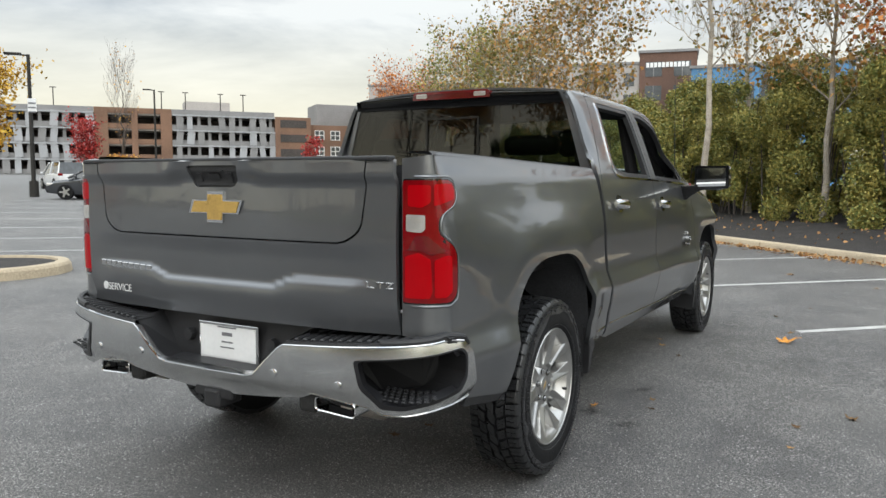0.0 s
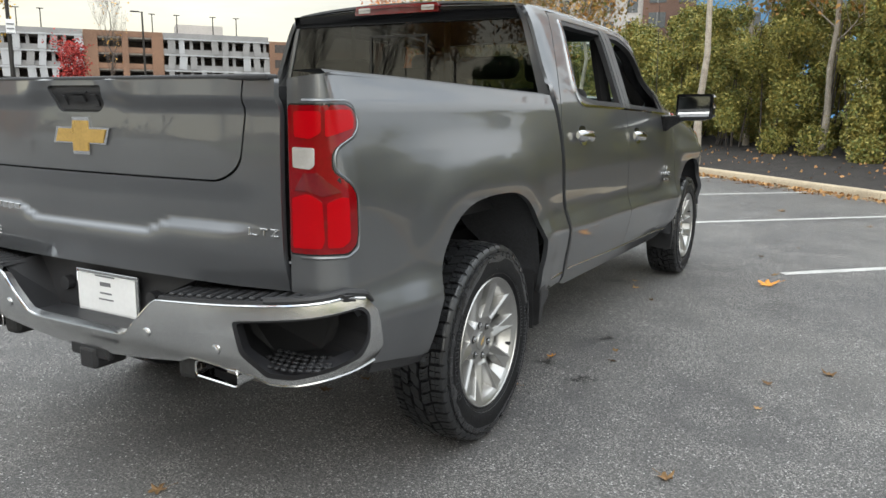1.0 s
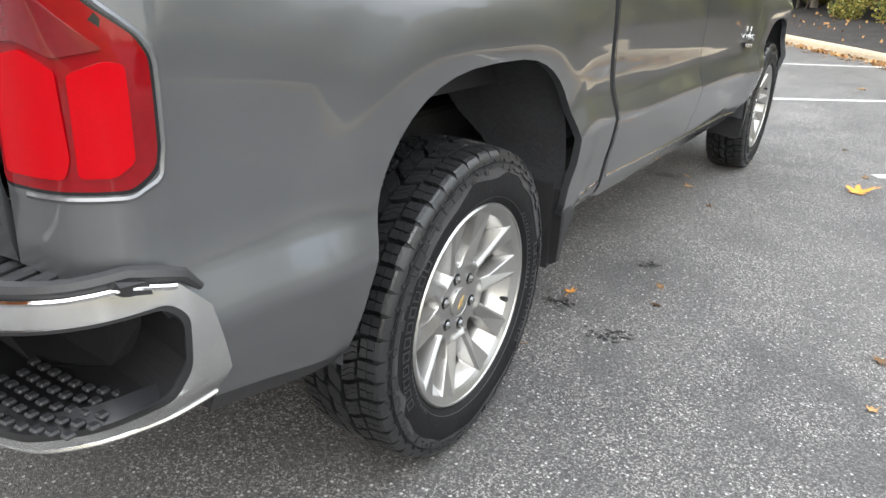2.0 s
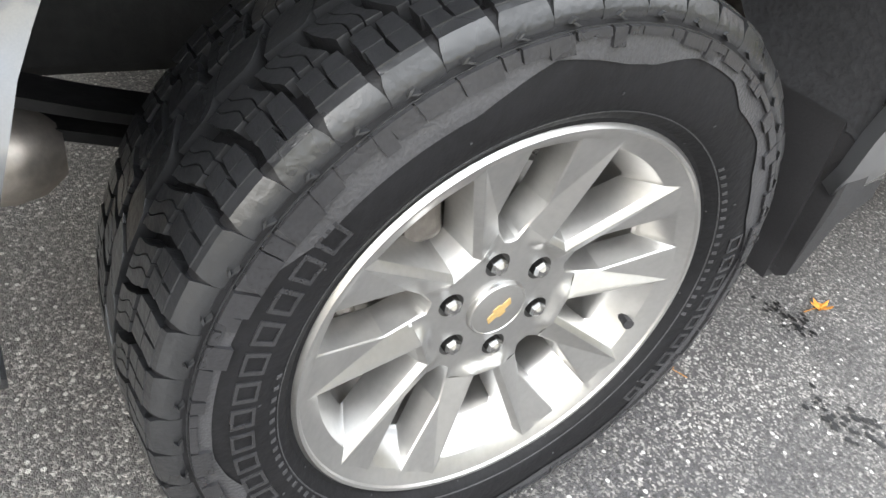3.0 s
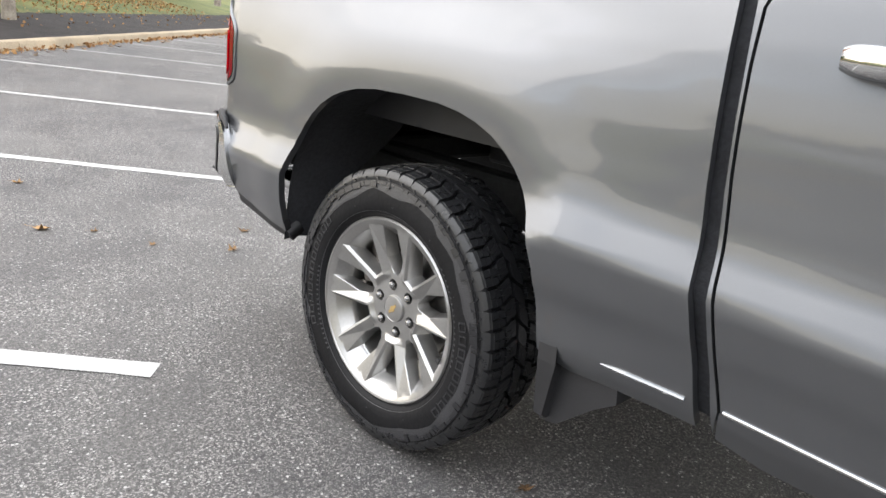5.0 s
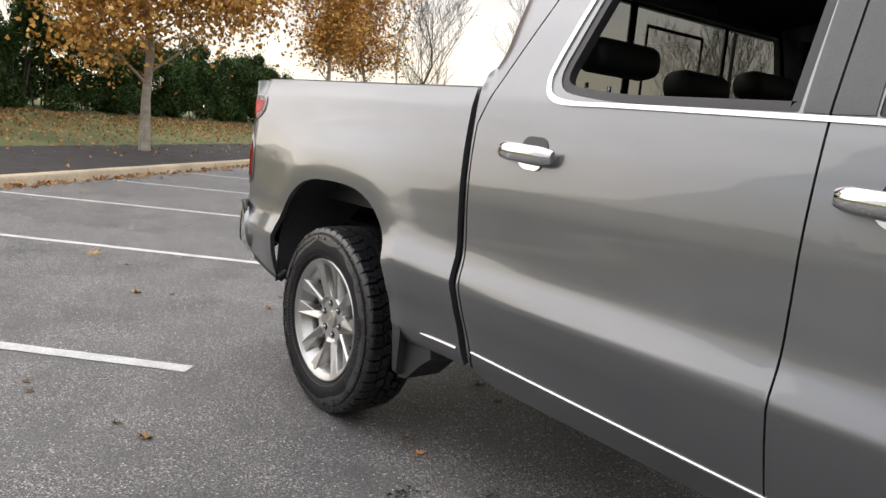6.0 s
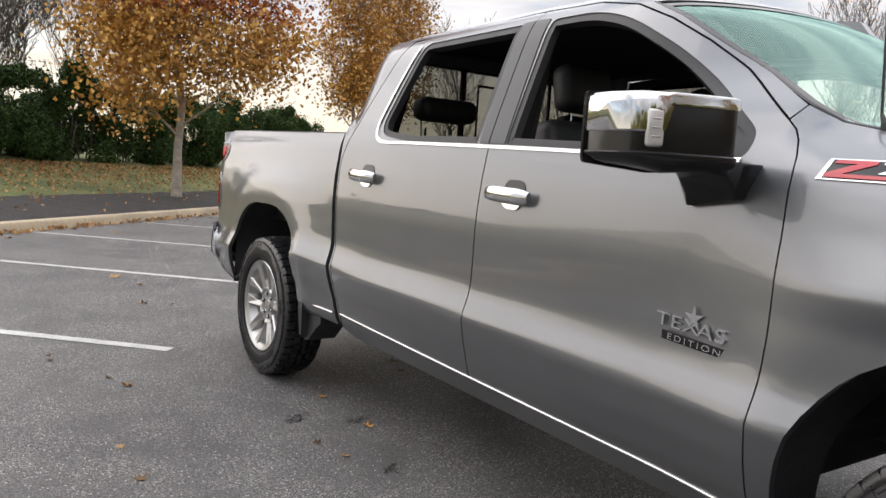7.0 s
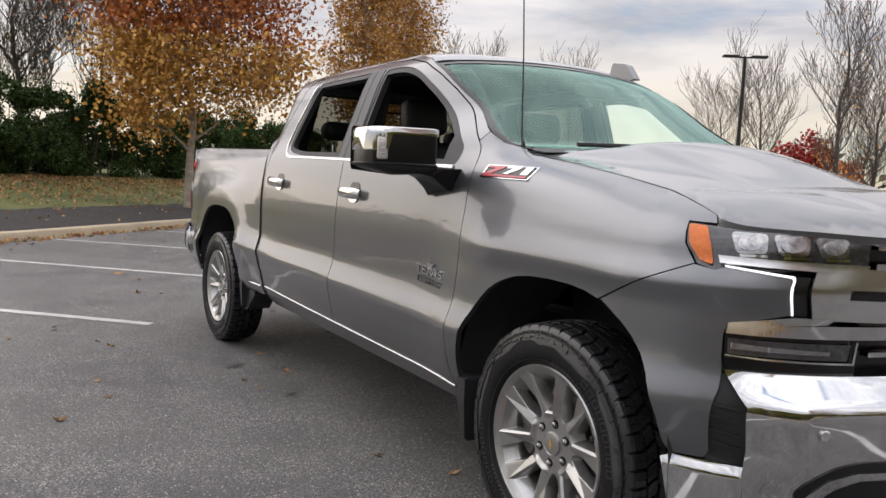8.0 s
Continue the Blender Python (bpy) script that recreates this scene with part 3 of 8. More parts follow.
def panel(name, surface, outline, mat, parent, step=0.03, off=0.0, depth=0.022, holes=(), mirror=False, label="", edge=0.006, creases=()):
    """A sheet panel: an outline in a surface's own coordinates, filled with a fine net, laid on the surface and given
    turned-in edges."""
    rings = [dense(list(outline), step)] + [dense(list(h), step) for h in holes]
    pts, edges = [], []
    for ring in rings:
        b, n = len(pts), len(ring)
        pts += ring
        edges += [(b + k, b + (k + 1) % n) for k in range(n)]
    for line in creases:
        b = len(pts)
        pts += list(line)
        edges += [(b + k, b + k + 1) for k in range(len(line) - 1)]
    rim = np.array(pts)
    lo, hi = rim.min(0), rim.max(0)
    gu, gv = np.meshgrid(np.arange(lo[0] + step / 2, hi[0], step), np.arange(lo[1] + step / 2, hi[1], step))
    grid = np.stack([gu.ravel(), gv.ravel()], 1)
    keep = inside(grid, rings[0])
    for h in rings[1:]:
        keep &= ~inside(grid, h)
    grid = grid[keep]
    if len(grid):
        d = np.min(((grid[:, None, :] - rim[None, :, :]) ** 2).sum(2), 1)
        grid = grid[d > (0.45 * step) ** 2]
    allp = [Vector(p) for p in pts] + [Vector(p) for p in grid]
    vco, _, tris, *_ = geometry.delaunay_2d_cdt(allp, edges, [], 0, 1e-6)
    cen = np.array([[sum(vco[i].x for i in t) / 3, sum(vco[i].y for i in t) / 3] for t in tris])
    ok = inside(cen, rings[0])
    for h in rings[1:]:
        ok &= ~inside(cen, h)
    tris = [t for t, k in zip(tris, ok) if k]
    e = 0.004
    co, no = [], []
    for v in vco:
        p = surface(v.x, v.y)
        n = (surface(v.x + e, v.y) - surface(v.x - e, v.y)).cross(surface(v.x, v.y + e) - surface(v.x, v.y - e)).normalized()
        if n.length < 0.5:
            n = Vector((1, 0, 0))
        co.append(p + n * off)
        no.append(n)
    count = {}
    for t in tris:
        for a, b in zip(t, (*t[1:], t[0])):
            count[(a, b)] = 1
    border = [ab for ab in count if (ab[1], ab[0]) not in count]
    verts, normals, faces = list(co), list(no), [tuple(t) for t in tris]
    first, second = {}, {}
    for a, b in border:
        for v in (a, b):
            if v not in first:
                first[v] = len(verts)
                verts.append(co[v])
                normals.append(Vector((0, 0, 0)))
                second[v] = len(verts)
                verts.append(co[v] - no[v] * depth)
                normals.append(Vector((0, 0, 0)))
        faces.append((first[b], first[a], second[a], second[b]))
    # the sign that makes the surface face outwards
    s = sum((no[t[0]].dot((co[t[1]] - co[t[0]]).cross(co[t[2]] - co[t[0]])) for t in tris))
    centre = sum(co, Vector()) / len(co)
    out_dir = Vector((centre.x, centre.y - 1.8 if abs(centre.y - 1.8) > 2.2 else 0, 0.3 * (centre.z - 0.9)))
    if abs(centre.x) < 0.35 and abs(centre.y - 1.8) < 2.2:
        out_dir = Vector((0, 0, 1))
    mean = sum(no, Vector())
    flip_n = mean.dot(out_dir) < 0
    if flip_n:
        normals = [-n for n in normals]
        verts = [v if i < len(co) else v for i, v in enumerate(verts)]
        fix = {i: 1 for i in range(len(co))}
        for v in first:
            verts[first[v]] = co[v] - no[v] * 2 * off
            verts[second[v]] = co[v] - no[v] * 2 * off + no[v] * depth
        for i in fix:
            verts[i] = co[i] - no[i] * 2 * off
    if (s < 0) != flip_n:
        faces = [f[::-1] for f in faces]
    if mirror:
        verts = [Vector((-v.x, v.y, v.z)) for v in verts]
        normals = [Vector((-v.x, v.y, v.z)) for v in normals]
        faces = [f[::-1] for f in faces]
    ob = mesh_object(name, verts, faces, mat, parent, label, smooth=True)
    ob.data.normals_split_custom_set_from_vertices([tuple(n) for n in normals])
    return ob


def arch(yw, half, top, z0=0.40, n=26, p=2.6):
    """An arch's curve from rear foot to front foot."""
    out = []
    for i in range(n + 1):
        a = math.pi * (1 - i / n)
        c, s = math.cos(a), math.sin(a)
        out.append((yw + half * math.copysign(abs(c) ** (2 / p), c), z0 + (top - z0) * abs(s) ** (2 / p)))
    return out


pickup = thing("pickup_truck", "dark grey metallic crew cab pickup parked on the lot", "truck")
REAR_ARCH = arch(0.027, 0.510, 1.005, p=2.9)
FRONT_ARCH = arch(3.735, 0.50, 0.955, 0.38)

GAP = [(0.80, 1.402), (0.812, 1.30), (0.826, 1.15), (0.842, 0.95), (0.868, 0.75), (0.896, 0.60), (0.915, 0.47)]
BED_OUT = ([(-0.60, 0.52), (-0.481, 0.50)] + [p for p in REAR_ARCH if p[1] > 0.50] + [(0.536, 0.50), (0.62, 0.475)] + GAP[::-1]
           + [(0.4, 1.409), (0.0, 1.417), (-0.5, 1.428), (-0.86, 1.434), (-1.015, 1.412), (-1.022, 0.80), (-0.90, 0.775), (-0.86, 0.70), (-0.80, 0.555)])
# the gap between tailgate and bed side lies at half width 0.815
S_GATE = -0.86 - float(np.interp(-0.818 / 0.955, -REAR_S[1], REAR_S[0]))
BED_OUT = [(S_GATE if a < -1.0 else a, b) for a, b in BED_OUT]
DOOR_R = [(0.965, 0.53), (0.945, 0.62), (0.915, 0.78), (0.888, 0.98), (0.872, 1.18), (0.868, 1.28), (0.905, 1.38), (1.02, 1.62), (1.09, 1.77), (1.14, 1.828),
          (1.5, 1.850), (2.0, 1.852), (2.002, 1.33), (2.000, 0.80), (2.005, 0.495)]
ROOF_EDGE = [(0.90, 1.838), (1.15, 1.866), (1.5, 1.882), (2.0, 1.884), (2.3, 1.868), (2.50, 1.826), (2.68, 1.738), (2.86, 1.625), (2.99, 1.548), (3.138, 1.458), (3.22, 1.413), (3.29, 1.397), (3.33, 1.392)]
DOOR_F = [(2.010, 0.495), (2.006, 0.80), (2.008, 1.33), (2.006, 1.852), (2.3, 1.838), (2.50, 1.797), (2.65, 1.732), (2.79, 1.652), (2.923, 1.562), (3.027, 1.478), (3.104, 1.416), (3.130, 1.392), (3.148, 1.365),
          (3.164, 1.325), (3.172, 1.28), (3.176, 1.209), (3.182, 1.13), (3.187, 0.90), (3.18, 0.70), (3.175, 0.45)]
WIN_R = rounded([(1.165, 1.395), (1.275, 1.805), (1.935, 1.808), (1.935, 1.352), (1.40, 1.362)], [0.09, 0.05, 0.02, 0.01, 0.1])
WIN_F = rounded([(2.10, 1.348), (2.10, 1.806), (2.32, 1.805), (2.50, 1.757), (2.72, 1.637), (2.915, 1.495), (3.046, 1.385), (3.036, 1.314)], [0.01, 0.03, 0.1, 0.1, 0.1, 0.1, 0.05, 0.04])
CAB_CORNER = ([(y + 0.036, z) for y, z in GAP[:-1]] + [(0.952, 0.47), (0.958, 0.53)] + [(y - 0.007, z) for y, z in DOOR_R[1:9]] + [(1.134, 1.836), (2.0, 1.859), (2.3, 1.844), (2.502, 1.802), (2.653, 1.737), (2.793, 1.657), (2.9265, 1.566), (3.0305, 1.482),
              (3.106, 1.4215), (3.132, 1.455)] + [p for p in ROOF_EDGE[::-1] if p[0] < 3.1] + [(0.885, 1.80), (0.862, 1.50)])
WING_OUT = ([(3.1795, 0.43), (3.1845, 0.70), (3.1915, 0.90), (3.1865, 1.13), (3.1805, 1.209), (3.1765, 1.28), (3.1685, 1.325), (3.1525, 1.366), (3.1340, 1.394), (3.1090, 1.4165), (3.136, 1.4535), (3.22, 1.411), (3.29, 1.395), (3.335, 1.386), (3.352, 1.376), (3.40, 1.362), (3.65, 1.326), (3.88, 1.288), (4.04, 1.256), (4.13, 1.236), (4.21, 1.213), (4.26, 1.194), (4.276, 1.173), (4.197, 1.175), (4.216, 1.115), (4.240, 1.084), (4.256, 1.066), (4.10, 0.997), (3.965, 0.930)]
            + [p for p in FRONT_ARCH[::-1] if p[0] < 3.965 and p[1] > 0.44] + [(3.235, 0.43)])
ROCKER = [(0.96, 0.525), (3.17, 0.443), (3.17, 0.405), (3.10, 0.375), (1.05, 0.43), (0.955, 0.455)]

for flip in (False, True):
    panel("bed_side", skin, BED_OUT, PAINT, pickup, 0.022, mirror=flip)
    door = panel("rear_door", skin, DOOR_R, PAINT, pickup, holes=[WIN_R], mirror=flip, label="grey rear door with tinted window" if flip else "grey rear door with lowered window")
    fdoor = panel("front_door", skin, DOOR_F, PAINT, pickup, holes=[WIN_F], mirror=flip, label="grey front door with lowered window")
    panel("cab_frame", skin, CAB_CORNER, PAINT, pickup, 0.025, mirror=flip)
    panel("front_wing", skin, WING_OUT, PAINT, pickup, 0.022, mirror=flip)
    panel("gap_seal", skin, [(0.77, 1.398), (0.90, 1.392), (0.99, 0.475), (0.88, 0.475), (0.83, 0.70)], DARK_LINER, pickup, 0.05, off=-0.035, depth=0.01, mirror=flip)
    panel("gap_seal", skin, [(3.085, 1.40), (3.13, 1.425), (3.19, 1.37), (3.215, 1.20), (3.22, 0.46), (3.15, 0.46), (3.145, 1.20), (3.13, 1.34)], DARK_LINER, pickup, 0.05, off=-0.030, depth=0.01, mirror=flip)
    panel("rocker", skin, ROCKER, PAINT, pickup, mirror=flip, off=-0.004)
    low = [(-0.80, 0.552), (-0.60, 0.517), (-0.478, 0.497), (-0.478, 0.464), (-0.60, 0.482), (-0.80, 0.520)]
    panel("lower_trim", skin, low, BLACK_PLASTIC, pickup, 0.04, off=-0.004, depth=0.05, mirror=flip, label="black lower edge trim")
    bm = bmesh.new()
    line = [skin(0.97 + 2.195 * k / 24, 0.533 - 0.082 * k / 24) for k in range(25)]
    add_tube(bm, [Vector((-p.x - 0.001 if flip else p.x + 0.001, p.y, p.z)) for p in line], [0.0052] * 25, 10)
    part("rocker_trim", bm, CHROME, pickup, "bright chrome rocker strip", True)
    bm = bmesh.new()
    line = [skin(0.70 + 0.19 * k / 6, 0.530 - 0.004 * k / 6) for k in range(7)]
    add_tube(bm, [Vector((-p.x - 0.001 if flip else p.x + 0.001, p.y, p.z)) for p in line], [0.0015, 0.005, 0.006, 0.006, 0.006, 0.006, 0.006], 8)
    part("bed_trim", bm, CHROME, pickup, "short chrome strip on the bed side", True)
    for d, w in ((door, WIN_R), (fdoor, WIN_F)):
        inner = drawn_in(w, 0.026)
        if d is door and flip:
            pane = panel("door_glass", skin, w, GLASS_TINT, d, 0.06, off=-0.014, depth=0.003, mirror=flip, label="dark tinted door glass")
            pane.visible_shadow = False
        panel("window_seal", skin, w, BLACK_PLASTIC, d, 0.03, off=-0.004, depth=0.03, holes=[inner], mirror=flip)

# tailgate
GATE_IN = [(-0.705, 1.408), (-0.690, 1.30), (-0.672, 1.165), (-0.60, 1.118), (0.60, 1.118), (0.672, 1.165), (0.690, 1.30), (0.705, 1.408)]
gate_curve = rounded(GATE_IN, [0, 0.05, 0.09, 0.09, 0.09, 0.09, 0.05, 0])
grow = [(x + math.copysign(0.006, x), z - 0.006 if z < 1.2 else z) for x, z in gate_curve]
GATE_OUT = [(-0.812, 1.408), (-0.812, 0.80), (0.812, 0.80), (0.812, 1.408)] + grow[::-1]
tailgate = panel("tailgate", rear_face, GATE_OUT, PAINT, pickup, 0.015, label="grey tailgate with pressed hollows")
POCKET = rounded([(-0.135, 1.392), (-0.118, 1.325), (-0.095, 1.308), (0.095, 1.308), (0.118, 1.325), (0.135, 1.392)], 0.015)
panel("inner_gate", rear_face, gate_curve, PAINT, tailgate, 0.015, holes=[POCKET])
# ---------------------------------------------------------------- roof, glass, bonnet, bed
EDGE_Y, EDGE_Z = zip(*ROOF_EDGE)


def roof_surface(u, y):
    """u: -1 to 1 across; y along."""
    z = float(np.interp(y, EDGE_Y, EDGE_Z))
    x = half_width(y, z) - 0.004
    k = 1 - u * u
    front = smoothstep(1.9, 2.56, y)
    return Vector((u * x, y + 0.15 * k * front - 0.03 * k * smoothstep(1.1, 0.92, y), z + 0.042 * (k ** 0.7)))


def screen_surface(u, y):
    z = float(np.interp(y, EDGE_Y, EDGE_Z))
    x = half_width(y, z) - 0.016
    k = 1 - u * u
    return Vector((u * x, y + 0.15 * k, z + 0.042 * (k ** 0.7) * smoothstep(3.5, 2.6, y)))


def net(surface, u0, u1, v0, v1, nu, nv):
    verts = [surface(u0 + (u1 - u0) * i / nu, v0 + (v1 - v0) * j / nv) for j in range(nv + 1) for i in range(nu + 1)]
    faces = [(j * (nu + 1) + i, j * (nu + 1) + i + 1, (j + 1) * (nu + 1) + i + 1, (j + 1) * (nu + 1) + i) for j in range(nv) for i in range(nu)]
    return verts, faces


def sheet(name, surface, u0, u1, v0, v1, nu, nv, mat, parent, thick=0.012, label=""):
    """A curved sheet with thickness."""
    verts, faces = net(surface, u0, u1, v0, v1, nu, nv)
    bm = bmesh.new()
    vs = [bm.verts.new(v) for v in verts]
    for f in faces:
        bm.faces.new([vs[i] for i in f])
    bmesh.ops.recalc_face_normals(bm, faces=bm.faces)
    up = sum((f.normal.z + 0.3 * f.normal.y * math.copysign(1, f.calc_center_median().y - 1.8) for f in bm.faces))
    if up < 0:
        bmesh.ops.reverse_faces(bm, faces=bm.faces)
    if thick:
        bmesh.ops.solidify(bm, geom=list(bm.faces), thickness=thick)
    me = bpy.data.meshes.new(name)
    bm.to_mesh(me)
    bm.free()
    me.materials.append(mat)
    me.shade_smooth()
    me.set_sharp_from_angle(angle=radians(50))
    ob = new(name, me)
    ob.parent = parent
    return tagged(ob, label)


sheet("roof", roof_surface, -1, 1, 0.905, 2.55, 36, 44, PAINT, pickup)
windscreen = sheet("windscreen", screen_surface, -1, 1, 2.575, 3.325, 30, 26, GLASS_GREEN, pickup, 0.0, "green tinted windscreen")
windscreen.visible_shadow = False
# the bonnet's edge runs along the wing, turns down at the corner and follows the lamps
HOOD_EDGE = [(3.36, 1.373), (3.50, 1.351), (3.65, 1.329), (3.88, 1.291), (4.04, 1.259), (4.13, 1.239), (4.213, 1.216), (4.261, 1.197), (4.281, 1.176), (4.354, 1.166), (4.52, 1.165), (4.69, 1.158), (4.90, 1.153), (5.18, 1.151)]
hood_side = [skin(s, z) for s, z in dense(HOOD_EDGE, 0.018)[:-int(math.dist(HOOD_EDGE[0], HOOD_EDGE[-1]) / 0.018)]]
hood_side[-1].x = max(hood_side[-1].x, 0.004)
half_x = hood_side[0].x
hood_rear = [Vector((half_x * (1 - k / 30), 3.36 + 0.13 * (1 - (1 - k / 30) ** 2), 1.376 + 0.052 * (1 - (1 - k / 30) ** 2))) for k in range(1, 30)]
right_ring = hood_rear[::-1] + hood_side
left_ring = [Vector((-p.x, p.y, p.z)) for p in right_ring[::-1]]
mid_rear = [Vector((0, 3.49, 1.428))]
hood_ring = mid_rear + right_ring + left_ring
hood_np = np.array([tuple(p) for p in hood_ring])
edge_np = np.array([tuple(p) for p in hood_side] + [(-p.x, p.y, p.z) for p in hood_side])


def bonnet_top(x, y):
    """Height from the rim, with a soft crown, two shallow ridges and a rolled front edge."""
    d2 = (hood_np[:, 0] - x) ** 2 + (hood_np[:, 1] - y) ** 2
    w = 1 / (d2 + 0.0025) ** 1.5
    z = float((w * hood_np[:, 2]).sum() / w.sum())
    dm = math.sqrt(float(((edge_np[:, 0] - x) ** 2 + (edge_np[:, 1] - y) ** 2).min()))
    rear = smoothstep(3.40, 3.62, y)
    front = smoothstep(4.05, 4.35, y)
    z += rear * (0.024 * (1 - math.exp(-dm / 0.22)) + 0.070 * front * (1 - math.exp(-dm / 0.060)))
    z += rear * 0.012 * smoothstep(0.50, 0.42, abs(x)) * smoothstep(0.0, 0.25, dm)
    return Vector((x, y, z))


panel("bonnet", bonnet_top, [(p.x, p.y) for p in hood_ring], PAINT, pickup, 0.026, depth=0.022, label="grey bonnet with a raised centre")
bm = bmesh.new()
add_box(bm, (1.50, 0.75, 0.02), pose(0, 3.85, 1.10), 0.004)
part("engine_cover", bm, DARK_LINER, pickup)


def border(name, surface, ring, mat, parent):
    """A narrow band round a pane, given as (u, v) pairs outer and inner."""
    n = len(ring)
    verts = [surface(*a) + Vector((0, 0, 0.003)) for a, b in ring] + [surface(*b) + Vector((0, 0, 0.003)) for a, b in ring]
    faces = [(k, (k + 1) % n, n + (k + 1) % n, n + k) for k in range(n)]
    return mesh_object(name, verts, faces, mat, parent)


ring = []
for i in range(20):
    ring.append(((-1 + 2 * i / 20, 2.577), (-0.982 + 1.964 * i / 20, 2.60)))
for i in range(20):
    ring.append(((1, 2.577 + 0.745 * i / 20), (0.982, 2.60 + 0.712 * i / 20)))
for i in range(20):
    ring.append(((1 - 2 * i / 20, 3.322), (0.982 - 1.964 * i / 20, 3.312)))
for i in range(20):
    ring.append(((-1, 3.322 - 0.745 * i / 20), (-0.982, 3.312 - 0.712 * i / 20)))
border("screen_frit", screen_surface, ring, TRIM_BLACK, windscreen)

# rubber along the screen's sides and the pillar's inner post
for sx in (1, -1):
    line = [2.55 + 0.79 * k / 20 for k in range(21)]
    edge = [Vector((half_width(y, float(np.interp(y, EDGE_Y, EDGE_Z))), y, float(np.interp(y, EDGE_Y, EDGE_Z)))) for y in line]
    bm = bmesh.new()
    add_tube(bm, [Vector((sx * (p.x - 0.009), p.y, p.z - 0.004)) for p in edge], [0.0075] * 21, 8)
    part("screen_seal", bm, TRIM_BLACK, pickup, "black windscreen seal", True)
    bm = bmesh.new()
    add_tube(bm, [Vector((sx * (p.x - 0.050), p.y - 0.012, p.z - 0.046)) for p in edge], [0.036] * 21, 10)
    part("screen_post", bm, DARK_LINER, pickup, "", True)
bm = bmesh.new()
add_box(bm, (1.62, 0.36, 0.30), pose(0, 3.24, 1.215), 0.02)
part("bulkhead", bm, DARK_LINER, pickup)

# cowl with wiper arms
bm = bmesh.new()
verts, faces = net(lambda u, v: Vector((u, 3.30 + 0.15 * (1 - (u / 0.83) ** 2) + 0.12 * v, 1.392 - 0.02 * v + 0.02 * (1 - (u / 0.83) ** 2))), -0.80, 0.80, 0, 1, 24, 3)
vs = [bm.verts.new(v) for v in verts]
for f in faces:
    bm.faces.new([vs[i] for i in f])
cowl = part("cowl", bm, BLACK_PLASTIC, pickup, "black plastic cowl below the windscreen")
for x0, x1 in ((0.62, 0.05), (0.0, -0.58)):
    bm = bmesh.new()
    f = lambda x: Vector((x, 3.345 + 0.15 * (1 - (x / 0.83) ** 2), 1.406 + 0.02 * (1 - (x / 0.83) ** 2)))
    add_tube(bm, [f(x0 + (x1 - x0) * k / 8) for k in range(9)], [0.009] * 9, 6)
    part("wiper", bm, BLACK_PLASTIC, cowl)
bm = bmesh.new()
add_tube(bm, [(0.794, 3.30, 1.385), (0.794, 3.30, 1.41), (0.794, 3.29, 1.43), (0.793, 3.27, 1.75), (0.792, 3.23, 2.22)], [0.011, 0.009, 0.0035, 0.003, 0.002], 6)
part("antenna", bm, BLACK_PLASTIC, pickup)
bm = bmesh.new()
add_prism(bm, rounded([(-0.10, -0.02), (0.10, -0.02), (0.03, 0.070), (-0.07, 0.085)], 0.012), Matrix(((0, 0, 1, -0.55), (1, 0, 0, 2.50), (0, 1, 0, 1.876), (0, 0, 0, 1))), 0.05)
part("roof_antenna", bm, PAINT, pickup, "grey shark-fin roof antenna")

# back of the cab
flat_back = lambda x, z: Vector((x, 0.905 - 0.02 * (1 - (x / 0.85) ** 2), z))
GLASS_R = rounded([(-0.805, 1.395), (0.805, 1.395), (0.695, 1.785), (-0.695, 1.785)], 0.03)
cab_back = panel("cab_back", flat_back, [(-0.865, 1.30), (0.865, 1.30), (0.865, 1.39), (0.715, 1.795), (0.68, 1.84), (0, 1.868), (-0.68, 1.84), (-0.715, 1.795), (-0.865, 1.39)], PAINT, pickup, 0.05, holes=[GLASS_R], depth=0.03)
flat_glass = lambda x, z: flat_back(x, z) + Vector((0, 0.006, 0))
rear_window = panel("rear_window", flat_glass, GLASS_R, GLASS_TINT, cab_back, 0.06, depth=0.004, label="dark tinted rear window with sliding pane")
slide = [(-0.195, 1.40), (0.172, 1.40), (0.172, 1.718), (-0.195, 1.718)]
slide_in = [(-0.182, 1.412), (0.160, 1.412), (0.160, 1.705), (-0.182, 1.705)]
panel("slider_frame", lambda x, z: flat_back(x, z) - Vector((0, 0.002, 0)), slide, TRIM_BLACK, rear_window, 0.06, depth=0.004, holes=[slide_in])
for bar in ([(0.262, 1.40), (0.300, 1.40), (0.300, 1.775), (0.262, 1.775)], [(-0.332, 1.40), (-0.310, 1.40), (-0.310, 1.775), (-0.332, 1.775)]):
    panel("slider_post", lambda x, z: flat_back(x, z) + Vector((0, 0.016, 0)), bar, TRIM_BLACK, rear_window, 0.06, depth=0.006)
panel("upper_band", lambda x, z: flat_back(x, z) - Vector((0, 0.004 + 0.03 * smoothstep(1.785, 1.83, z), 0)), [(-0.70, 1.775), (0.70, 1.775), (0.685, 1.832), (0, 1.852), (-0.685, 1.832)], TRIM_BLACK, cab_back, 0.04)
brake = panel("brake_light", lambda x, z: flat_back(x, z) - Vector((0, 0.045, 0)), rounded([(-0.265, 1.822), (0.265, 1.822), (0.255, 1.868), (-0.255, 1.868)], 0.012), DARK_RED, pickup, 0.03, depth=0.05, label="dark red high brake light")
for sx in (-1, 1):
    panel("lamp_lens", lambda x, z: flat_back(x, z) - Vector((0, 0.0475, 0)), rounded([(sx * 0.16, 1.832), (sx * 0.235, 1.832), (sx * 0.235, 1.858), (sx * 0.16, 1.858)][::sx], 0.006), CLEAR_LENS, brake, 0.03, depth=0.006)
bm = bmesh.new()
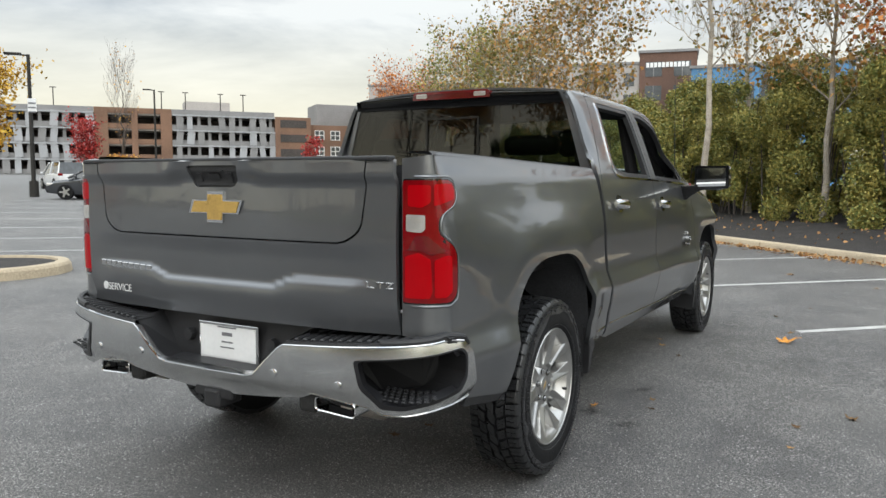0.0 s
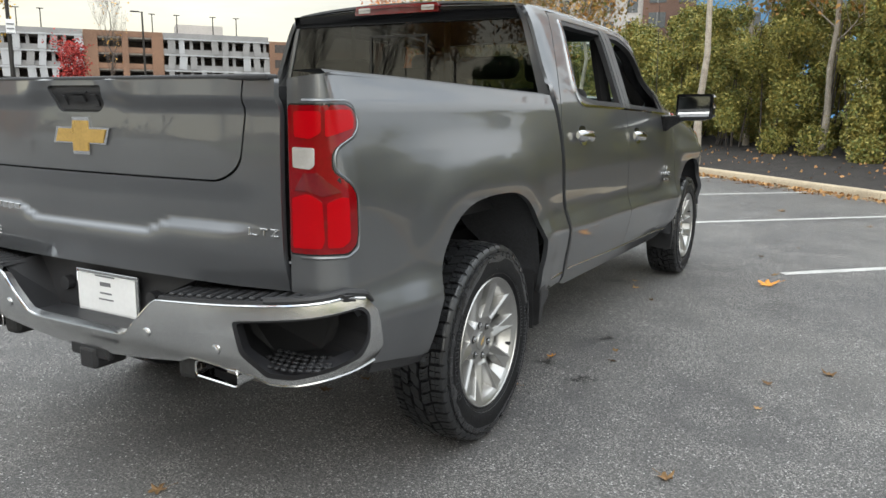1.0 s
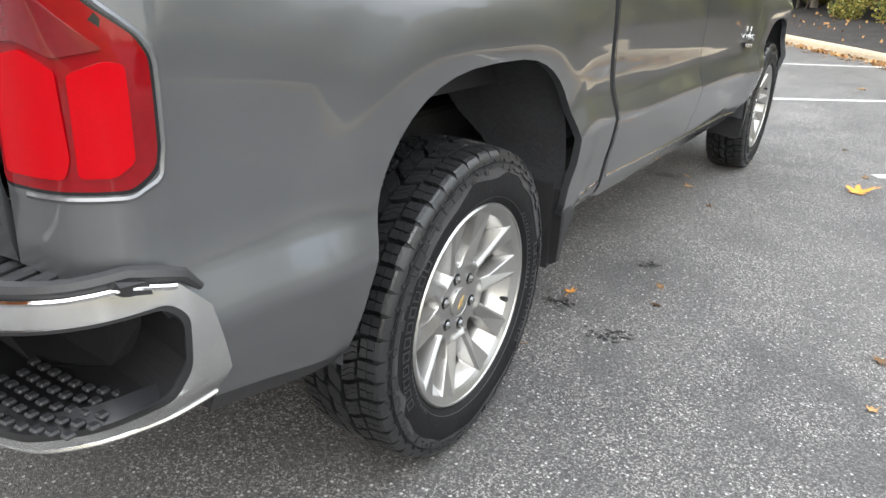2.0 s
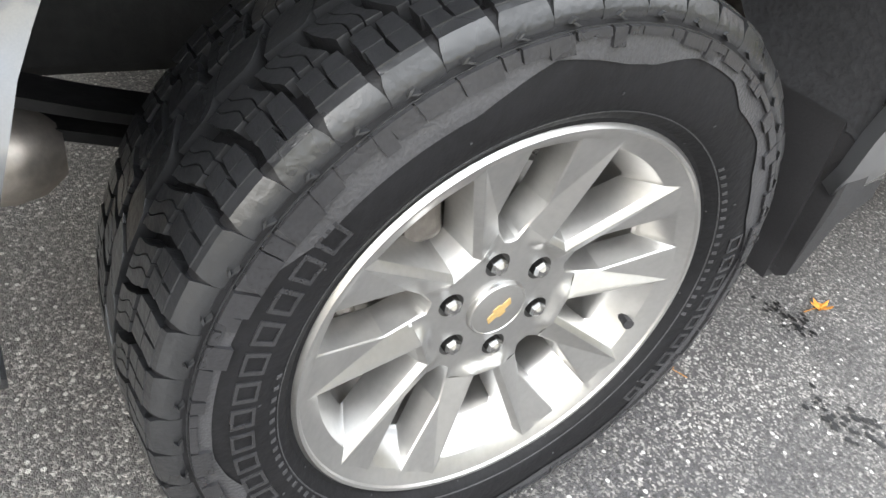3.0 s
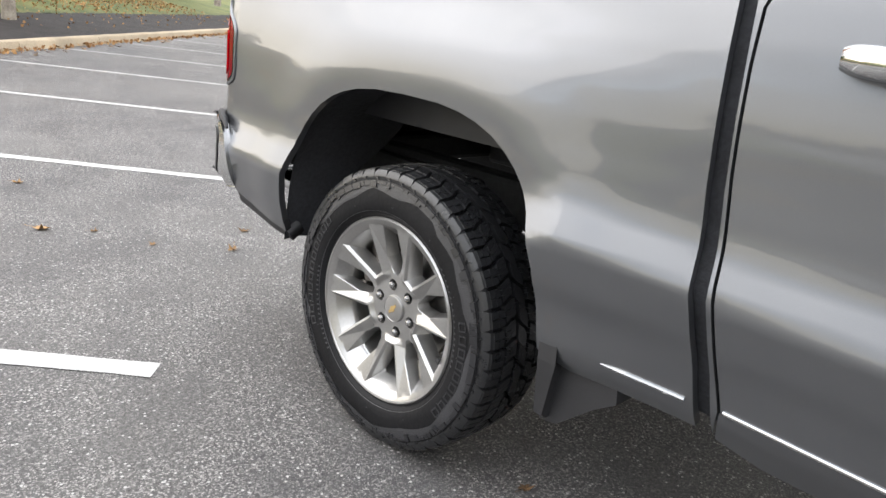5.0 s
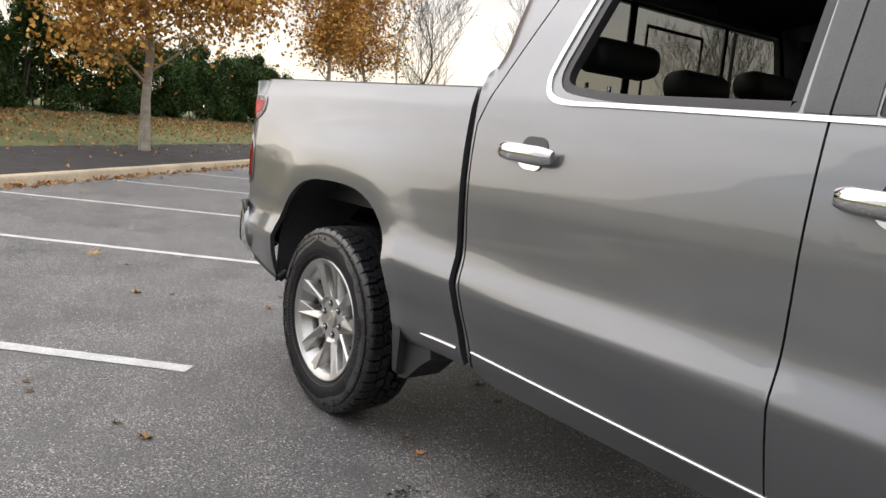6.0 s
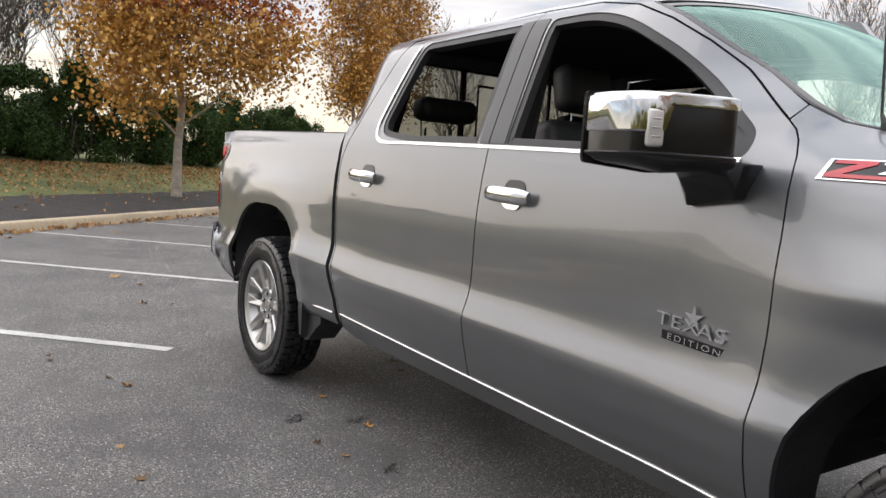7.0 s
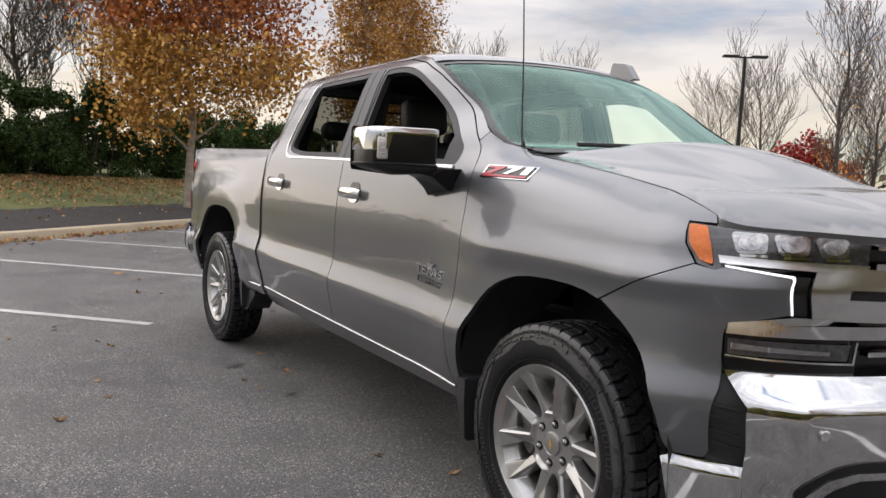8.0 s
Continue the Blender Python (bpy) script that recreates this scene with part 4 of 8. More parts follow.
# open bed: floor, walls and rail caps
add_box(bm, (1.50, 1.80, 0.03), pose(0, -0.10, 0.90))
for sx in (-1, 1):
    add_box(bm, (0.04, 1.72, 0.50), pose(sx * 0.77, -0.08, 1.14))
    add_box(bm, (0.26, 0.95, 0.30), pose(sx * 0.64, 0.0, 1.04), 0.04)
add_box(bm, (1.56, 0.04, 0.50), pose(0, 0.79, 1.13))
add_box(bm, (1.50, 0.03, 0.50), pose(0, -0.945, 1.12))
part("bed_tub", bm, BLACK_PLASTIC, pickup, "black lined cargo bed")
for sx in (-1, 1):
    bm = bmesh.new()
    pts = [(-0.90, 1.430), (-0.5, 1.425), (0, 1.4145), (0.4, 1.4065), (0.80, 1.3995)]
    for (ya, za), (yb, zb) in zip(pts, pts[1:]):
        v = [bm.verts.new((sx * xx, yy, zz)) for xx, yy, zz in ((0.745, ya, za + 0.008), (0.872, ya, za + 0.01), (0.893, ya, za - 0.004), (0.745, yb, zb + 0.008), (0.872, yb, zb + 0.01), (0.893, yb, zb - 0.004))]
        bm.faces.new((v[0], v[1], v[4], v[3]))
        bm.faces.new((v[1], v[2], v[5], v[4]))
    part("bed_rail_cap", bm, BLACK_PLASTIC, pickup, "black bed rail cap")
bm = bmesh.new()
add_box(bm, (1.60, 0.05, 0.018), pose(0, -1.020, 1.412), 0.006)
part("tailgate_cap", bm, BLACK_PLASTIC, tailgate, "black tailgate top cap")

# arch liners, chassis and what shows beneath
for sx in (-1, 1):
    for yw, half, top in ((0.027, 0.510, 1.01), (3.735, 0.505, 0.96)):
        curve = [(y, max(z, 0.468) if yw < 1 else z) for y, z in arch(yw, half + 0.010, top + 0.012, 0.40, 24, 2.9 if yw < 1 else 2.6)]
        inner = [0.60 + 0.17 * smoothstep(0.85, 0.62, z) for y, z in curve]
        verts = [(sx * 0.985, y, z) for y, z in curve] + [(sx * 0.93, yw + (y - yw) * 1.015, z + 0.004) for y, z in curve] + [(sx * i, yw + (y - yw) * 0.99, z - 0.01) for (y, z), i in zip(curve, inner)]
        n = len(curve)
        faces = [(r * n + k, r * n + k + 1, r * n + n + k + 1, r * n + n + k) for r in range(2) for k in range(n - 1)]
        liner = mesh_object("arch_liner", verts, faces, DARK_LINER, pickup, "black felt wheel arch liner", True)
        for k in (9, 15):
            y, z = curve[k]
            bm = bmesh.new()
            d = Vector((0, yw - y, 0.45 - z)).normalized()
            c = Vector((sx * 0.90, y, z))
            add_tube(bm, [c, c + d * 0.006, c + d * 0.008], [0.012, 0.012, 0.006], 10)
            part("liner_clip", bm, BLACK_PLASTIC, liner)
for nm, size, at in (("frame_rail", (0.09, 5.2, 0.16), (-0.42, 1.75, 0.66)), ("frame_rail", (0.09, 5.2, 0.16), (0.42, 1.75, 0.66)), ("floor_pan", (1.5, 2.05, 0.12), (0, 2.10, 0.52)),
                     ("cross_member", (1.35, 0.10, 0.12), (0, -0.90, 0.66)), ("front_subframe", (1.0, 0.9, 0.25), (0, 3.75, 0.72)), ("rear_rail", (0.08, 0.95, 0.22), (-0.46, -0.60, 0.60)), ("rear_rail", (0.08, 0.95, 0.22), (0.46, -0.60, 0.60))):
    bm = bmesh.new()
    add_box(bm, size, pose(*at), 0.02)
    part(nm, bm, UNDERBODY, pickup)
for y, r in ((0.012, 0.05), (3.742, 0.04)):
    bm = bmesh.new()
    add_tube(bm, [(-0.75, y, 0.41), (-0.15, y, 0.41), (-0.10, y, 0.41), (0.10, y, 0.41), (0.15, y, 0.41), (0.75, y, 0.41)], [r, r, 0.13, 0.13, r, r], 14)
    part("axle", bm, UNDERBODY, pickup, "black steel axle")
SPRING = material("black_spring_steel", (0.016, 0.016, 0.017), 0.42, 0.3, 0.25, 8, 60, 0.1)
for sx in (-1, 1):
    for lift, y0, y1 in ((0.0, -0.66, 0.78), (-0.032, -0.46, 0.60)):
        bm = bmesh.new()
        rows = []
        for k in range(15):
            y = y0 + (y1 - y0) * k / 14
            z = 0.405 + 0.32 * max(0, -y) ** 1.6 + 0.08 * max(0, y) ** 1.6 + lift + 0.03
            rows.append([bm.verts.new((sx * x, y, z + h)) for x, h in ((0.545, 0), (0.610, 0), (0.610, 0.014), (0.545, 0.014))])
        for a, b in zip(rows, rows[1:]):
            for k in range(4):
                bm.faces.new((a[k], a[(k + 1) % 4], b[(k + 1) % 4], b[k]))
        part("spring_leaf", bm, SPRING, pickup, "black steel spring leaf")
    bm = bmesh.new()
    add_tube(bm, [(sx * 0.50, 0.12, 0.40), (sx * 0.44, 0.20, 0.82)], [0.033, 0.033], 12)
    part("shock_absorber", bm, UNDERBODY, pickup)
EXHAUST = material("dull_exhaust_steel", (0.42, 0.385, 0.345), 0.40, 0.85, 0.2, 6, 60, 0.1)
bm = bmesh.new()
add_tube(bm, [(0.46, 0.26, 0.55), (0.46, 0.30, 0.55), (0.46, 0.36, 0.55), (0.46, 1.25, 0.54), (0.46, 1.32, 0.54)], [0.035, 0.055, 0.066, 0.066, 0.035], 20)
part("muffler", bm, EXHAUST, pickup, "dull steel exhaust muffler", True)
for sx in (-1, 1):
    bm = bmesh.new()
    add_tube(bm, [(sx * 0.60, -0.385, 0.455), (sx * 0.60, -0.41, 0.455), (sx * 0.60, -0.44, 0.455), (sx * 0.595, -0.80, 0.47), (sx * 0.59, -0.90, 0.50), (sx * 0.59, -1.00, 0.531)], [0.030, 0.050, 0.058, 0.058, 0.045, 0.03], 20)
    part("tail_pipe", bm, EXHAUST, pickup, "dull steel tail pipe", True)
for sx in (-1, 1):
    bm = bmesh.new()
    add_prism(bm, [(0.535, 0.60), (0.60, 0.525), (0.735, 0.500), (0.742, 0.440), (0.69, 0.405), (0.60, 0.325), (0.552, 0.318)], Matrix(((0, 0, sx, sx * 0.80), (1, 0, 0, 0), (0, 1, 0, 0), (0, 0, 0, 1))), 0.155)
    part("flap_bracket", bm, BLACK_PLASTIC, pickup)
    for y0, ztop, zbot, y1 in ((0.536, 0.585, 0.335, 0.552), (3.225, 0.52, 0.27, 3.262)):
        bm = bmesh.new()
        face = [(0.775, 0.03, ztop - 0.02), (0.965, 0.0, ztop), (0.992, 0.004, ztop - 0.012), (0.996, 0.012, ztop - 0.10), (0.985, y1 - y0, zbot + 0.012), (0.97, y1 - y0, zbot), (0.80, y1 - y0 + 0.03, zbot + 0.01)]
        a = [bm.verts.new((sx * x, y0 + dy, z)) for x, dy, z in face]
        b = [bm.verts.new((sx * x, y0 + dy + (0.050 if z > zbot + 0.1 else 0.024), z)) for x, dy, z in face]
        n = len(face)
        bm.faces.new(a)
        bm.faces.new(b[::-1])
        for k in range(n):
            bm.faces.new((a[k], a[(k + 1) % n], b[(k + 1) % n], b[k]))
        part("mud_flap", bm, BLACK_PLASTIC, pickup, "black moulded mud flap")
# ---------------------------------------------------------------- wheels


def revolve(bm, profile, segs=96, closed=False):
    """Turns a profile of (x, r) about the x axis."""
    rings = [[bm.verts.new((x, r * math.cos(2 * math.pi * k / segs), r * math.sin(2 * math.pi * k / segs))) for k in range(segs)] for x, r in profile]
    for a, b in zip(rings, rings[1:]):
        for k in range(segs):
            bm.faces.new((a[k], a[(k + 1) % segs], b[(k + 1) % segs], b[k]))


def polar(r, deg, x):
    """Angles run from forward (0) to up (90), as seen from outside on the near side."""
    return Vector((x, r * math.cos(radians(deg)), r * math.sin(radians(deg))))


def build_rim():
    bm = bmesh.new()
    revolve(bm, [(-0.115, 0.262), (-0.105, 0.245), (-0.06, 0.222), (0.02, 0.212), (0.070, 0.219), (0.090, 0.234), (0.102, 0.250), (0.112, 0.258), (0.121, 0.2625), (0.126, 0.2645), (0.127, 0.268), (0.122, 0.272), (0.112, 0.270)], 120)
    revolve(bm, [(0.02, 0.090), (0.058, 0.090), (0.060, 0.086), (0.060, 0.0)], 60)
    return bm


def hub_x(y, z):
    """Depth of the hub plate: flat at the nuts, rising where the spokes' frames begin."""
    r = math.hypot(y, z)
    off = abs(((math.degrees(math.atan2(z, y)) - 1 + 36) % 72) - 36)
    return 0.0785 + 0.012 * smoothstep(0.086, 0.104, r) * smoothstep(26, 11, off)


def build_face():
    """The wheel's face: ten spokes in five pairs. Each pair frames a deep triangular opening with a raised ridge; between the
    pairs lies a shield-shaped slot. A crease runs on each spoke from the ridge's outer corner to the slot's shoulder."""
    bm = bmesh.new()

    def sector(k, hand):
        c = radians(1 + 72 * k)
        ca, sa = math.cos(c), math.sin(c)

        def at(u, v, x):
            """u along the triangle's axis, v across it, x outwards."""
            v *= hand
            return Vector((x, u * ca - v * sa, u * sa + v * ca))

        def sl(u, v, x):
            """The same about the slot's axis, v towards the triangle."""
            q = radians(36)
            return at(u * math.cos(q) + v * math.sin(q), u * math.sin(q) - v * math.cos(q), x)

        def arc(r, deg, x):
            return at(r * math.cos(radians(deg)), r * math.sin(radians(deg)), x)

        def quad(*p):
            bm.faces.new([bm.verts.new(q) for q in (p if hand > 0 else p[::-1])])

        def strip(one, two):
            for i in range(len(one) - 1):
                p = [one[i], two[i], two[i + 1], one[i + 1]]
                keep = [q for j, q in enumerate(p) if (q - p[j - 1]).length > 1e-5]
                if len(keep) > 2:
                    quad(*keep)

        def line(points, n=8):
            out = []
            for p, q in zip(points, points[1:]):
                out += [p.lerp(q, i / n) for i in range(n)]
            return out + [points[-1]]

        def on_hub(p):
            return Vector((hub_x(p.y, p.z), p.y, p.z))

        C = arc(0.2535, 16.6, 0.1175)
        D, D0 = on_hub(at(0.1035, 0.0195, 0)), on_hub(at(0.1035, 0.0, 0))
        E, E0 = sl(0.247, 0.0300, 0.1125), sl(0.249, 0.0, 0.1130)
        F = sl(0.150, 0.0335, 0.0865)
        G, H, H0 = on_hub(sl(0.116, 0.0200, 0)), on_hub(sl(0.100, 0.0085, 0)), on_hub(sl(0.0985, 0.0, 0))
        n = 8
        rows = 5
        # facet beside the ridge, twisted down towards the slot
        one, two = line([D, C], 2 * n), line([G, F, C], n)
        nets = [[p.lerp(q, j / rows) for p, q in zip(one, two)] for j in range(rows + 1)]
        for p, q in zip(nets, nets[1:]):
            strip(p, q)
        # flat facet that widens to the rim
        one, two = line([F, C], n), line([F, E], n)
        nets = [[p.lerp(q, j / 4) for p, q in zip(one, two)] for j in range(5)]
        for p, q in zip(nets, nets[1:]):
            strip(p, q)
        # rim ring beyond it
        inner = line([C, E], 6) + line([E, E0], 4)[1:]
        ring = [arc(0.2590, 16.6 + (36 - 16.6) * i / 10, 0.1205) for i in range(11)]
        strip(ring, inner)
        ridge = [arc(0.2535, 16.6 * i / 8, 0.1175) for i in range(9)]
        ring2 = [arc(0.2590, 16.6 * i / 8, 0.1205) for i in range(9)]
        strip(ring2, ridge)
        for deg0, deg1, m in ((0, 16.6, 8), (16.6, 36, 10)):
            strip([arc(0.2645, deg0 + (deg1 - deg0) * i / m, 0.1232) for i in range(m + 1)], [arc(0.2590, deg0 + (deg1 - deg0) * i / m, 0.1205) for i in range(m + 1)])
        # chamfer from the ridge down to the opening, then the deep walls
        c, d, d0 = at(0.2310, 0.0585, 0.1075), at(0.1110, 0.0140, 0.0850), at(0.1110, 0.0, 0.0850)
        rim_in = [arc(0.2385, 14.2 * i / 8, 0.1085) for i in range(8)] + [c]
        strip(ridge, rim_in)
        strip(line([C, D], 2 * n), line([c, d], 2 * n))
        strip([D, D0], [d, d0])
        c2, d2, d20 = at(0.2075, 0.0445, 0.0600), at(0.1290, 0.0100, 0.0400), at(0.1290, 0.0, 0.0400)
        strip(line([c, d], 2 * n), line([c2, d2], 2 * n))
        strip([d, d0], [d2, d20])
        rim_back = [arc(0.2165, 12.1 * i / 8, 0.0660) for i in range(8)] + [c2]
        strip(rim_in, rim_back)
        # the slot's chamfer and walls
        slot = [E0, E, F, G, H, H0]
        lip = [sl(0.2455, 0, 0.1105), sl(0.2440, 0.0285, 0.1100), sl(0.1500, 0.0318, 0.0845), sl(0.1170, 0.0185, 0.0765), sl(0.1018, 0.0078, 0.0755), sl(0.1005, 0, 0.0755)]
        back = [sl(0.2165, 0, 0.0650), sl(0.2145, 0.0245, 0.0640), sl(0.1540, 0.0250, 0.0450), sl(0.1260, 0.0140, 0.0400), sl(0.1110, 0.0060, 0.0400), sl(0.1095, 0, 0.0400)]
        for p, q in ((slot, lip), (lip, back)):
            for i in range(5):
                strip(line([p[i], p[i + 1]], 8 if i == 2 - 1 else 3), line([q[i], q[i + 1]], 8 if i == 2 - 1 else 3))
        return [(p.y, p.z) for p in (D0, D, G, H, H0)]

    outline = []
    for k in range(5):
        lower, upper = sector(k, -1), sector(k, 1)
        outline += lower[::-1][1:] + upper[1:]
    holes = []
    for k in range(6):
        q0 = radians(-2 + 60 * k)
        cy, cz = 0.0699 * math.cos(q0), 0.0699 * math.sin(q0)
        holes.append([(cy + 0.0165 * math.cos(q), cz + 0.0165 * math.sin(q)) for q in (2 * math.pi * i / 20 for i in range(20))])
    bmesh.ops.remove_doubles(bm, verts=bm.verts, dist=0.0002)
    bmesh.ops.recalc_face_normals(bm, faces=bm.faces)
    edges = [e for e in bm.edges if len(e.link_faces) == 2 and e.calc_face_angle(0) > radians(20)]
    bmesh.ops.bevel(bm, geom=edges, offset=0.0010, segments=2, affect="EDGES", profile=0.5, clamp_overlap=True)
    me = bpy.data.meshes.new("wheel_face")
    bm.to_mesh(me)
    bm.free()
    ob = panel("wheel_face", lambda y, z: Vector((10 + hub_x(y, z), y, z)), outline, ALLOY, None, 0.006, depth=0.022, holes=holes)
    hub = ob.data
    hub.transform(Matrix.Translation((-10, 0, 0)))
    bm = bmesh.new()
    bm.from_mesh(hub)
    bmesh.ops.remove_doubles(bm, verts=bm.verts, dist=0.00002)
    bpy.data.objects.remove(ob)
    hub = bpy.data.meshes.new("hub_plate")
    bm.to_mesh(hub)
    bm.free()
    for mesh in (me, hub):
        mesh.materials.append(ALLOY)
        mesh.shade_smooth()
        mesh.set_sharp_from_angle(angle=radians(24))
    return me, hub


def build_lugs():
    out = []
    for k in range(6):
        bm = bmesh.new()
        c = polar(0.0699, -2 + 60 * k, 0)
        add_tube(bm, [c + Vector((x, 0, 0)) for x in (0.060, 0.082, 0.087, 0.0895)], [0.0115, 0.0115, 0.0095, 0.004], 6)
        out.append(bm)
    return out


def build_seats():
    out = []
    for k in range(6):
        bm = bmesh.new()
        c = polar(0.0699, -2 + 60 * k, 0)
        add_tube(bm, [c + Vector((0.0605, 0, 0)), c + Vector((0.0625, 0, 0))], [0.0175, 0.0165], 18)
        out.append(bm)
    return out




SIDE = [(0.262, 0.114), (0.270, 0.121), (0.277, 0.1225), (0.284, 0.130), (0.298, 0.1365), (0.318, 0.1390), (0.342, 0.1375), (0.364, 0.1330), (0.376, 0.1300), (0.386, 0.1275), (0.394, 0.1235), (0.400, 0.1165), (0.4025, 0.108)]


def squeeze(bm):
    """The tyre sits further out on its rim than in."""
    for v in bm.verts:
        if v.co.x < 0:
            v.co.x *= 0.86


def build_tyre():
    bm = bmesh.new()
    half = [(x, r) for r, x in SIDE] + [(0.104, 0.3990), (0.08, 0.3945), (0.04, 0.3950)]
    prof = half + [(0, 0.3955)] + [(-x, r) for x, r in half[::-1]]
    revolve(bm, prof, 144)
    squeeze(bm)
    return bm


def side_x(r):
    return float(np.interp(r, *zip(*SIDE)))


def build_tread():
    """An all-terrain tread: a slanting centre rib, two rows of sliced blocks between zigzag grooves, and stepped shoulder
    blocks turned down over the edge."""
    bm = bmesh.new()
    rnd = random.Random(5)
    crown = lambda x: 0.4140 - 0.48 * x * x

    def block(pts, sink=0.0):
        cx, ca = sum(p[0] for p in pts) / len(pts), sum(p[1] for p in pts) / len(pts)
        size = max(max(abs(p[0] - cx), abs(p[1] - ca) * 0.0072) for p in pts)
        f = 1 - 0.0003 / max(size, 0.004)
        lo = [bm.verts.new(polar(0.3935, a, x)) for x, a in pts]
        mid = [bm.verts.new(polar(crown(x) - sink - 0.0010, a, x)) for x, a in pts]
        hi = [bm.verts.new(polar(crown(x) - sink, ca + (a - ca) * f, cx + (x - cx) * f)) for x, a in pts]
        n = len(pts)
        bm.faces.new(hi)
        for p, q in ((lo, mid), (mid, hi)):
            for k in range(n):
                bm.faces.new((p[k], p[(k + 1) % n], q[(k + 1) % n], q[k]))

    def sliced(x0, x1, a0, a1, slices, slant, wave):
        """A block from x0 to x1 over the angles a0 to a1, cut into slices by wavy sipes."""
        us = [i / 6 for i in range(7)]
        cut_at = lambda f: [(x0 + (x1 - x0) * u, a0 + (a1 - a0) * f + slant * (u - 0.5) + (wave * math.sin(u * 6.3 + 0.6) if 0 < f < 1 else 0.55 * wave * (1 if 0.3 < u < 0.7 else 0))) for u in us]
        for i in range(slices):
            lower, upper = cut_at(i / slices), cut_at((i + 1) / slices)
            gap = 0.105
            low = [(x, a + (gap if i else 0)) for x, a in lower]
            high = [(x, a - (gap if i < slices - 1 else 0)) for x, a in upper]
            block(low + high[::-1], 0.0003 * rnd.random())

    n = 48
    da = 360 / n
    for i in range(n):
        a0 = da * i
        # centre rib: slanted blocks that nearly touch, each with one crossing notch
        w = da * 0.40
        z = 0.0035 if i % 2 else -0.0035
        block([(-0.0165 + z, a0 - w - 2.0), (-0.006 + z, a0 - w - 0.6), (0.005 + z, a0 - w + 0.2), (0.0165 + z, a0 - w + 2.0), (0.0185 + z, a0 + 0.4), (0.0165 + z, a0 + w + 2.0), (0.004 + z, a0 + w + 0.8), (-0.006 + z, a0 + w - 0.2), (-0.0165 + z, a0 + w - 2.0), (-0.0185 + z, a0 - 0.4)])
        for sx in (-1, 1):
            b0 = a0 + da * (0.45 if sx > 0 else 0.0)
            j = 0.0022 * (1 if i % 2 else -1)
            sliced(sx * (0.0285 + j), sx * (0.0650 + j), b0 - da * 0.40, b0 + da * 0.39, 3, -2.2, 0.5)
            # shoulder blocks, every other one longer, cut by a cross of sipes
            c0 = a0 + da * (0.15 if sx > 0 else 0.6)
            long = i % 2 == 0
            xin, xout = 0.0715 + j, (0.1155 if long else 0.1095)
            wide = da * 0.405
            mid_x = (xin + xout) / 2
            for u0, u1, side in ((xin, mid_x - 0.0006, 1), (mid_x + 0.0006, xout, -1)):
                for f0, f1 in ((-1, -0.045), (0.045, 1)):
                    step = 0.30 if (side > 0) == (f0 < 0) else 0.0
                    block([(sx * u0, c0 + wide * f0 + step), (sx * u1, c0 + wide * f0), (sx * u1, c0 + wide * f1), (sx * u0, c0 + wide * f1 - step)], 0.0003 * rnd.random())
            # the block's foot on the buttress
            deep = 0.381 if long else 0.383
            xs = [(xout - 0.002, crown(xout) - 0.0008), (0.1208, 0.4035), (side_x(0.3965) + 0.0034, 0.3970), (side_x(0.389) + 0.0027, 0.3892), (side_x(deep) + 0.0016, deep), (side_x(deep - 0.003), deep - 0.003)]
            if not long:
                xs[1] = (0.1188, 0.4035)
            spread = [1.0, 1.0, 1.14, 1.22, 1.225, 1.225]
            rings = [[bm.verts.new(polar(r, c0 + k * wide * sp, sx * x)) for k in (-1, -0.5, 0, 0.5, 1)] for (x, r), sp in zip(xs, spread)]
            for p, q in zip(rings, rings[1:]):
                for k in range(4):
                    bm.faces.new((p[k], p[k + 1], q[k + 1], q[k]))
            low = [[bm.verts.new(polar(r - 0.006, c0 + k * wide * sp, sx * (x - 0.006))) for k in (-1, 1)] for (x, r), sp in zip(xs, spread)]
            for q in range(len(xs) - 1):
                bm.faces.new((rings[q][0], rings[q + 1][0], low[q + 1][0], low[q][0]))
                bm.faces.new((rings[q][4], rings[q + 1][4], low[q + 1][1], low[q][1]))
    squeeze(bm)
    return bm


def build_buttress():
    """Thin mould line and small chevrons between the shoulder blocks and the plates."""
    bm = bmesh.new()
    for k in range(120):
        arc_plate(bm, 0.3742, 0.3752, 3 * k, 3 * k + 3, 0.0016, steps=1)
    for k in range(48):
        c = 7.5 * k + 1.1
        for s0, s1 in ((0, 1.2), (1.3, -0.9)):
            arc_plate(bm, 0.3790 + 0.0035 * (s0 > 1), 0.3825 + 0.0035 * (s0 > 1), c + s0, c + s0 + 0.55, 0.0055, steps=1, slant=220 * s1)
    return bm


def arc_plate(bm, r0, r1, a0, a1, h=0.0022, sx=1, steps=3, slant=0.0):
    """A raised plate on the sidewall."""
    def p(r, a, up):
        return polar(r, a, sx * (side_x(r) + up))
    rr = [r0, r1]
    aa = [a0 + (a1 - a0) * k / steps for k in range(steps + 1)]
    top = [[bm.verts.new(p(r, a + slant * (r - r0), h)) for a in aa] for r in rr]
    bot = [[bm.verts.new(p(r, a + slant * (r - r0), -0.001)) for a in aa] for r in rr]
    for k in range(steps):
        bm.faces.new((top[0][k], top[0][k + 1], top[1][k + 1], top[1][k]))
        bm.faces.new((top[0][k], bot[0][k], bot[0][k + 1], top[0][k + 1]))
        bm.faces.new((top[1][k], top[1][k + 1], bot[1][k + 1], bot[1][k]))
    bm.faces.new((top[0][0], top[1][0], bot[1][0], bot[0][0]))
    bm.faces.new((top[0][-1], bot[0][-1], bot[1][-1], top[1][-1]))


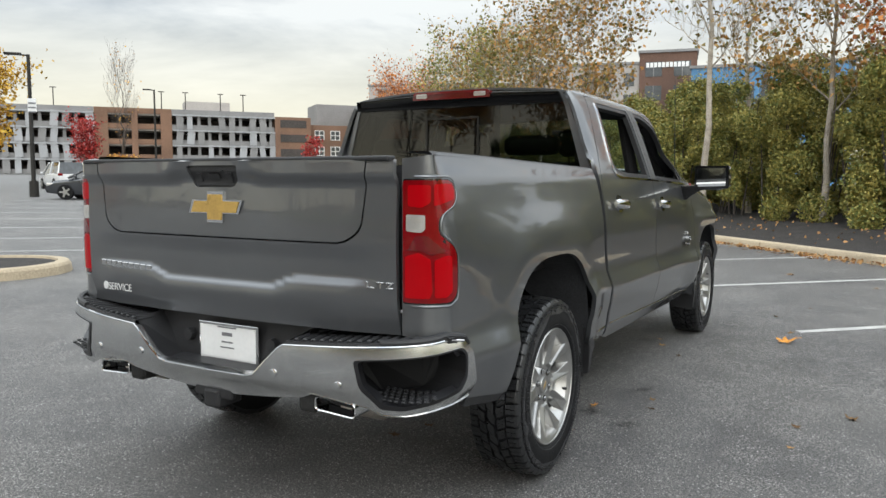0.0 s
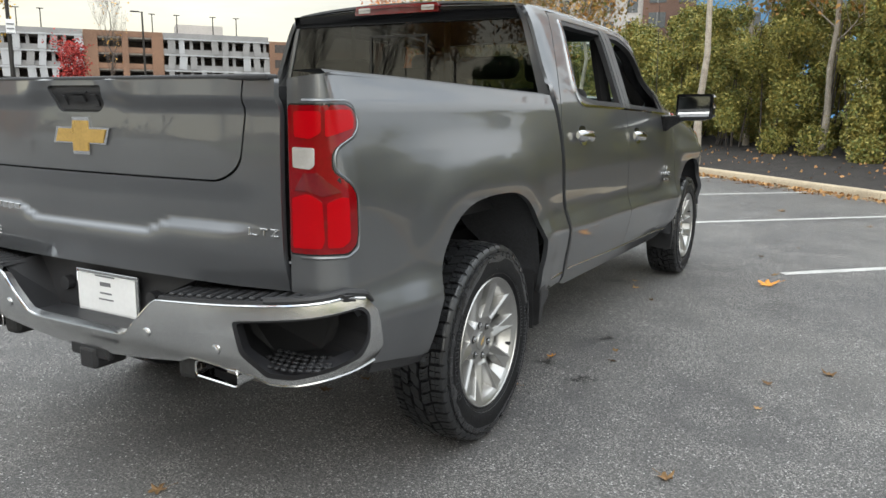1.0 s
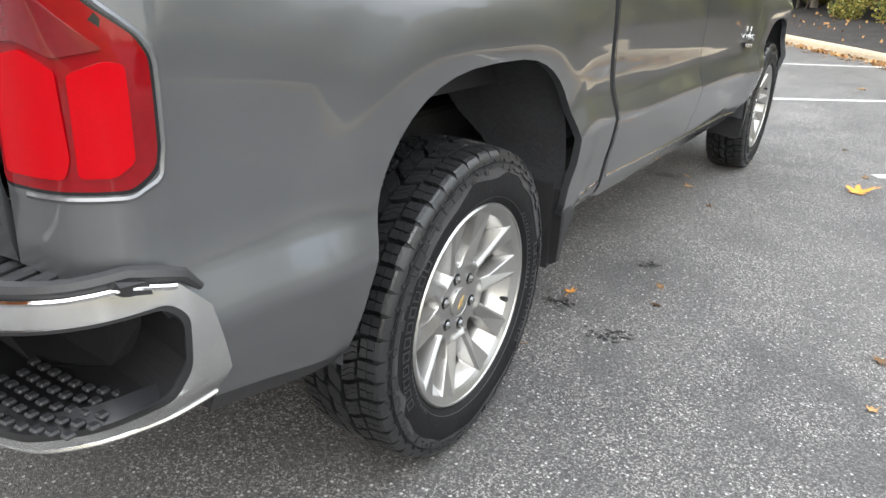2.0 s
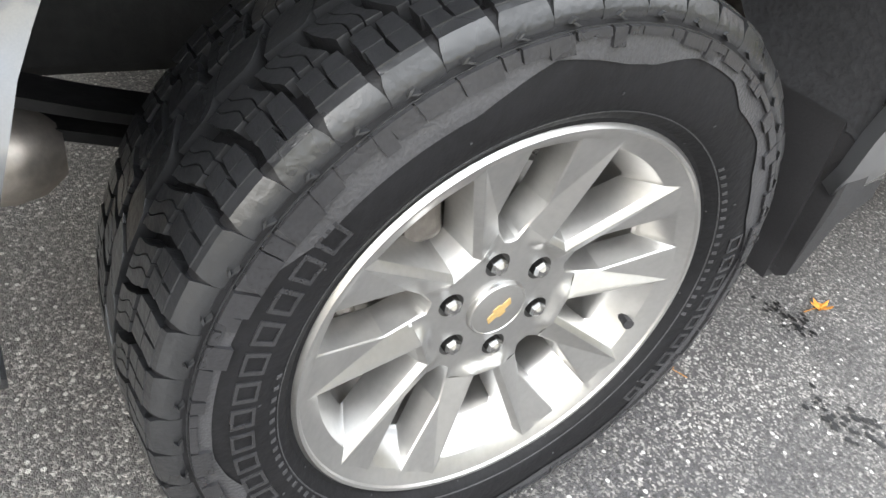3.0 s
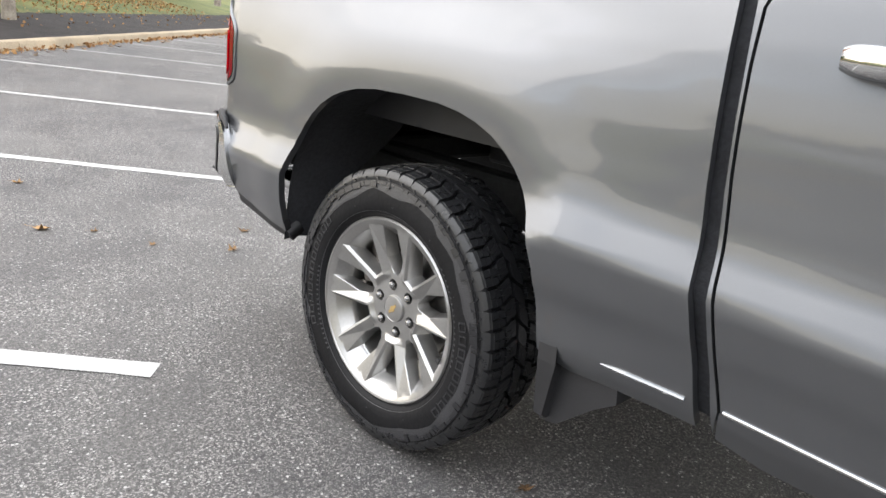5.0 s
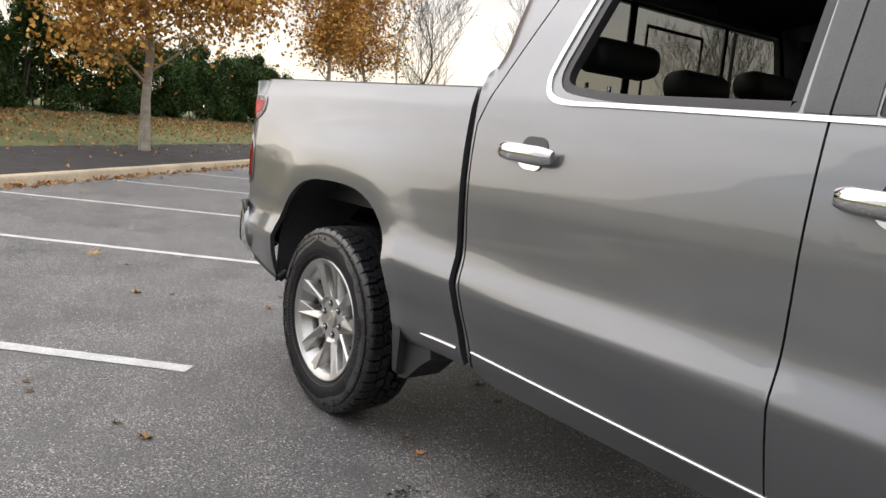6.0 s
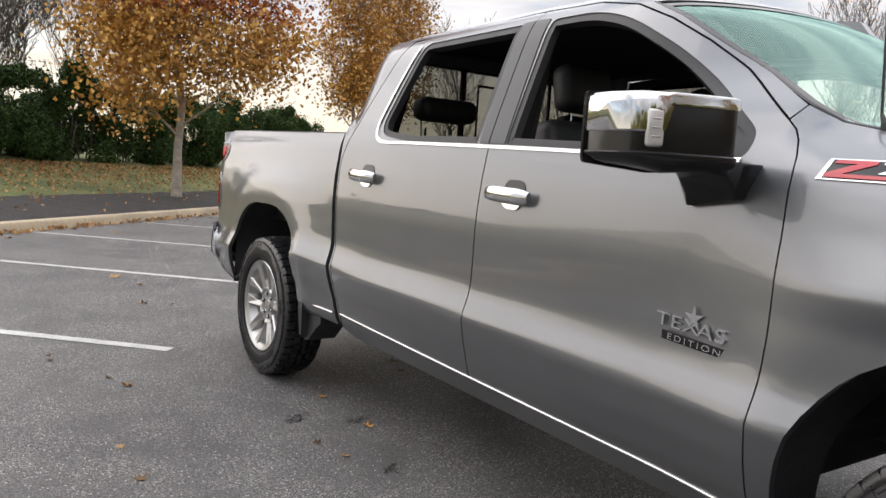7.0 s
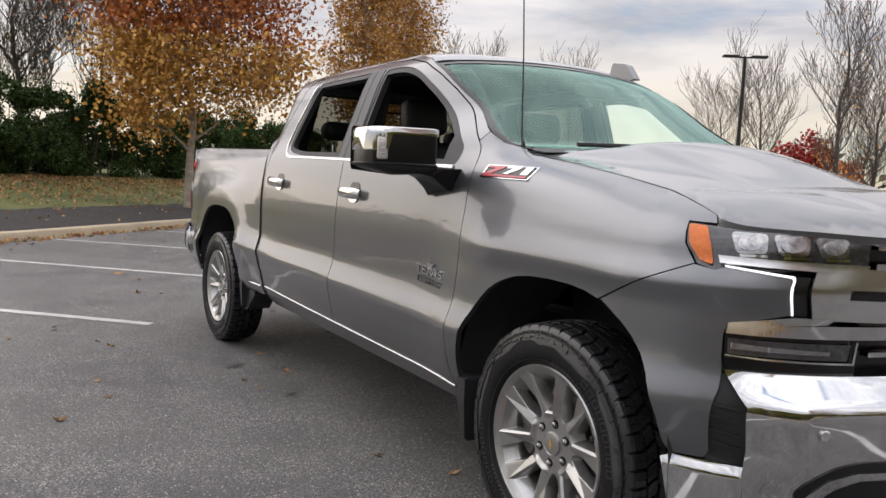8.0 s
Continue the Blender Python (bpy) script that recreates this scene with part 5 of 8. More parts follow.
def build_band():
    """Glossy zigzag band under the shoulder with stepped teeth on its outer edge."""
    bm = bmesh.new()
    rnd = random.Random(3)
    inner, a = [], 0.0
    while a < 360:
        inner.append((a, rnd.choice((0.334, 0.340, 0.347, 0.354))))
        a += rnd.choice((6, 9, 13))
    inner.append((360.0, inner[0][1]))
    xs, ys = zip(*inner)
    n = 240
    rings = []
    for q in range(6):
        ring = []
        for k in range(n):
            low = float(np.interp(1.5 * k, xs, ys))
            r = low + (0.372 - low) * q / 5
            ring.append(bm.verts.new(polar(r, 1.5 * k, side_x(r) + 0.0016)))
        rings.append(ring)
    for a, b in zip(rings, rings[1:]):
        for k in range(n):
            bm.faces.new((a[k], a[(k + 1) % n], b[(k + 1) % n], b[k]))
    return bm


def build_plates():
    """Stepped plates of the shoulder that bite into the band."""
    bm = bmesh.new()
    rnd = random.Random(13)
    a = 0.0
    while a < 358:
        w = rnd.choice((2.6, 4.2, 6.0))
        arc_plate(bm, rnd.choice((0.352, 0.357, 0.362, 0.367)), 0.3738, a, min(a + w, 360) - 0.35, 0.0058, slant=rnd.choice((-25, 0, 25)))
        a += w
    return bm


def build_ribs():
    """Fine rings and ticks near the bead."""
    bm = bmesh.new()
    for k in range(120):
        c = 360 * k / 120
        if 5 < (c % 180) < 60:
            arc_plate(bm, 0.293, 0.299, c - 0.5, c + 0.5, 0.001, steps=1)
    for k in range(12):
        arc_plate(bm, 0.278, 0.312, 30 * k + 12, 30 * k + 12.35, 0.0010, steps=1)
    for k in range(60):
        arc_plate(bm, 0.2895, 0.2908, 6 * k, 6 * k + 6, 0.0009, steps=2)
    return bm


def build_marks():
    """Two arcs of plain raised bars where the lettering stands: a frame with a sunk middle each."""
    out = []
    for start, n, step in ((157, 11, 6.2), (28, 9, -6.2)):
        for k in range(n):
            bm = bmesh.new()
            c = start + step * k
            for r0, r1, a0, a1 in ((0.3145, 0.318, -2.3, 2.3), (0.3345, 0.338, -2.3, 2.3), (0.318, 0.3345, -2.3, -1.5), (0.318, 0.3345, 1.5, 2.3)):
                arc_plate(bm, r0, r1, c + a0, c + a1, 0.0016)
            out.append(bm)
    return out


SEAT_DARK = material("lug_seat_shadowed_metal", (0.16, 0.16, 0.16), 0.4, 0.9, 0.1, 10, 80)
LUG_STEEL = material("dull_nut_steel", (0.36, 0.36, 0.36), 0.25, 1.0, 0.1, 10, 80)
CAP_GOLD = material("dull_gold_emblem", (0.46, 0.32, 0.13), 0.4, 0.4, 0.15, 20, 100)
BRAKE_STEEL = material("brake_steel", (0.26, 0.25, 0.24), 0.4, 0.9, 0.15, 10, 80)


def shared(bm, name, mat, smooth=False):
    bmesh.ops.recalc_face_normals(bm, faces=bm.faces)
    me = bpy.data.meshes.new(name)
    bm.to_mesh(me)
    bm.free()
    me.materials.append(mat)
    if smooth:
        me.shade_smooth()
        me.set_sharp_from_angle(angle=radians(32))
    return me


rim_me = shared(build_rim(), "wheel", ALLOY, True)
tyre_me = shared(build_tyre(), "tyre", RUBBER, True)
tread_me = shared(build_tread(), "tread", RUBBER_WORN, True)
band_me = shared(build_band(), "sidewall_band", RUBBER_GLOSS)
plate_me = shared(build_plates(), "shoulder_plate", RUBBER_MARK)
buttress_me = shared(build_buttress(), "buttress_line", RUBBER_WORN)
rib_me = shared(build_ribs(), "sidewall_rib", RUBBER_GLOSS)
mark_mes = [shared(b, "sidewall_bar", RUBBER_MARK) for b in build_marks()]
lug_mes = [shared(b, "lug_nut", LUG_STEEL) for b in build_lugs()]
face_me, hub_me = build_face()
seat_mes = [shared(b, "lug_seat", SEAT_DARK) for b in build_seats()]
bm = bmesh.new()
revolve(bm, [(0.076, 0.0405), (0.083, 0.0400), (0.0855, 0.0385), (0.0860, 0.0372), (0.0850, 0.0362), (0.0862, 0.030), (0.0870, 0.015), (0.0872, 0.0)], 64)
cap_me = shared(bm, "centre_cap", ALLOY, True)
bm = bmesh.new()
badge = [(q * 0.86, w * 0.80) for q, w in [(-0.024, -0.005), (-0.020, 0.006), (-0.007, 0.006), (-0.006, 0.011), (0.007, 0.011), (0.008, 0.006), (0.024, 0.006), (0.020, -0.005), (0.007, -0.005), (0.006, -0.011), (-0.007, -0.011), (-0.008, -0.005)]]
add_prism(bm, badge, Matrix.Rotation(radians(62), 4, "X") @ Matrix(((0, 0, 1, 0.087), (1, 0, 0, 0), (0, 1, 0, 0), (0, 0, 0, 1))), 0.0010)
badge_me = shared(bm, "gold_emblem", CAP_GOLD)
bm = bmesh.new()
revolve(bm, [(0.0, 0.06), (0.012, 0.06), (0.012, 0.165), (-0.015, 0.165), (-0.015, 0.06)], 48)
disc_me = shared(bm, "brake_disc", BRAKE_STEEL)
CAST_IRON = material("cast_iron_caliper", (0.17, 0.155, 0.14), 0.55, 0.7, 0.25, 12, 70, 0.2)
bm = bmesh.new()
add_box(bm, (0.07, 0.075, 0.19), pose(0.005, -0.150, 0.062, 28, 0, 0), 0.018, 3)
add_box(bm, (0.05, 0.05, 0.075), pose(0.030, -0.143, 0.100, 28, 0, 0), 0.012)
add_box(bm, (0.05, 0.05, 0.075), pose(0.030, -0.170, 0.020, 28, 0, 0), 0.012)
add_box(bm, (0.03, 0.03, 0.24), pose(0.0, -0.112, 0.045, 28, 0, 0), 0.008)
for cy, cz in ((-0.105, 0.140), (-0.180, -0.040)):
    add_tube(bm, [(0.0, cy, cz), (0.045, cy, cz), (0.05, cy, cz)], [0.016, 0.016, 0.010], 10)
caliper_me = shared(bm, "brake_caliper", CAST_IRON)
bm = bmesh.new()
add_tube(bm, [polar(0.240, -2, 0.07), polar(0.234, -2, 0.100), polar(0.230, -2, 0.112)], [0.007, 0.007, 0.008], 8)
valve_me = shared(bm, "valve_stem", BLACK_PLASTIC)


def wheel(m):
    top = new("wheel", rim_me)
    top.parent, top.matrix_basis = pickup, m
    tagged(top, "silver alloy wheel with ten facetted spokes")
    rows = [("tyre", tyre_me, "black all-terrain tyre"), ("tread", tread_me, ""), ("sidewall_band", band_me, ""), ("sidewall_rib", rib_me, ""), ("shoulder_plate", plate_me, ""), ("buttress_line", buttress_me, ""), ("centre_cap", cap_me, "silver centre cap"), ("gold_emblem", badge_me, "gold cross emblem"),
            ("brake_disc", disc_me, "steel brake disc"), ("brake_caliper", caliper_me, ""), ("valve_stem", valve_me, "")]
    rows += [("wheel_face", face_me, "silver face with ten facetted spokes"), ("hub_plate", hub_me, "")]
    rows += [("lug_nut", me, "chrome lug nut") for me in lug_mes] + [("lug_seat", me, "") for me in seat_mes]
    rows += [("sidewall_bar", me, "") for me in mark_mes]
    for name, me, label in rows:
        ob = new(name, me)
        ob.parent = top
        tagged(ob, label, kind="stuff" if name in ("shoulder_plate", "buttress_line", "tread") else "")


WHEEL_X, WHEEL_Z = 0.873, 0.4045
for y in (0.012, 3.742):
    turn = -15 if y < 1 else 25
    wheel(pose(WHEEL_X, y, WHEEL_Z, turn, 0, 0) @ Matrix.Scale(0.976, 4))
    wheel(pose(-WHEEL_X, y, WHEEL_Z, turn + 40, 0, 180) @ Matrix.Scale(0.976, 4))
# ---------------------------------------------------------------- lamps, bumpers, handles, badges


# tail lamps: (s, z) on the wrapped rear corner
S0 = S_GATE + 0.004
LAMP = [(S0, 1.338), (S0, 0.918), (-0.905, 0.918), (-0.872, 0.94), (-0.866, 0.965), (-0.868, 1.085), (-0.885, 1.110), (-0.937, 1.150), (-0.944, 1.165), (-0.944, 1.200), (-0.930, 1.222),
        (-0.860, 1.250), (-0.832, 1.275), (-0.826, 1.30), (-0.832, 1.325), (-0.86, 1.338)]
LAMP = rounded(LAMP, 0.012, 3)
for flip in (False, True):
    lamp = panel("tail_light", skin, LAMP, RED_LENS, pickup, 0.02, off=0.005, depth=0.03, mirror=flip, label="red tail light with clear reverse lamp")
    frame_ring = [(a + (0.016 if a > -0.95 else 0.010 if a > S0 + 0.02 else 0), b + math.copysign(0.014, b - 1.13) * (1 if (b > 1.3 or b < 0.95) else 0.0)) for a, b in LAMP]
    frame_ring = [(max(a, S_GATE), b) for a, b in frame_ring]
    seal = [(max(a + (0.005 if a > S0 + 0.02 else 0), S_GATE), b + math.copysign(0.005, b - 1.13) * (1 if (b > 1.3 or b < 0.95) else 0.0)) for a, b in LAMP]
    panel("lamp_seal", skin, seal, TRIM_BLACK, lamp, 0.02, off=0.0045, depth=0.01, mirror=flip)
    panel("lamp_surround", skin, frame_ring, PAINT, lamp, 0.02, off=0.0035, depth=0.01, mirror=flip)
    bm = bmesh.new()
    rim_line = [skin(a + (0.012 if b > 0.93 else 0.004), b - (0.012 if b < 0.95 else 0) + (0.012 if b > 1.325 else 0)) for a, b in dense(LAMP, 0.02) if a > S0 + 0.03]
    add_tube(bm, [Vector((-p.x if flip else p.x, p.y, p.z)) for p in rim_line], [0.0062] * len(rim_line), 8)
    part("lamp_rim", bm, PAINT, lamp, "", True)
    for zz in (1.1735, 1.1815, 1.1895, 1.1975, 1.2055, 1.2135):
        panel("lens_rib", skin, [(S0 + 0.018, zz), (S0 + 0.078, zz), (S0 + 0.078, zz + 0.004), (S0 + 0.018, zz + 0.004)], CLEAR_LENS, lamp, 0.02, off=0.0095, depth=0.003, mirror=flip)
    inset = [(S0 + 0.014, 1.165), (S0 + 0.014, 1.222), (S0 + 0.082, 1.220), (S0 + 0.082, 1.172), (S0 + 0.068, 1.160)]
    panel("reverse_lens", skin, rounded(inset, 0.006), CLEAR_LENS, lamp, 0.015, off=0.0075, depth=0.006, mirror=flip, label="clear ribbed reverse lens")
    for lower in ([(S0 + 0.010, 0.934), (S0 + 0.010, 1.078), (S0 + 0.060, 1.092), (S0 + 0.100, 1.070), (S0 + 0.106, 0.960), (S0 + 0.098, 0.934)], [(S0 + 0.113, 0.936), (S0 + 0.112, 1.066), (S0 + 0.150, 1.082), (S0 + 0.170, 1.078), (S0 + 0.172, 0.955), (S0 + 0.150, 0.936)]):
        panel("brake_lens", skin, rounded(lower, 0.008), RED_BRIGHT, lamp, 0.012, off=0.0085, depth=0.006, mirror=flip, label="bright red brake lens")
    facet = [(S0 + 0.018, 1.098), (S0 + 0.050, 1.150), (S0 + 0.088, 1.150), (S0 + 0.150, 1.096), (S0 + 0.100, 1.084), (S0 + 0.062, 1.100)]
    panel("lens_facet", skin, rounded(facet, 0.004), DARK_RED, lamp, 0.012, off=0.0085, depth=0.006, mirror=flip)
    upper = [(S0 + 0.02, 1.25), (S0 + 0.02, 1.322), (S0 + 0.10, 1.322), (S0 + 0.10, 1.262), (S0 + 0.07, 1.245)]
    panel("upper_lens", skin, rounded(upper, 0.010), RED_BRIGHT, lamp, 0.015, off=0.007, depth=0.006, mirror=flip)
    rim = [(S0 + 0.11, 1.25), (S0 + 0.11, 1.325), (-0.845, 1.325), (-0.838, 1.30), (-0.85, 1.272)]
    panel("side_lens", skin, rounded(rim, 0.008), RED_BRIGHT, lamp, 0.015, off=0.007, depth=0.006, mirror=flip)

# rear bumper on its own plan curve
BEZEL_BLACK = material("satin_black_bezel", (0.014, 0.014, 0.016), 0.32, 0, 0.1, 12, 200)
POCKET_BLACK = material("deep_black_step_plastic", (0.008, 0.008, 0.009), 0.6, 0, 0.2, 12, 300, 0.1, spec=0.25)
BP = smooth_path([(0.0, -1.115), (0.25, -1.115), (0.5, -1.108), (0.70, -1.090), (0.86, -1.045), (0.942, -0.985), (0.990, -0.90), (1.000, -0.84), (1.000, -0.785)])
BPS = [0.0]
for a, b in zip(BP, BP[1:]):
    BPS.append(BPS[-1] + (b - a).length)
BPX, BPY, BPS = np.array([p.x for p in BP]), np.array([p.y for p in BP]), np.array(BPS)


def bumper_surface(s, z):
    a = abs(s)
    x, y = float(np.interp(a, BPS, BPX)), float(np.interp(a, BPS, BPY))
    swell = 0.018 * (1 - ((z - 0.69) / 0.13) ** 2) - 0.03 * smoothstep(0.62, 0.54, z)
    k = smoothstep(0.55, 1.05, a)
    return Vector((math.copysign(x + swell * k, s), y - swell * (1 - k) * 1.0, z))


def bs(x):
    return float(np.interp(x, BPX[:70], BPS[:70])) if x < 0.97 else float(np.interp(-0.95, BPY * 1.0, BPS))


END = float(BPS[-1])
half_top = [(0.0, 0.612), (0.215, 0.614), (0.255, 0.625), (0.375, 0.735), (0.40, 0.750), (0.60, 0.762), (0.85, 0.778), (0.95, 0.786), (END - 0.16, 0.796), (END - 0.09, 0.785), (END - 0.045, 0.74), (END - 0.01, 0.62)]
half_low = [(END - 0.02, 0.565), (1.02, 0.540), (0.90, 0.525), (0.80, 0.523), (0.74, 0.545), (0.50, 0.575), (0.44, 0.548), (0.30, 0.530), (0.12, 0.512), (0.0, 0.512)]
outline = half_top + half_low + [(-a, b) for a, b in half_low[::-1][1:]] + [(-a, b) for a, b in half_top[::-1][:-1]]
STEP = rounded([(0.692, 0.722), (0.82, 0.734), (0.985, 0.752), (1.075, 0.763), (1.100, 0.738), (1.098, 0.655), (1.072, 0.608), (0.995, 0.572), (0.88, 0.548), (0.79, 0.550), (0.712, 0.625)], 0.014, 3)
bumper = panel("rear_bumper", bumper_surface, outline, SATIN, pickup, 0.025, depth=0.03, holes=[STEP, [(-a, b) for a, b in STEP[::-1]]], label="chrome rear bumper with corner steps")
for sx in (1, -1):
    ring_in = [(sx * a, b) for a, b in STEP][::sx]
    c = Vector((sum(p[0] for p in ring_in) / len(ring_in), sum(p[1] for p in ring_in) / len(ring_in)))
    shrink = [tuple(c + (Vector(p) - c) * 0.94 + Vector((0, 0.012 if p[1] < 0.66 else 0.0))) for p in ring_in]
    panel("step_bezel", bumper_surface, ring_in, BEZEL_BLACK, bumper, 0.02, off=0.003, depth=0.035, holes=[shrink], label="black bezel round the corner step")
    # black pocket: side walls follow the opening, a floor with raised grip
    verts, n = [], len(shrink)
    for a, b in shrink:
        verts.append(bumper_surface(a, b))
    for a, b in shrink:
        p = bumper_surface(a, b)
        verts.append(Vector((p.x * 0.88, p.y + 0.105 * (1 - smoothstep(0.9, 1.10, abs(a))) + 0.02, p.z + 0.01)))
    faces = [(k, (k + 1) % n, n + (k + 1) % n, n + k) for k in range(n)] + [tuple(range(n, 2 * n))]
    pocket = mesh_object("step_pocket", verts, faces, POCKET_BLACK, bumper, "black corner step pocket")
    bm = bmesh.new()
    add_box(bm, (0.017, 0.017, 0.008), Matrix(), 0.003, 1)
    stud = bpy.data.meshes.new("grip_stud")
    bm.to_mesh(stud)
    bm.free()
    stud.materials.append(BLACK_PLASTIC)
    for i in range(9):
        for j in range(5):
            x = 0.73 + 0.026 * i + 0.013 * (j % 2)
            y = -1.045 + 0.026 * j + 0.25 * max(0, x - 0.84)
            ob = new("grip_stud", stud)
            ob.parent, ob.location = pocket, (sx * x, y, 0.583 + 0.012 * (j / 5) + 0.10 * max(0, x - 0.86))
    # bright rolled edges along the top and the bottom
    for name_e, line, lift in (("top_edge", half_top[:10], -0.003), ("bottom_edge", half_low[:7], 0.003)):
        bm = bmesh.new()
        pts = []
        for (a0, z0), (a1, z1) in zip(line, line[1:]):
            pts += [bumper_surface(a0 + (a1 - a0) * q / 8, z0 + (z1 - z0) * q / 8 + lift) for q in range(8)]
        add_tube(bm, [Vector((sx * p.x, p.y + 0.004, p.z)) for p in pts], [0.0052] * len(pts), 8)
        part(name_e, bm, CHROME if name_e == "top_edge" else SATIN, bumper, "bright rolled edge", True)
    # ribbed step pad on the bumper's top
    rows = []
    for k in range(19):
        s = 0.40 + (END - 0.12 - 0.40) * k / 18
        z = float(np.interp(s, [p[0] for p in half_top], [p[1] for p in half_top]))
        p = bumper_surface(s, z)
        inn = Vector((min(p.x, 0.90 + 0.09 * (k / 18)), min(-0.955, -0.955 + max(0, (s - 0.95)) * 0.75), z + 0.012))
        inward = Vector((inn.x - p.x, inn.y - p.y, 0)).normalized()
        rows.append((p + inward * 0.006 + Vector((0, 0, -0.014)), p + inward * 0.013 + Vector((0, 0, 0.010)), inn))
    verts = [Vector((sx * q.x, q.y, q.z)) for r in rows for q in r]
    faces = [(3 * k + j, 3 * k + 3 + j, 3 * k + 4 + j, 3 * k + 1 + j) for k in range(18) for j in range(2)]
    pad = mesh_object("step_pad", verts, faces, BLACK_PLASTIC, bumper, "black ribbed step pad")
    # its rolled end runs on round the corner
    bm = bmesh.new()
    line = []
    for k in range(15):
        s = 0.78 + (END - 0.062 - 0.78) * k / 14
        p = bumper_surface(s, float(np.interp(s, [q[0] for q in half_top], [q[1] for q in half_top])))
        line.append(Vector((sx * (p.x - 0.010 * smoothstep(0.85, 1.05, s)), p.y + 0.018 * smoothstep(1.05, 0.85, s) + 0.010 * smoothstep(0.85, 1.05, s), p.z + 0.010)))
    add_tube(bm, line, [0.013] * 12 + [0.0125, 0.011, 0.006], 8)
    part("pad_edge", bm, BLACK_PLASTIC, pad, "", True)
    bm = bmesh.new()
    for k in range(13):
        x = 0.43 + 0.037 * k
        s = bs(x)
        z = float(np.interp(s, [p[0] for p in half_top], [p[1] for p in half_top]))
        y = bumper_surface(s, z).y
        add_box(bm, (0.020, 0.10, 0.012), pose(sx * x, y + 0.075, z + 0.014, 0, 0, sx * 10), 0.004, 1)
    part("pad_rib", bm, BLACK_PLASTIC, pad)
    for x, z in ((0.632, 0.627), (0.355, 0.640)):
        p = bumper_surface(sx * bs(x), z)
        bm = bmesh.new()
        add_tube(bm, [p + Vector((0, 0.01, 0)), p + Vector((0, -0.004, 0)), p + Vector((0, -0.0055, 0))], [0.0155, 0.0155, 0.012], 20)
        sensor = part("parking_sensor", bm, CHROME, bumper)
        bm = bmesh.new()
        add_tube(bm, [p + Vector((0, 0, 0)), p + Vector((0, -0.0065, 0))], [0.0105, 0.0105], 18)
        part("sensor_face", bm, SATIN, sensor)
    # exhaust tip
    bm = bmesh.new()
    ring = lambda w, h: rounded([(-w, -h), (w, -h), (w, h), (-w, h)], h * 0.6, 4)
    loops = []
    for w, h, y in ((0.086, 0.022, -0.90), (0.089, 0.026, -1.062), (0.090, 0.027, -1.073), (0.088, 0.025, -1.076), (0.084, 0.021, -1.073), (0.082, 0.019, -0.96)):
        loops.append([bm.verts.new((sx * 0.59 + x, y, 0.533 + z - 0.05 * (x * sx))) for x, z in ring(w, h)])
    for a, b in zip(loops, loops[1:]):
        n = len(a)
        for k in range(n):
            bm.faces.new((a[k], a[(k + 1) % n], b[(k + 1) % n], b[k]))
    bm.faces.new(loops[-1])
    tip = part("exhaust_tip", bm, CHROME, pickup, "chrome rectangular exhaust tip", True)
    bm = bmesh.new()
    add_box(bm, (0.155, 0.01, 0.028), pose(sx * 0.59, -1.0, 0.531, 0, 2.9 * sx, 0))
    part("tip_inside", bm, DARK_LINER, tip)

# middle of the bumper: black recess, plate, hitch
recess = lambda x, z: Vector((x, -0.965 - 0.02 * smoothstep(0.75, 0.62, z), z))
mid = panel("plate_recess", recess, [(-0.43, 0.80), (-0.26, 0.59), (0.26, 0.59), (0.43, 0.80)], BLACK_PLASTIC, bumper, 0.05, depth=0.03, label="black moulded plate recess")
bm = bmesh.new()
add_box(bm, (0.86, 0.05, 0.016), pose(0, -0.985, 0.800), 0.006)
part("step_edge", bm, BLACK_PLASTIC, mid)
bm = bmesh.new()
add_box(bm, (0.54, 0.14, 0.016), pose(0, -1.045, 0.610), 0.006)
part("recess_sill", bm, BLACK_PLASTIC, mid)
for sx in (-1, 1):
    bm = bmesh.new()
    v = [(0.27, -0.955, 0.605), (0.41, -0.955, 0.785), (0.415, -1.10, 0.765), (0.265, -1.10, 0.620)]
    bm.faces.new([bm.verts.new((sx * x, y, z)) for x, y, z in v])
    add_tube(bm, [(sx * 0.225, -0.975, 0.70), (sx * 0.225, -1.0, 0.70)], [0.026, 0.024], 18)
    part("recess_cheek", bm, BLACK_PLASTIC, mid)
bm = bmesh.new()
add_box(bm, (0.322, 0.008, 0.162), pose(0, -0.992, 0.684), 0.003)
plate = part("plate_frame", bm, CHROME, pickup, "bright frame with a white dealer plate")
bm = bmesh.new()
add_box(bm, (0.300, 0.004, 0.128), pose(0, -0.9985, 0.689), 0.002, 1)
part("plate_sheet", bm, PLATE_WHITE, plate, "white paper plate")
bm = bmesh.new()
add_box(bm, (0.300, 0.003, 0.020), pose(0, -0.9975, 0.616), 0.001, 1)
part("plate_strip", bm, DECAL_WHITE, plate)
for x, z, w, h in ((0, 0.722, 0.055, 0.014), (0, 0.690, 0.06, 0.006), (0, 0.668, 0.075, 0.005), (0.0, 0.616, 0.24, 0.009), (0, 0.7495, 0.10, 0.005)):
    bm = bmesh.new()
    add_box(bm, (w, 0.002, h), pose(x, -1.0012, z))
    part("printed_bar", bm, PRINT_GREY, plate)
bm = bmesh.new()
add_box(bm, (0.085, 0.13, 0.075), pose(-0.01, -1.02, 0.480), 0.012)
add_box(bm, (0.20, 0.03, 0.05), pose(-0.01, -1.06, 0.505), 0.01)
part("hitch_receiver", bm, BLACK_PLASTIC, pickup, "black tow hitch receiver")

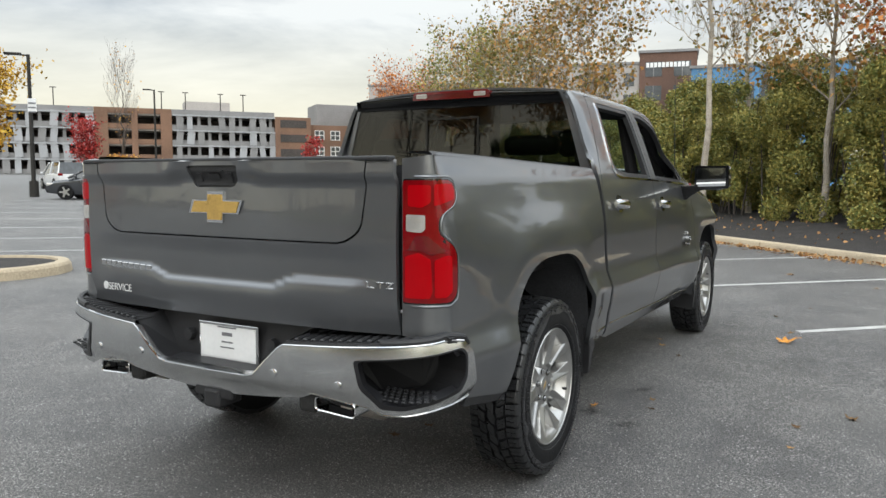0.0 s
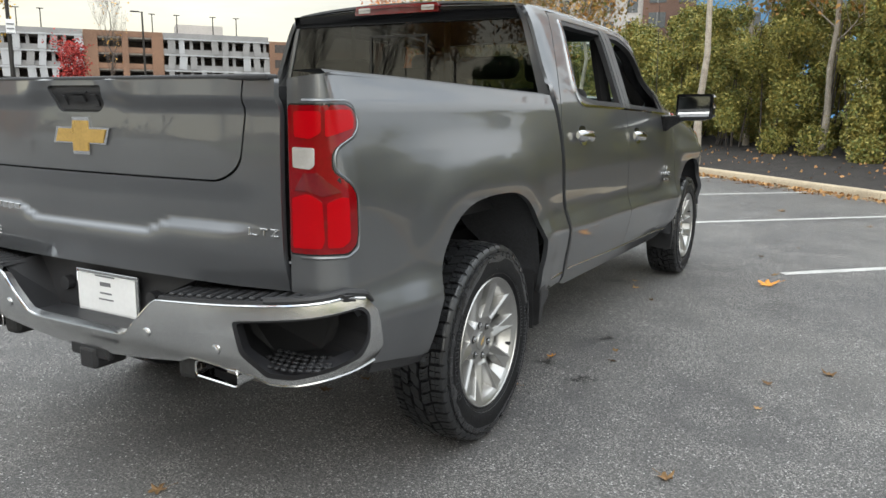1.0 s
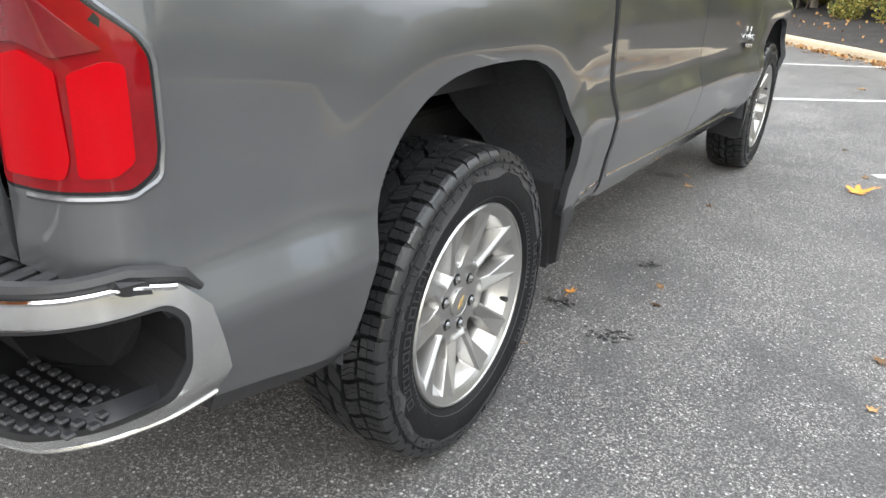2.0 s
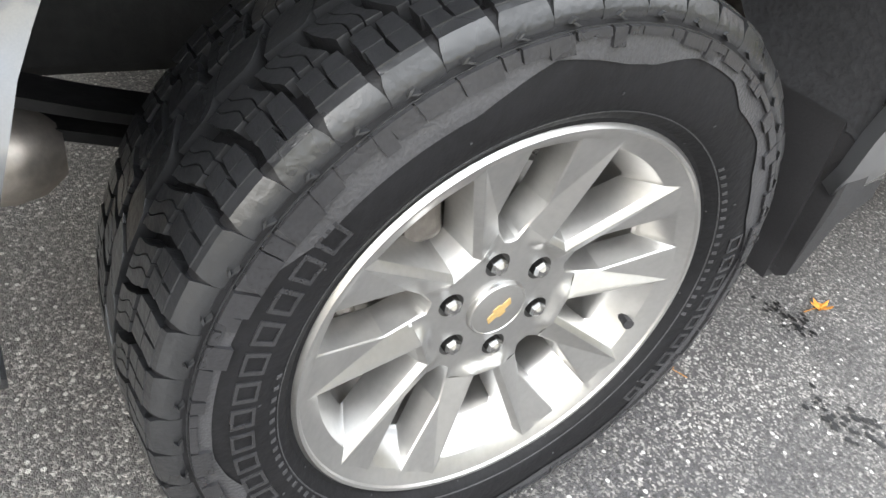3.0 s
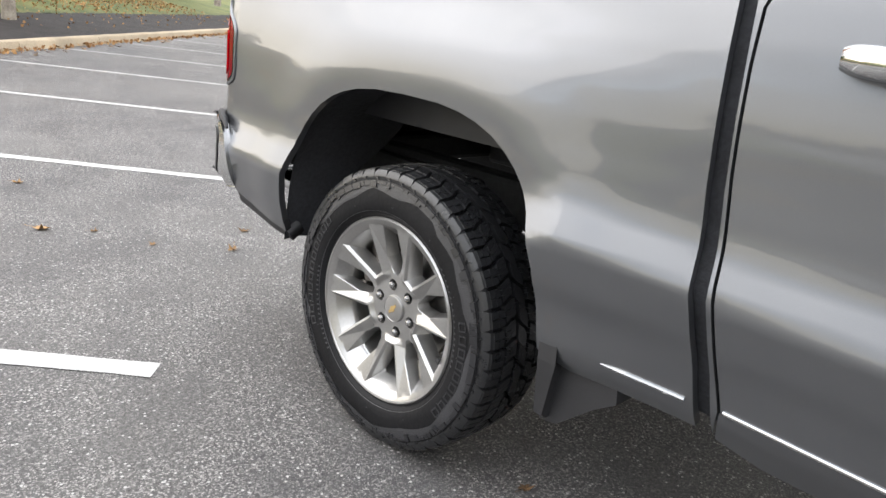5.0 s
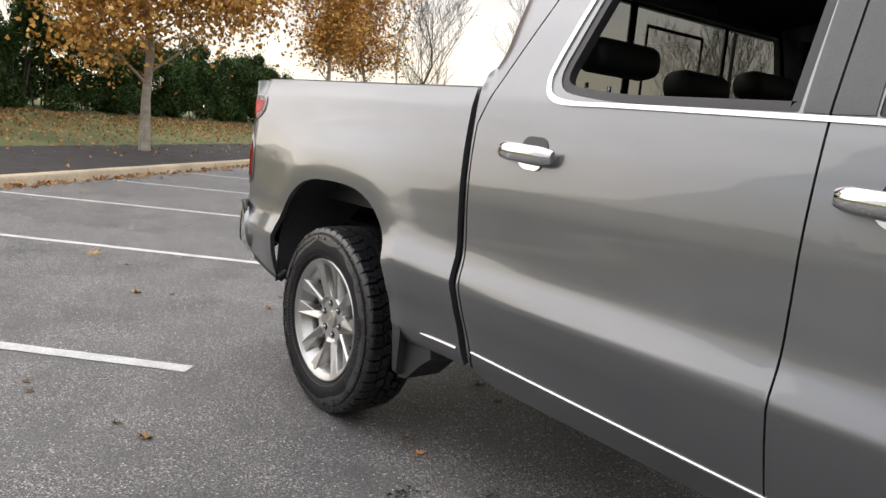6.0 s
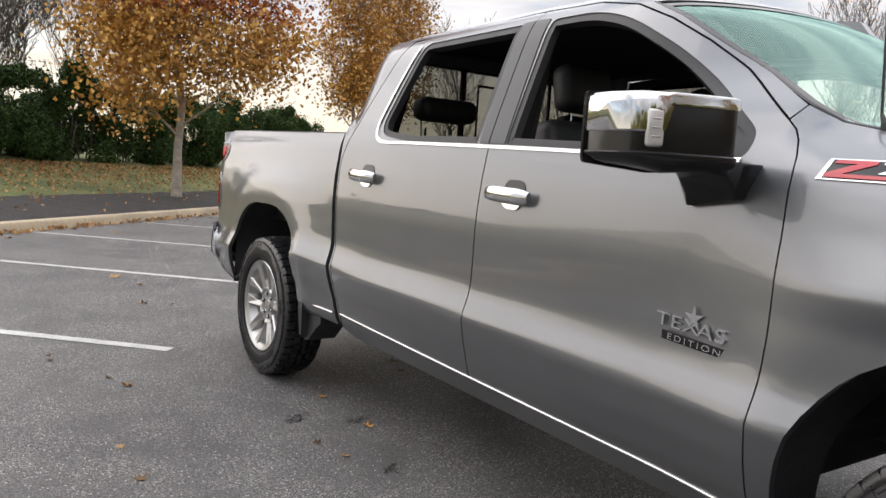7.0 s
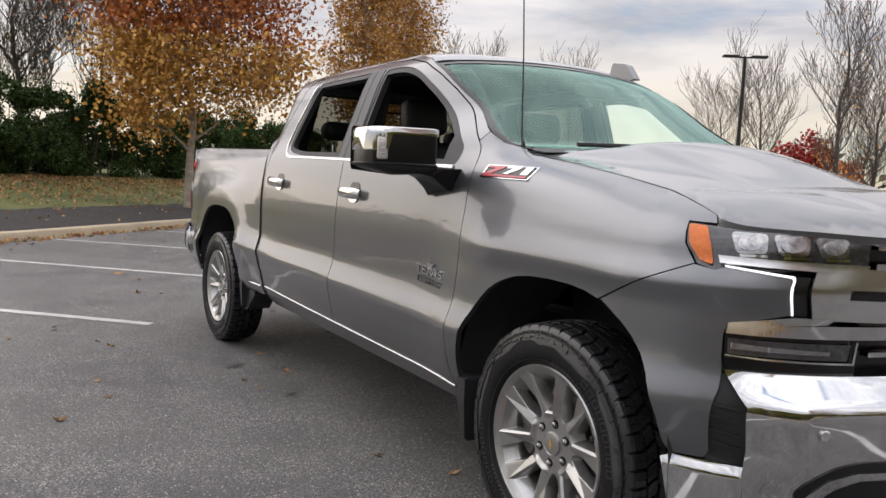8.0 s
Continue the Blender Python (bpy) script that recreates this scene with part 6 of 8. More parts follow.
# tailgate furniture
gate_pocket = panel("gate_handle", rear_face, POCKET, BLACK_PLASTIC, tailgate, 0.012, off=-0.010, depth=0.012, label="black tailgate handle with camera")
for x0, x1, z0, z1, lift in ((-0.052, 0.052, 1.366, 1.374, -0.004), (-0.030, 0.030, 1.338, 1.358, -0.003), (-0.092, -0.068, 1.330, 1.358, -0.005), (0.062, 0.092, 1.328, 1.360, -0.004), (-0.100, 0.100, 1.316, 1.322, -0.005)):
    panel("handle_key", rear_face, rounded([(x0, z0), (x1, z0), (x1, z1), (x0, z1)], 0.004, 3), BLACK_PLASTIC, gate_pocket, 0.012, off=lift, depth=0.006)


def cross_badge(w, h):
    t = w * 0.30
    return [(-w, -h * 0.42), (-w * 0.86, h * 0.46), (-t, h * 0.46), (-t * 0.92, h), (t * 1.02, h), (t * 1.05, h * 0.46), (w, h * 0.46), (w * 0.86, -h * 0.42), (t, -h * 0.42), (t * 0.92, -h), (-t * 1.02, -h), (-t * 1.05, -h * 0.42)]


REAR_M = Matrix(((1, 0, 0, 0), (0, 0, -1, 0), (0, 1, 0, 0), (0, 0, 0, 1)))
bm = bmesh.new()
add_prism(bm, cross_badge(0.142, 0.060), Matrix.Translation((0.008, -1.045, 1.232)) @ REAR_M, 0.012)
emblem = part("gate_emblem", bm, CHROME, tailgate, "gold cross emblem with chrome edge")
bm = bmesh.new()
add_prism(bm, cross_badge(0.127, 0.049), Matrix.Translation((0.008, -1.056, 1.232)) @ REAR_M, 0.004)
part("emblem_face", bm, GOLD, emblem)


def letter_bars(kind, w, h, t):
    """Strokes of plain block capitals as boxes (x, z, width, height, lean)."""
    rows = {"L": [(0, h / 2, t, h), (w / 2, t / 2, w, t)], "T": [(w / 2, h / 2, t, h), (w / 2, h - t / 2, w, t)],
            "Z": [(w / 2, h - t / 2, w, t), (w / 2, t / 2, w, t), (w / 2, h / 2, t * 1.1, h * 1.05, 45)]}
    return rows[kind]


# model name and grade as plain bright bars, service sticker in letters
for k in range(9):
    bm = bmesh.new()
    add_box(bm, (0.030, 0.006, 0.026), pose(-0.700 + 0.039 * k, rear_face(-0.700 + 0.039 * k, 0.976).y - 0.002, 0.976 - 0.0008 * k), 0.002, 1)
    part("name_bar", bm, CHROME, tailgate, "small chrome bar")
for k, kind in enumerate("LTZ"):
    bm = bmesh.new()
    for x, z, w, h, *turn in letter_bars(kind, 0.030, 0.024, 0.0055):
        xx = 0.700 + 0.036 * k + x
        add_box(bm, (w, 0.006, h), pose(xx, rear_face(xx, 0.975).y - 0.002, 0.963 + z, 0, turn[0] if turn else 0, 0), 0.001, 1)
    part("grade_letter", bm, CHROME, tailgate, "small chrome letter")


def text_part(words, size, m, mat, parent, name, depth=0.001, spacing=1.0, shear=0.0, scale_x=1.0):
    cu = bpy.data.curves.new(name, "FONT")
    cu.body, cu.size, cu.extrude, cu.space_character, cu.shear = words, size, depth, spacing, shear
    cu.align_x = "CENTER"
    tmp = bpy.data.objects.new(name, cu)
    scene.collection.objects.link(tmp)
    bpy.context.view_layer.update()
    me = bpy.data.meshes.new_from_object(tmp.evaluated_get(bpy.context.evaluated_depsgraph_get()))
    bpy.data.objects.remove(tmp)
    me.transform(m @ Matrix.Diagonal((scale_x, 1, 1, 1)))
    me.materials.clear()
    me.materials.append(mat)
    ob = new(name, me)
    ob.parent = parent
    return ob


yy = rear_face(-0.58, 0.87).y
text_part("SERVICE", 0.044, Matrix.Translation((-0.578, yy - 0.012, 0.862)) @ REAR_M, DECAL_WHITE, tailgate, "service_sticker", 0.0006, 0.95)
bm = bmesh.new()
add_prism(bm, [(0.016 * math.cos(a), 0.018 * math.sin(a)) for a in (2 * math.pi * k / 10 for k in range(10))], Matrix.Translation((-0.672, yy - 0.0085, 0.879)) @ REAR_M, 0.0012)
part("sticker_mark", bm, DECAL_WHITE, tailgate)

# door handles, on both sides
for sx in (1, -1):
    for name, y0, z0, dz in (("rear", 1.138, 1.203, -0.006), ("front", 2.180, 1.176, -0.006)):
        base = skin(y0, z0)
        bm = bmesh.new()
        pts = []
        for k in range(13):
            t = -1 + k / 6
            r = 0.0275 * (1 - 0.30 * abs(t) ** 6)
            pts.append((Vector((base.x + 0.042 - 0.022 * abs(t) ** 3, y0 + 0.116 * t, z0 + dz * t)), r))
        rings = []
        for p, r in pts:
            rings.append([bm.verts.new((sx * (p.x + 0.55 * r * math.cos(a)), p.y, p.z + r * math.sin(a))) for a in (2 * math.pi * q / 12 for q in range(12))])
        for a, b in zip(rings, rings[1:]):
            for q in range(12):
                bm.faces.new((a[q], a[(q + 1) % 12], b[(q + 1) % 12], b[q]))
        bm.faces.new(rings[0])
        bm.faces.new(rings[-1][::-1])
        owner = [o for o in pickup.children if o.name.startswith(name + "_door")][0 if sx == 1 else 1]
        h = part("door_handle", bm, CHROME, owner, "chrome pull handle", True)
        cup = rounded([(y0 - 0.050, z0 - 0.020), (y0 + 0.082, z0 - 0.020), (y0 + 0.066, z0 + 0.050), (y0 - 0.032, z0 + 0.052)], 0.03, 5)
        panel("handle_cup", skin, cup, TRIM_BLACK, h, 0.02, off=0.0025, depth=0.004, mirror=sx < 0)
        lowcup = rounded([(y0 - 0.055, z0 - 0.012), (y0 + 0.070, z0 - 0.016), (y0 + 0.050, z0 - 0.050), (y0 - 0.020, z0 - 0.048)], 0.022, 5)
        panel("cup_liner", skin, lowcup, CHROME, h, 0.015, off=0.006, depth=0.006, mirror=sx < 0)

# chrome line below the windows, rising round the rear quarter
for flip in (False, True):
    way = smooth_path([(1.248, 1.797), (1.190, 1.620), (1.148, 1.465), (1.150, 1.408), (1.182, 1.371), (1.26, 1.356), (1.45, 1.3525), (2.0, 1.3400), (2.6, 1.3240), (2.98, 1.3115), (3.030, 1.3110)], 8)
    left_l, right_l = [], []
    for k, p in enumerate(way):
        d = (way[min(k + 1, len(way) - 1)] - way[max(k - 1, 0)]).normalized()
        half = 0.0060 + 0.0026 * smoothstep(0.16, 0.02, abs(p.x - 1.16))
        left_l.append((p.x - d.y * half, p.y + d.x * half))
        right_l.append((p.x + d.y * half, p.y - d.x * half))
    chrome_line = panel("window_trim", skin, left_l + right_l[::-1], CHROME, pickup, 0.025, off=0.006, depth=0.010, mirror=flip, label="chrome window trim")
    pillar = [(1.945, 1.352), (1.935, 1.81), (2.000, 1.812), (2.002, 1.350)]
    panel("pillar_cover", skin, pillar, PILLAR, chrome_line, 0.03, off=0.004, depth=0.006, mirror=flip)
    pillar = [(2.008, 1.350), (2.006, 1.812), (2.085, 1.808), (2.095, 1.350)]
    panel("pillar_cover", skin, pillar, PILLAR, chrome_line, 0.03, off=0.004, depth=0.006, mirror=flip)

# door mirrors: a black housing with a chrome upper cap, a marker lens and a foot on the door
MIRROR_PLAN = rounded([(1.035, 2.955), (1.048, 3.100), (1.085, 3.092), (1.243, 3.034), (1.288, 2.992), (1.302, 2.905), (1.292, 2.852)], [0.012, 0.012, 0.02, 0.05, 0.04, 0.04, 0.012], 4)
MIRROR_MID = Vector((sum(p[0] for p in MIRROR_PLAN), sum(p[1] for p in MIRROR_PLAN))) / len(MIRROR_PLAN)


def mirror_ring(inset):
    """The housing's plan, drawn in by a distance."""
    return [Vector(p) + (MIRROR_MID - Vector(p)).normalized() * inset for p in MIRROR_PLAN]


def mirror_low(x):
    return float(np.interp(x, (1.04, 1.12, 1.20, 1.305), (1.275, 1.272, 1.265, 1.296)))


def loft(bm, loops, first=True, last=True):
    loops = [[bm.verts.new(p) for p in l] for l in loops]
    n = len(loops[0])
    for a, b in zip(loops, loops[1:]):
        for k in range(n):
            bm.faces.new((a[k], a[(k + 1) % n], b[(k + 1) % n], b[k]))
    if first:
        bm.faces.new(loops[0][::-1])
    if last:
        bm.faces.new(loops[-1])
    bmesh.ops.recalc_face_normals(bm, faces=bm.faces)


for sx in (1, -1):
    bm = bmesh.new()
    loops = []
    for inset, up in ((0.045, 0.0), (0.018, 0.05), (-0.002, 0.35), (-0.006, 0.70), (-0.005, 0.92), (0.001, 1.0)):
        loops.append([(sx * p.x, p.y, mirror_low(p.x) + up * (1.312 - mirror_low(p.x))) for p in mirror_ring(inset)])
    for inset, z in ((0.001, 1.33), (0.001, 1.418), (0.004, 1.434), (0.018, 1.442)):
        loops.append([(sx * p.x, p.y, z) for p in mirror_ring(inset)])
    loft(bm, loops)
    mirror_body = part("door_mirror", bm, TRIM_BLACK, pickup, "black door mirror with chrome cap", True)
    bm = bmesh.new()
    loops = []
    for inset, up in ((-0.001, 0.0), (-0.0045, 0.04), (-0.0045, 0.72), (-0.002, 0.88), (0.008, 0.97), (0.024, 1.0)):
        ring = []
        for p, q in zip(mirror_ring(inset), MIRROR_PLAN):
            low = 1.356 if q[0] > 1.222 else 1.417
            ring.append((sx * p.x, p.y, low + (1.4485 - low) * up))
        loops.append(ring)
    loft(bm, loops, False)
    part("mirror_cap", bm, CHROME, mirror_body, "chrome mirror cap", True)
    bm = bmesh.new()
    a, b = Vector((1.292, 2.846, 0)), Vector((1.032, 2.951, 0))
    turn = b - a
    back = Vector((turn.y, -turn.x, 0)).normalized()
    back *= -math.copysign(1, back.y)
    hood = rounded([(-0.01, 1.282), (0.60, 1.266), (1.01, 1.274), (1.01, 1.452), (-0.01, 1.452)], [0.03, 0.02, 0.02, 0.025, 0.03])
    loft(bm, [[(sx * q.x, q.y, z) for q, z in ((a + turn * u + back * d, z) for u, z in hood)] for d in (-0.006, 0.008)])
    part("mirror_bezel", bm, TRIM_BLACK, mirror_body)
    bm = bmesh.new()
    pane = rounded([(0.06, 1.300), (0.94, 1.292), (0.94, 1.434), (0.06, 1.434)], 0.02)
    bm.faces.new([bm.verts.new((sx * q.x, q.y, z)) for q, z in ((a + turn * u + back * 0.010, z) for u, z in pane)])
    part("mirror_glass", bm, material("mirror_glass", (0.85, 0.86, 0.87), 0.02, 1.0, 0.02), mirror_body, "mirror glass")
    bm = bmesh.new()
    add_box(bm, (0.042, 0.022, 0.088), pose(sx * 1.2465, 3.0215, 1.3655, 0, 0, sx * -30), 0.009, 3)
    lens = part("side_marker", bm, CLEAR_LENS, mirror_body, "clear side marker lens", True)
    for z in (1.345, 1.365, 1.385):
        bm = bmesh.new()
        add_box(bm, (0.020, 0.003, 0.004), pose(sx * 1.2515, 3.0305, z, 0, 0, sx * -30), 0.001)
        part("lens_bar", bm, SATIN, lens)
    bm = bmesh.new()
    arm = [[(1.15, 3.000, 1.280), (1.15, 3.060, 1.282), (1.15, 3.060, 1.305), (1.15, 3.000, 1.305)],
           [(1.06, 2.950, 1.258), (1.06, 3.088, 1.266), (1.06, 3.088, 1.305), (1.06, 2.930, 1.305)],
           [(1.00, 2.930, 1.215), (1.00, 3.072, 1.230), (1.00, 3.090, 1.303), (1.00, 2.885, 1.300)],
           [(0.975, 2.915, 1.190), (0.975, 3.068, 1.214), (0.975, 3.095, 1.302), (0.965, 2.880, 1.299)],
           [(0.930, 2.907, 1.190), (0.930, 3.068, 1.214), (0.900, 3.095, 1.302), (0.900, 2.880, 1.299)]]
    loft(bm, [[(sx * x, y, z) for x, y, z in l] for l in arm])
    bmesh.ops.bevel(bm, geom=[e for e in bm.edges if e.calc_face_angle(0) > 0.7], offset=0.006, segments=2, profile=0.5, affect="EDGES")
    part("mirror_arm", bm, TRIM_BLACK, mirror_body)
    panel("mirror_sail", skin, [(2.925, 1.345), (3.035, 1.330), (3.030, 1.380), (2.945, 1.455), (2.925, 1.470)], BLACK_PLASTIC, mirror_body, 0.03, off=-0.012, depth=0.006, mirror=sx < 0)


def on_skin(name, pts, mat, parent, off=0.004, depth=0.004, flip=False, step=0.03, label=""):
    return panel(name, skin, pts, mat, parent, step, off=off, depth=depth, mirror=flip, label=label)


# wing badge: a red and silver device on each side
def badge_at(u, v):
    lo, hi = Vector((3.2320, 1.2725)).lerp(Vector((3.5020, 1.2650)), u), Vector((3.2500, 1.3200)).lerp(Vector((3.5160, 1.3120)), u)
    return tuple(lo.lerp(hi, v))


BADGE_STROKES = (
    (DECAL_RED, ((0.07, 0.90), (0.40, 0.90), (0.40, 0.74), (0.19, 0.27), (0.94, 0.22), (0.94, 0.10), (0.07, 0.10), (0.045, 0.27), (0.26, 0.74), (0.07, 0.74))),
    (SATIN, ((0.45, 0.90), (0.72, 0.90), (0.72, 0.76), (0.56, 0.34), (0.46, 0.34), (0.60, 0.76), (0.45, 0.76))),
    (SATIN, ((0.80, 0.90), (0.93, 0.90), (0.93, 0.32), (0.80, 0.32))),
)
for flip in (False, True):
    back = on_skin("wing_badge", [badge_at(*q) for q in ((0, 0), (1, 0), (1, 1), (0, 1))], CHROME, pickup, 0.004, 0.004, flip, label="red and silver slanted wing badge")
    on_skin("badge_ground", [badge_at(*q) for q in ((0.05, 0.07), (0.97, 0.07), (0.95, 0.93), (0.04, 0.93))], TRIM_BLACK, back, 0.0052, 0.001, flip, 0.02)
    for mat, stroke in BADGE_STROKES:
        on_skin("badge_stroke", [badge_at(*q) for q in stroke], mat, back, 0.0072, 0.003, flip, 0.02)

# door badge in letters with a star
door_m = lambda y, z, off: Matrix.Translation((skin(y, z).x + off, y, z)) @ Matrix(((0, 0, 1, 0), (1, 0, 0, 0), (0, 1, 0, 0), (0, 0, 0, 1)))
right_door = [o for o in pickup.children if o.name.startswith("front_door")][0]
for words, size, y, z, sc in (("TEX", 0.050, 2.925, 0.867, 1.5), ("AS", 0.050, 3.035, 0.861, 1.5)):
    text_part(words, size, door_m(y, z, 0.006) @ Matrix.Rotation(radians(-4), 4, "Z"), CHROME, right_door, "badge_letters", 0.003, 1.05, 0.0, sc)
bm = bmesh.new()
add_prism(bm, [(-0.102, -0.007), (0.102, -0.021), (0.102, 0.003), (-0.102, 0.017)], door_m(2.985, 0.842, 0.004), 0.004)
bar = part("badge_bar", bm, TRIM_BLACK, right_door)
text_part("EDITION", 0.023, door_m(2.985, 0.832, 0.009) @ Matrix.Rotation(radians(-4), 4, "Z"), CHROME, right_door, "badge_letters", 0.001, 1.35, 0.0, 1.45)
bm = bmesh.new()
star = [(0.030 * (1 if k % 2 == 0 else 0.34) * math.sin(math.pi * k / 5), 0.036 * (1 if k % 2 == 0 else 0.34) * math.cos(math.pi * k / 5)) for k in range(10)]
add_prism(bm, star, door_m(2.978, 0.905, 0.006), 0.004)
part("badge_star", bm, CHROME, right_door)

# ---------------------------------------------------------------- front end
GLOW = lamp_glow("daylight_strip", (0.95, 0.97, 1.0), 0.45)
SMOKE = material("smoked_lamp_housing", (0.045, 0.045, 0.048), 0.12, 0.3, 0.3, 14, 70, coat=1.0)
PROJECTOR = material("projector_lens", (0.34, 0.34, 0.35), 0.06, 0.9, 0.25, 22, 90, coat=1.0)
LAMP_BULB = material("lamp_bulb_glass", (0.42, 0.42, 0.44), 0.05, 0.6, 0.35, 40, 140, coat=1.0)
for flip in (False, True):
    hl = [(4.200, 1.172), (4.265, 1.168), (4.354, 1.160), (4.52, 1.157), (4.690, 1.150), (4.700, 1.077), (4.635, 1.078), (4.50, 1.062), (4.314, 1.053), (4.262, 1.066), (4.221, 1.115)]
    head = on_skin("headlight", hl, SMOKE, pickup, -0.004, 0.03, flip, 0.02, label="clear headlight with amber corner and projectors")
    on_skin("amber_corner", rounded([(4.206, 1.166), (4.258, 1.163), (4.285, 1.120), (4.305, 1.064), (4.268, 1.073), (4.230, 1.115)], 0.008, 3), AMBER, head, 0.004, 0.006, flip, 0.02, "amber corner lens")
    for k in range(3):
        x0 = 4.335 + 0.103 * k
        box = [(x0 - 0.012, 1.154 - 0.002 * k), (x0 + 0.080, 1.152 - 0.002 * k), (x0 + 0.092, 1.102), (x0 + 0.020, 1.098)]
        lens = on_skin("projector", rounded(box, 0.014, 4), PROJECTOR, head, 0.003, 0.012, flip, 0.02, "clear projector lens")
        on_skin("projector_bulb", [(x0 + 0.046 + 0.030 * math.cos(q), 1.127 + 0.020 * math.sin(q)) for q in (2 * math.pi * i / 16 for i in range(16))], LAMP_BULB, lens, 0.009, 0.006, flip, 0.02)
        on_skin("projector_rim", [(x0 + 0.026, 1.097), (x0 + 0.094, 1.099), (x0 + 0.092, 1.092), (x0 + 0.030, 1.090)], CHROME, head, 0.008, 0.008, flip, 0.02)
    on_skin("chrome_brow", [(4.312, 1.090), (4.50, 1.087), (4.69, 1.084), (4.69, 1.060), (4.50, 1.064), (4.322, 1.068)], SATIN, head, 0.012, 0.016, flip, 0.02)
    on_skin("running_light", [(4.334, 1.0655), (4.506, 1.0490), (4.5120, 1.040), (4.5135, 0.950), (4.5100, 0.950), (4.5080, 1.038), (4.5035, 1.0440), (4.336, 1.0625)], GLOW, head, 0.006, 0.008, flip, 0.02, "lit white running light strip")
    on_skin("lower_chrome", [(4.362, 0.921), (4.515, 0.946), (4.620, 0.944), (4.600, 0.930), (4.362, 0.912)], CHROME, head, 0.008, 0.012, flip, 0.02)
    on_skin("lamp_slot", [(4.514, 1.052), (4.552, 1.050), (4.556, 0.946), (4.518, 0.946)], TRIM_BLACK, head, -0.010, 0.01, flip, 0.02)
    # painted bumper shoulder, from the arch to the lamps
    low_arch = [p for p in FRONT_ARCH if p[0] > 3.97 and 0.55 < p[1] < 0.915]
    fascia = [(3.972, 0.927), (4.10, 0.993), (4.257, 1.062), (4.314, 1.052), (4.334, 1.0600), (4.500, 1.0425), (4.5055, 1.034), (4.5075, 0.950), (4.362, 0.917), (4.352, 0.888), (4.352, 0.832), (4.358, 0.798), (4.362, 0.746), (4.350, 0.66), (4.345, 0.575), (4.330, 0.553), (4.240, 0.548)] + low_arch[::-1]
    on_skin("front_fascia", fascia, PAINT, pickup, 0.0, 0.03, flip, 0.02)
    fog = [(4.356, 0.890), (4.700, 0.888), (4.705, 0.790), (4.360, 0.793)]
    pod = on_skin("fog_light_pod", fog, TRIM_BLACK, pickup, -0.012, 0.02, flip, label="black fog light pod with clear strip")
    on_skin("fog_lens", [(4.364, 0.880), (4.680, 0.877), (4.672, 0.835), (4.366, 0.838)], SMOKE, pod, -0.004, 0.006, flip)
    on_skin("fog_strip", [(4.372, 0.868), (4.62, 0.858), (4.62, 0.848), (4.372, 0.852)], PROJECTOR, pod, -0.0015, 0.003, flip)
    on_skin("fog_trim", [(4.360, 0.831), (4.690, 0.824), (4.696, 0.884), (4.690, 0.884), (4.684, 0.829), (4.360, 0.836)], CHROME, pod, 0.001, 0.004, flip, 0.02)
    on_skin("lamp_bridge", [(4.362, 0.914), (4.60, 0.926), (4.78, 0.925), (4.78, 0.891), (4.358, 0.892)], CHROME, pickup, 0.004, 0.02, flip, 0.02, "chrome bar below the headlight")
    wing_g = on_skin("grille_wing", [(4.555, 1.068), (4.70, 1.074), (4.80, 1.070), (4.80, 0.935), (4.62, 0.940), (4.560, 0.944)], SATIN, pickup, 0.006, 0.02, flip, 0.02, "chrome grille wing")
    on_skin("grille_slot", [(4.662, 1.020), (4.80, 1.018), (4.80, 0.992), (4.662, 0.996)], TRIM_BLACK, wing_g, 0.0085, 0.004, flip)
    # vent at the bumper's corner
    vent = on_skin("air_curtain", [(4.340, 0.785), (4.38, 0.785), (4.470, 0.712), (4.460, 0.53), (4.33, 0.535), (4.335, 0.66)], BLACK_PLASTIC, pickup, -0.012, 0.03, flip, 0.02, "black ribbed air vent")
    for k in range(4):
        zz = 0.585 + 0.036 * k
        on_skin("vent_slat", [(4.352, zz + 0.012), (4.424, zz), (4.424, zz + 0.006), (4.352, zz + 0.018)], BLACK_PLASTIC, vent, -0.004, 0.008, flip, 0.02)
    def tip_surface(s, z):
        """Chrome bumper end below the vent, its top edge bevelled to face up."""
        p = skin(s, max(z, 0.52))
        k = min(1.0, max(0.0, (0.547 - z) / 0.032))
        return Vector((p.x + 0.002 + 0.020 * k, p.y + 0.012 * k, z))

    panel("bumper_end", tip_surface, [(4.214, 0.532), (4.25, 0.545), (4.34, 0.547), (4.43, 0.543), (4.445, 0.50), (4.445, 0.42), (4.24, 0.42)], CHROME, pickup, 0.014, depth=0.03, mirror=flip, label="chrome bumper end")


def front_bumper(s, z):
    """Chrome front bumper, pushed forward of the fascia with a bevelled top."""
    a = abs(s)
    base = skin(a, max(z, 0.60))
    ramp = min(1.0, max(0.0, (0.797 - z) / 0.062))
    grow = min(1.0, max(0.0, (a - 4.375) / 0.16))
    nose = 0.085 * ramp * grow + 0.004
    nose -= 0.03 * smoothstep(0.60, 0.44, z) * grow
    nx = smoothstep(4.80, 4.36, a)
    return Vector((math.copysign(base.x + nose * 0.55 * nx, s), base.y + nose * (1 - 0.3 * nx), z))


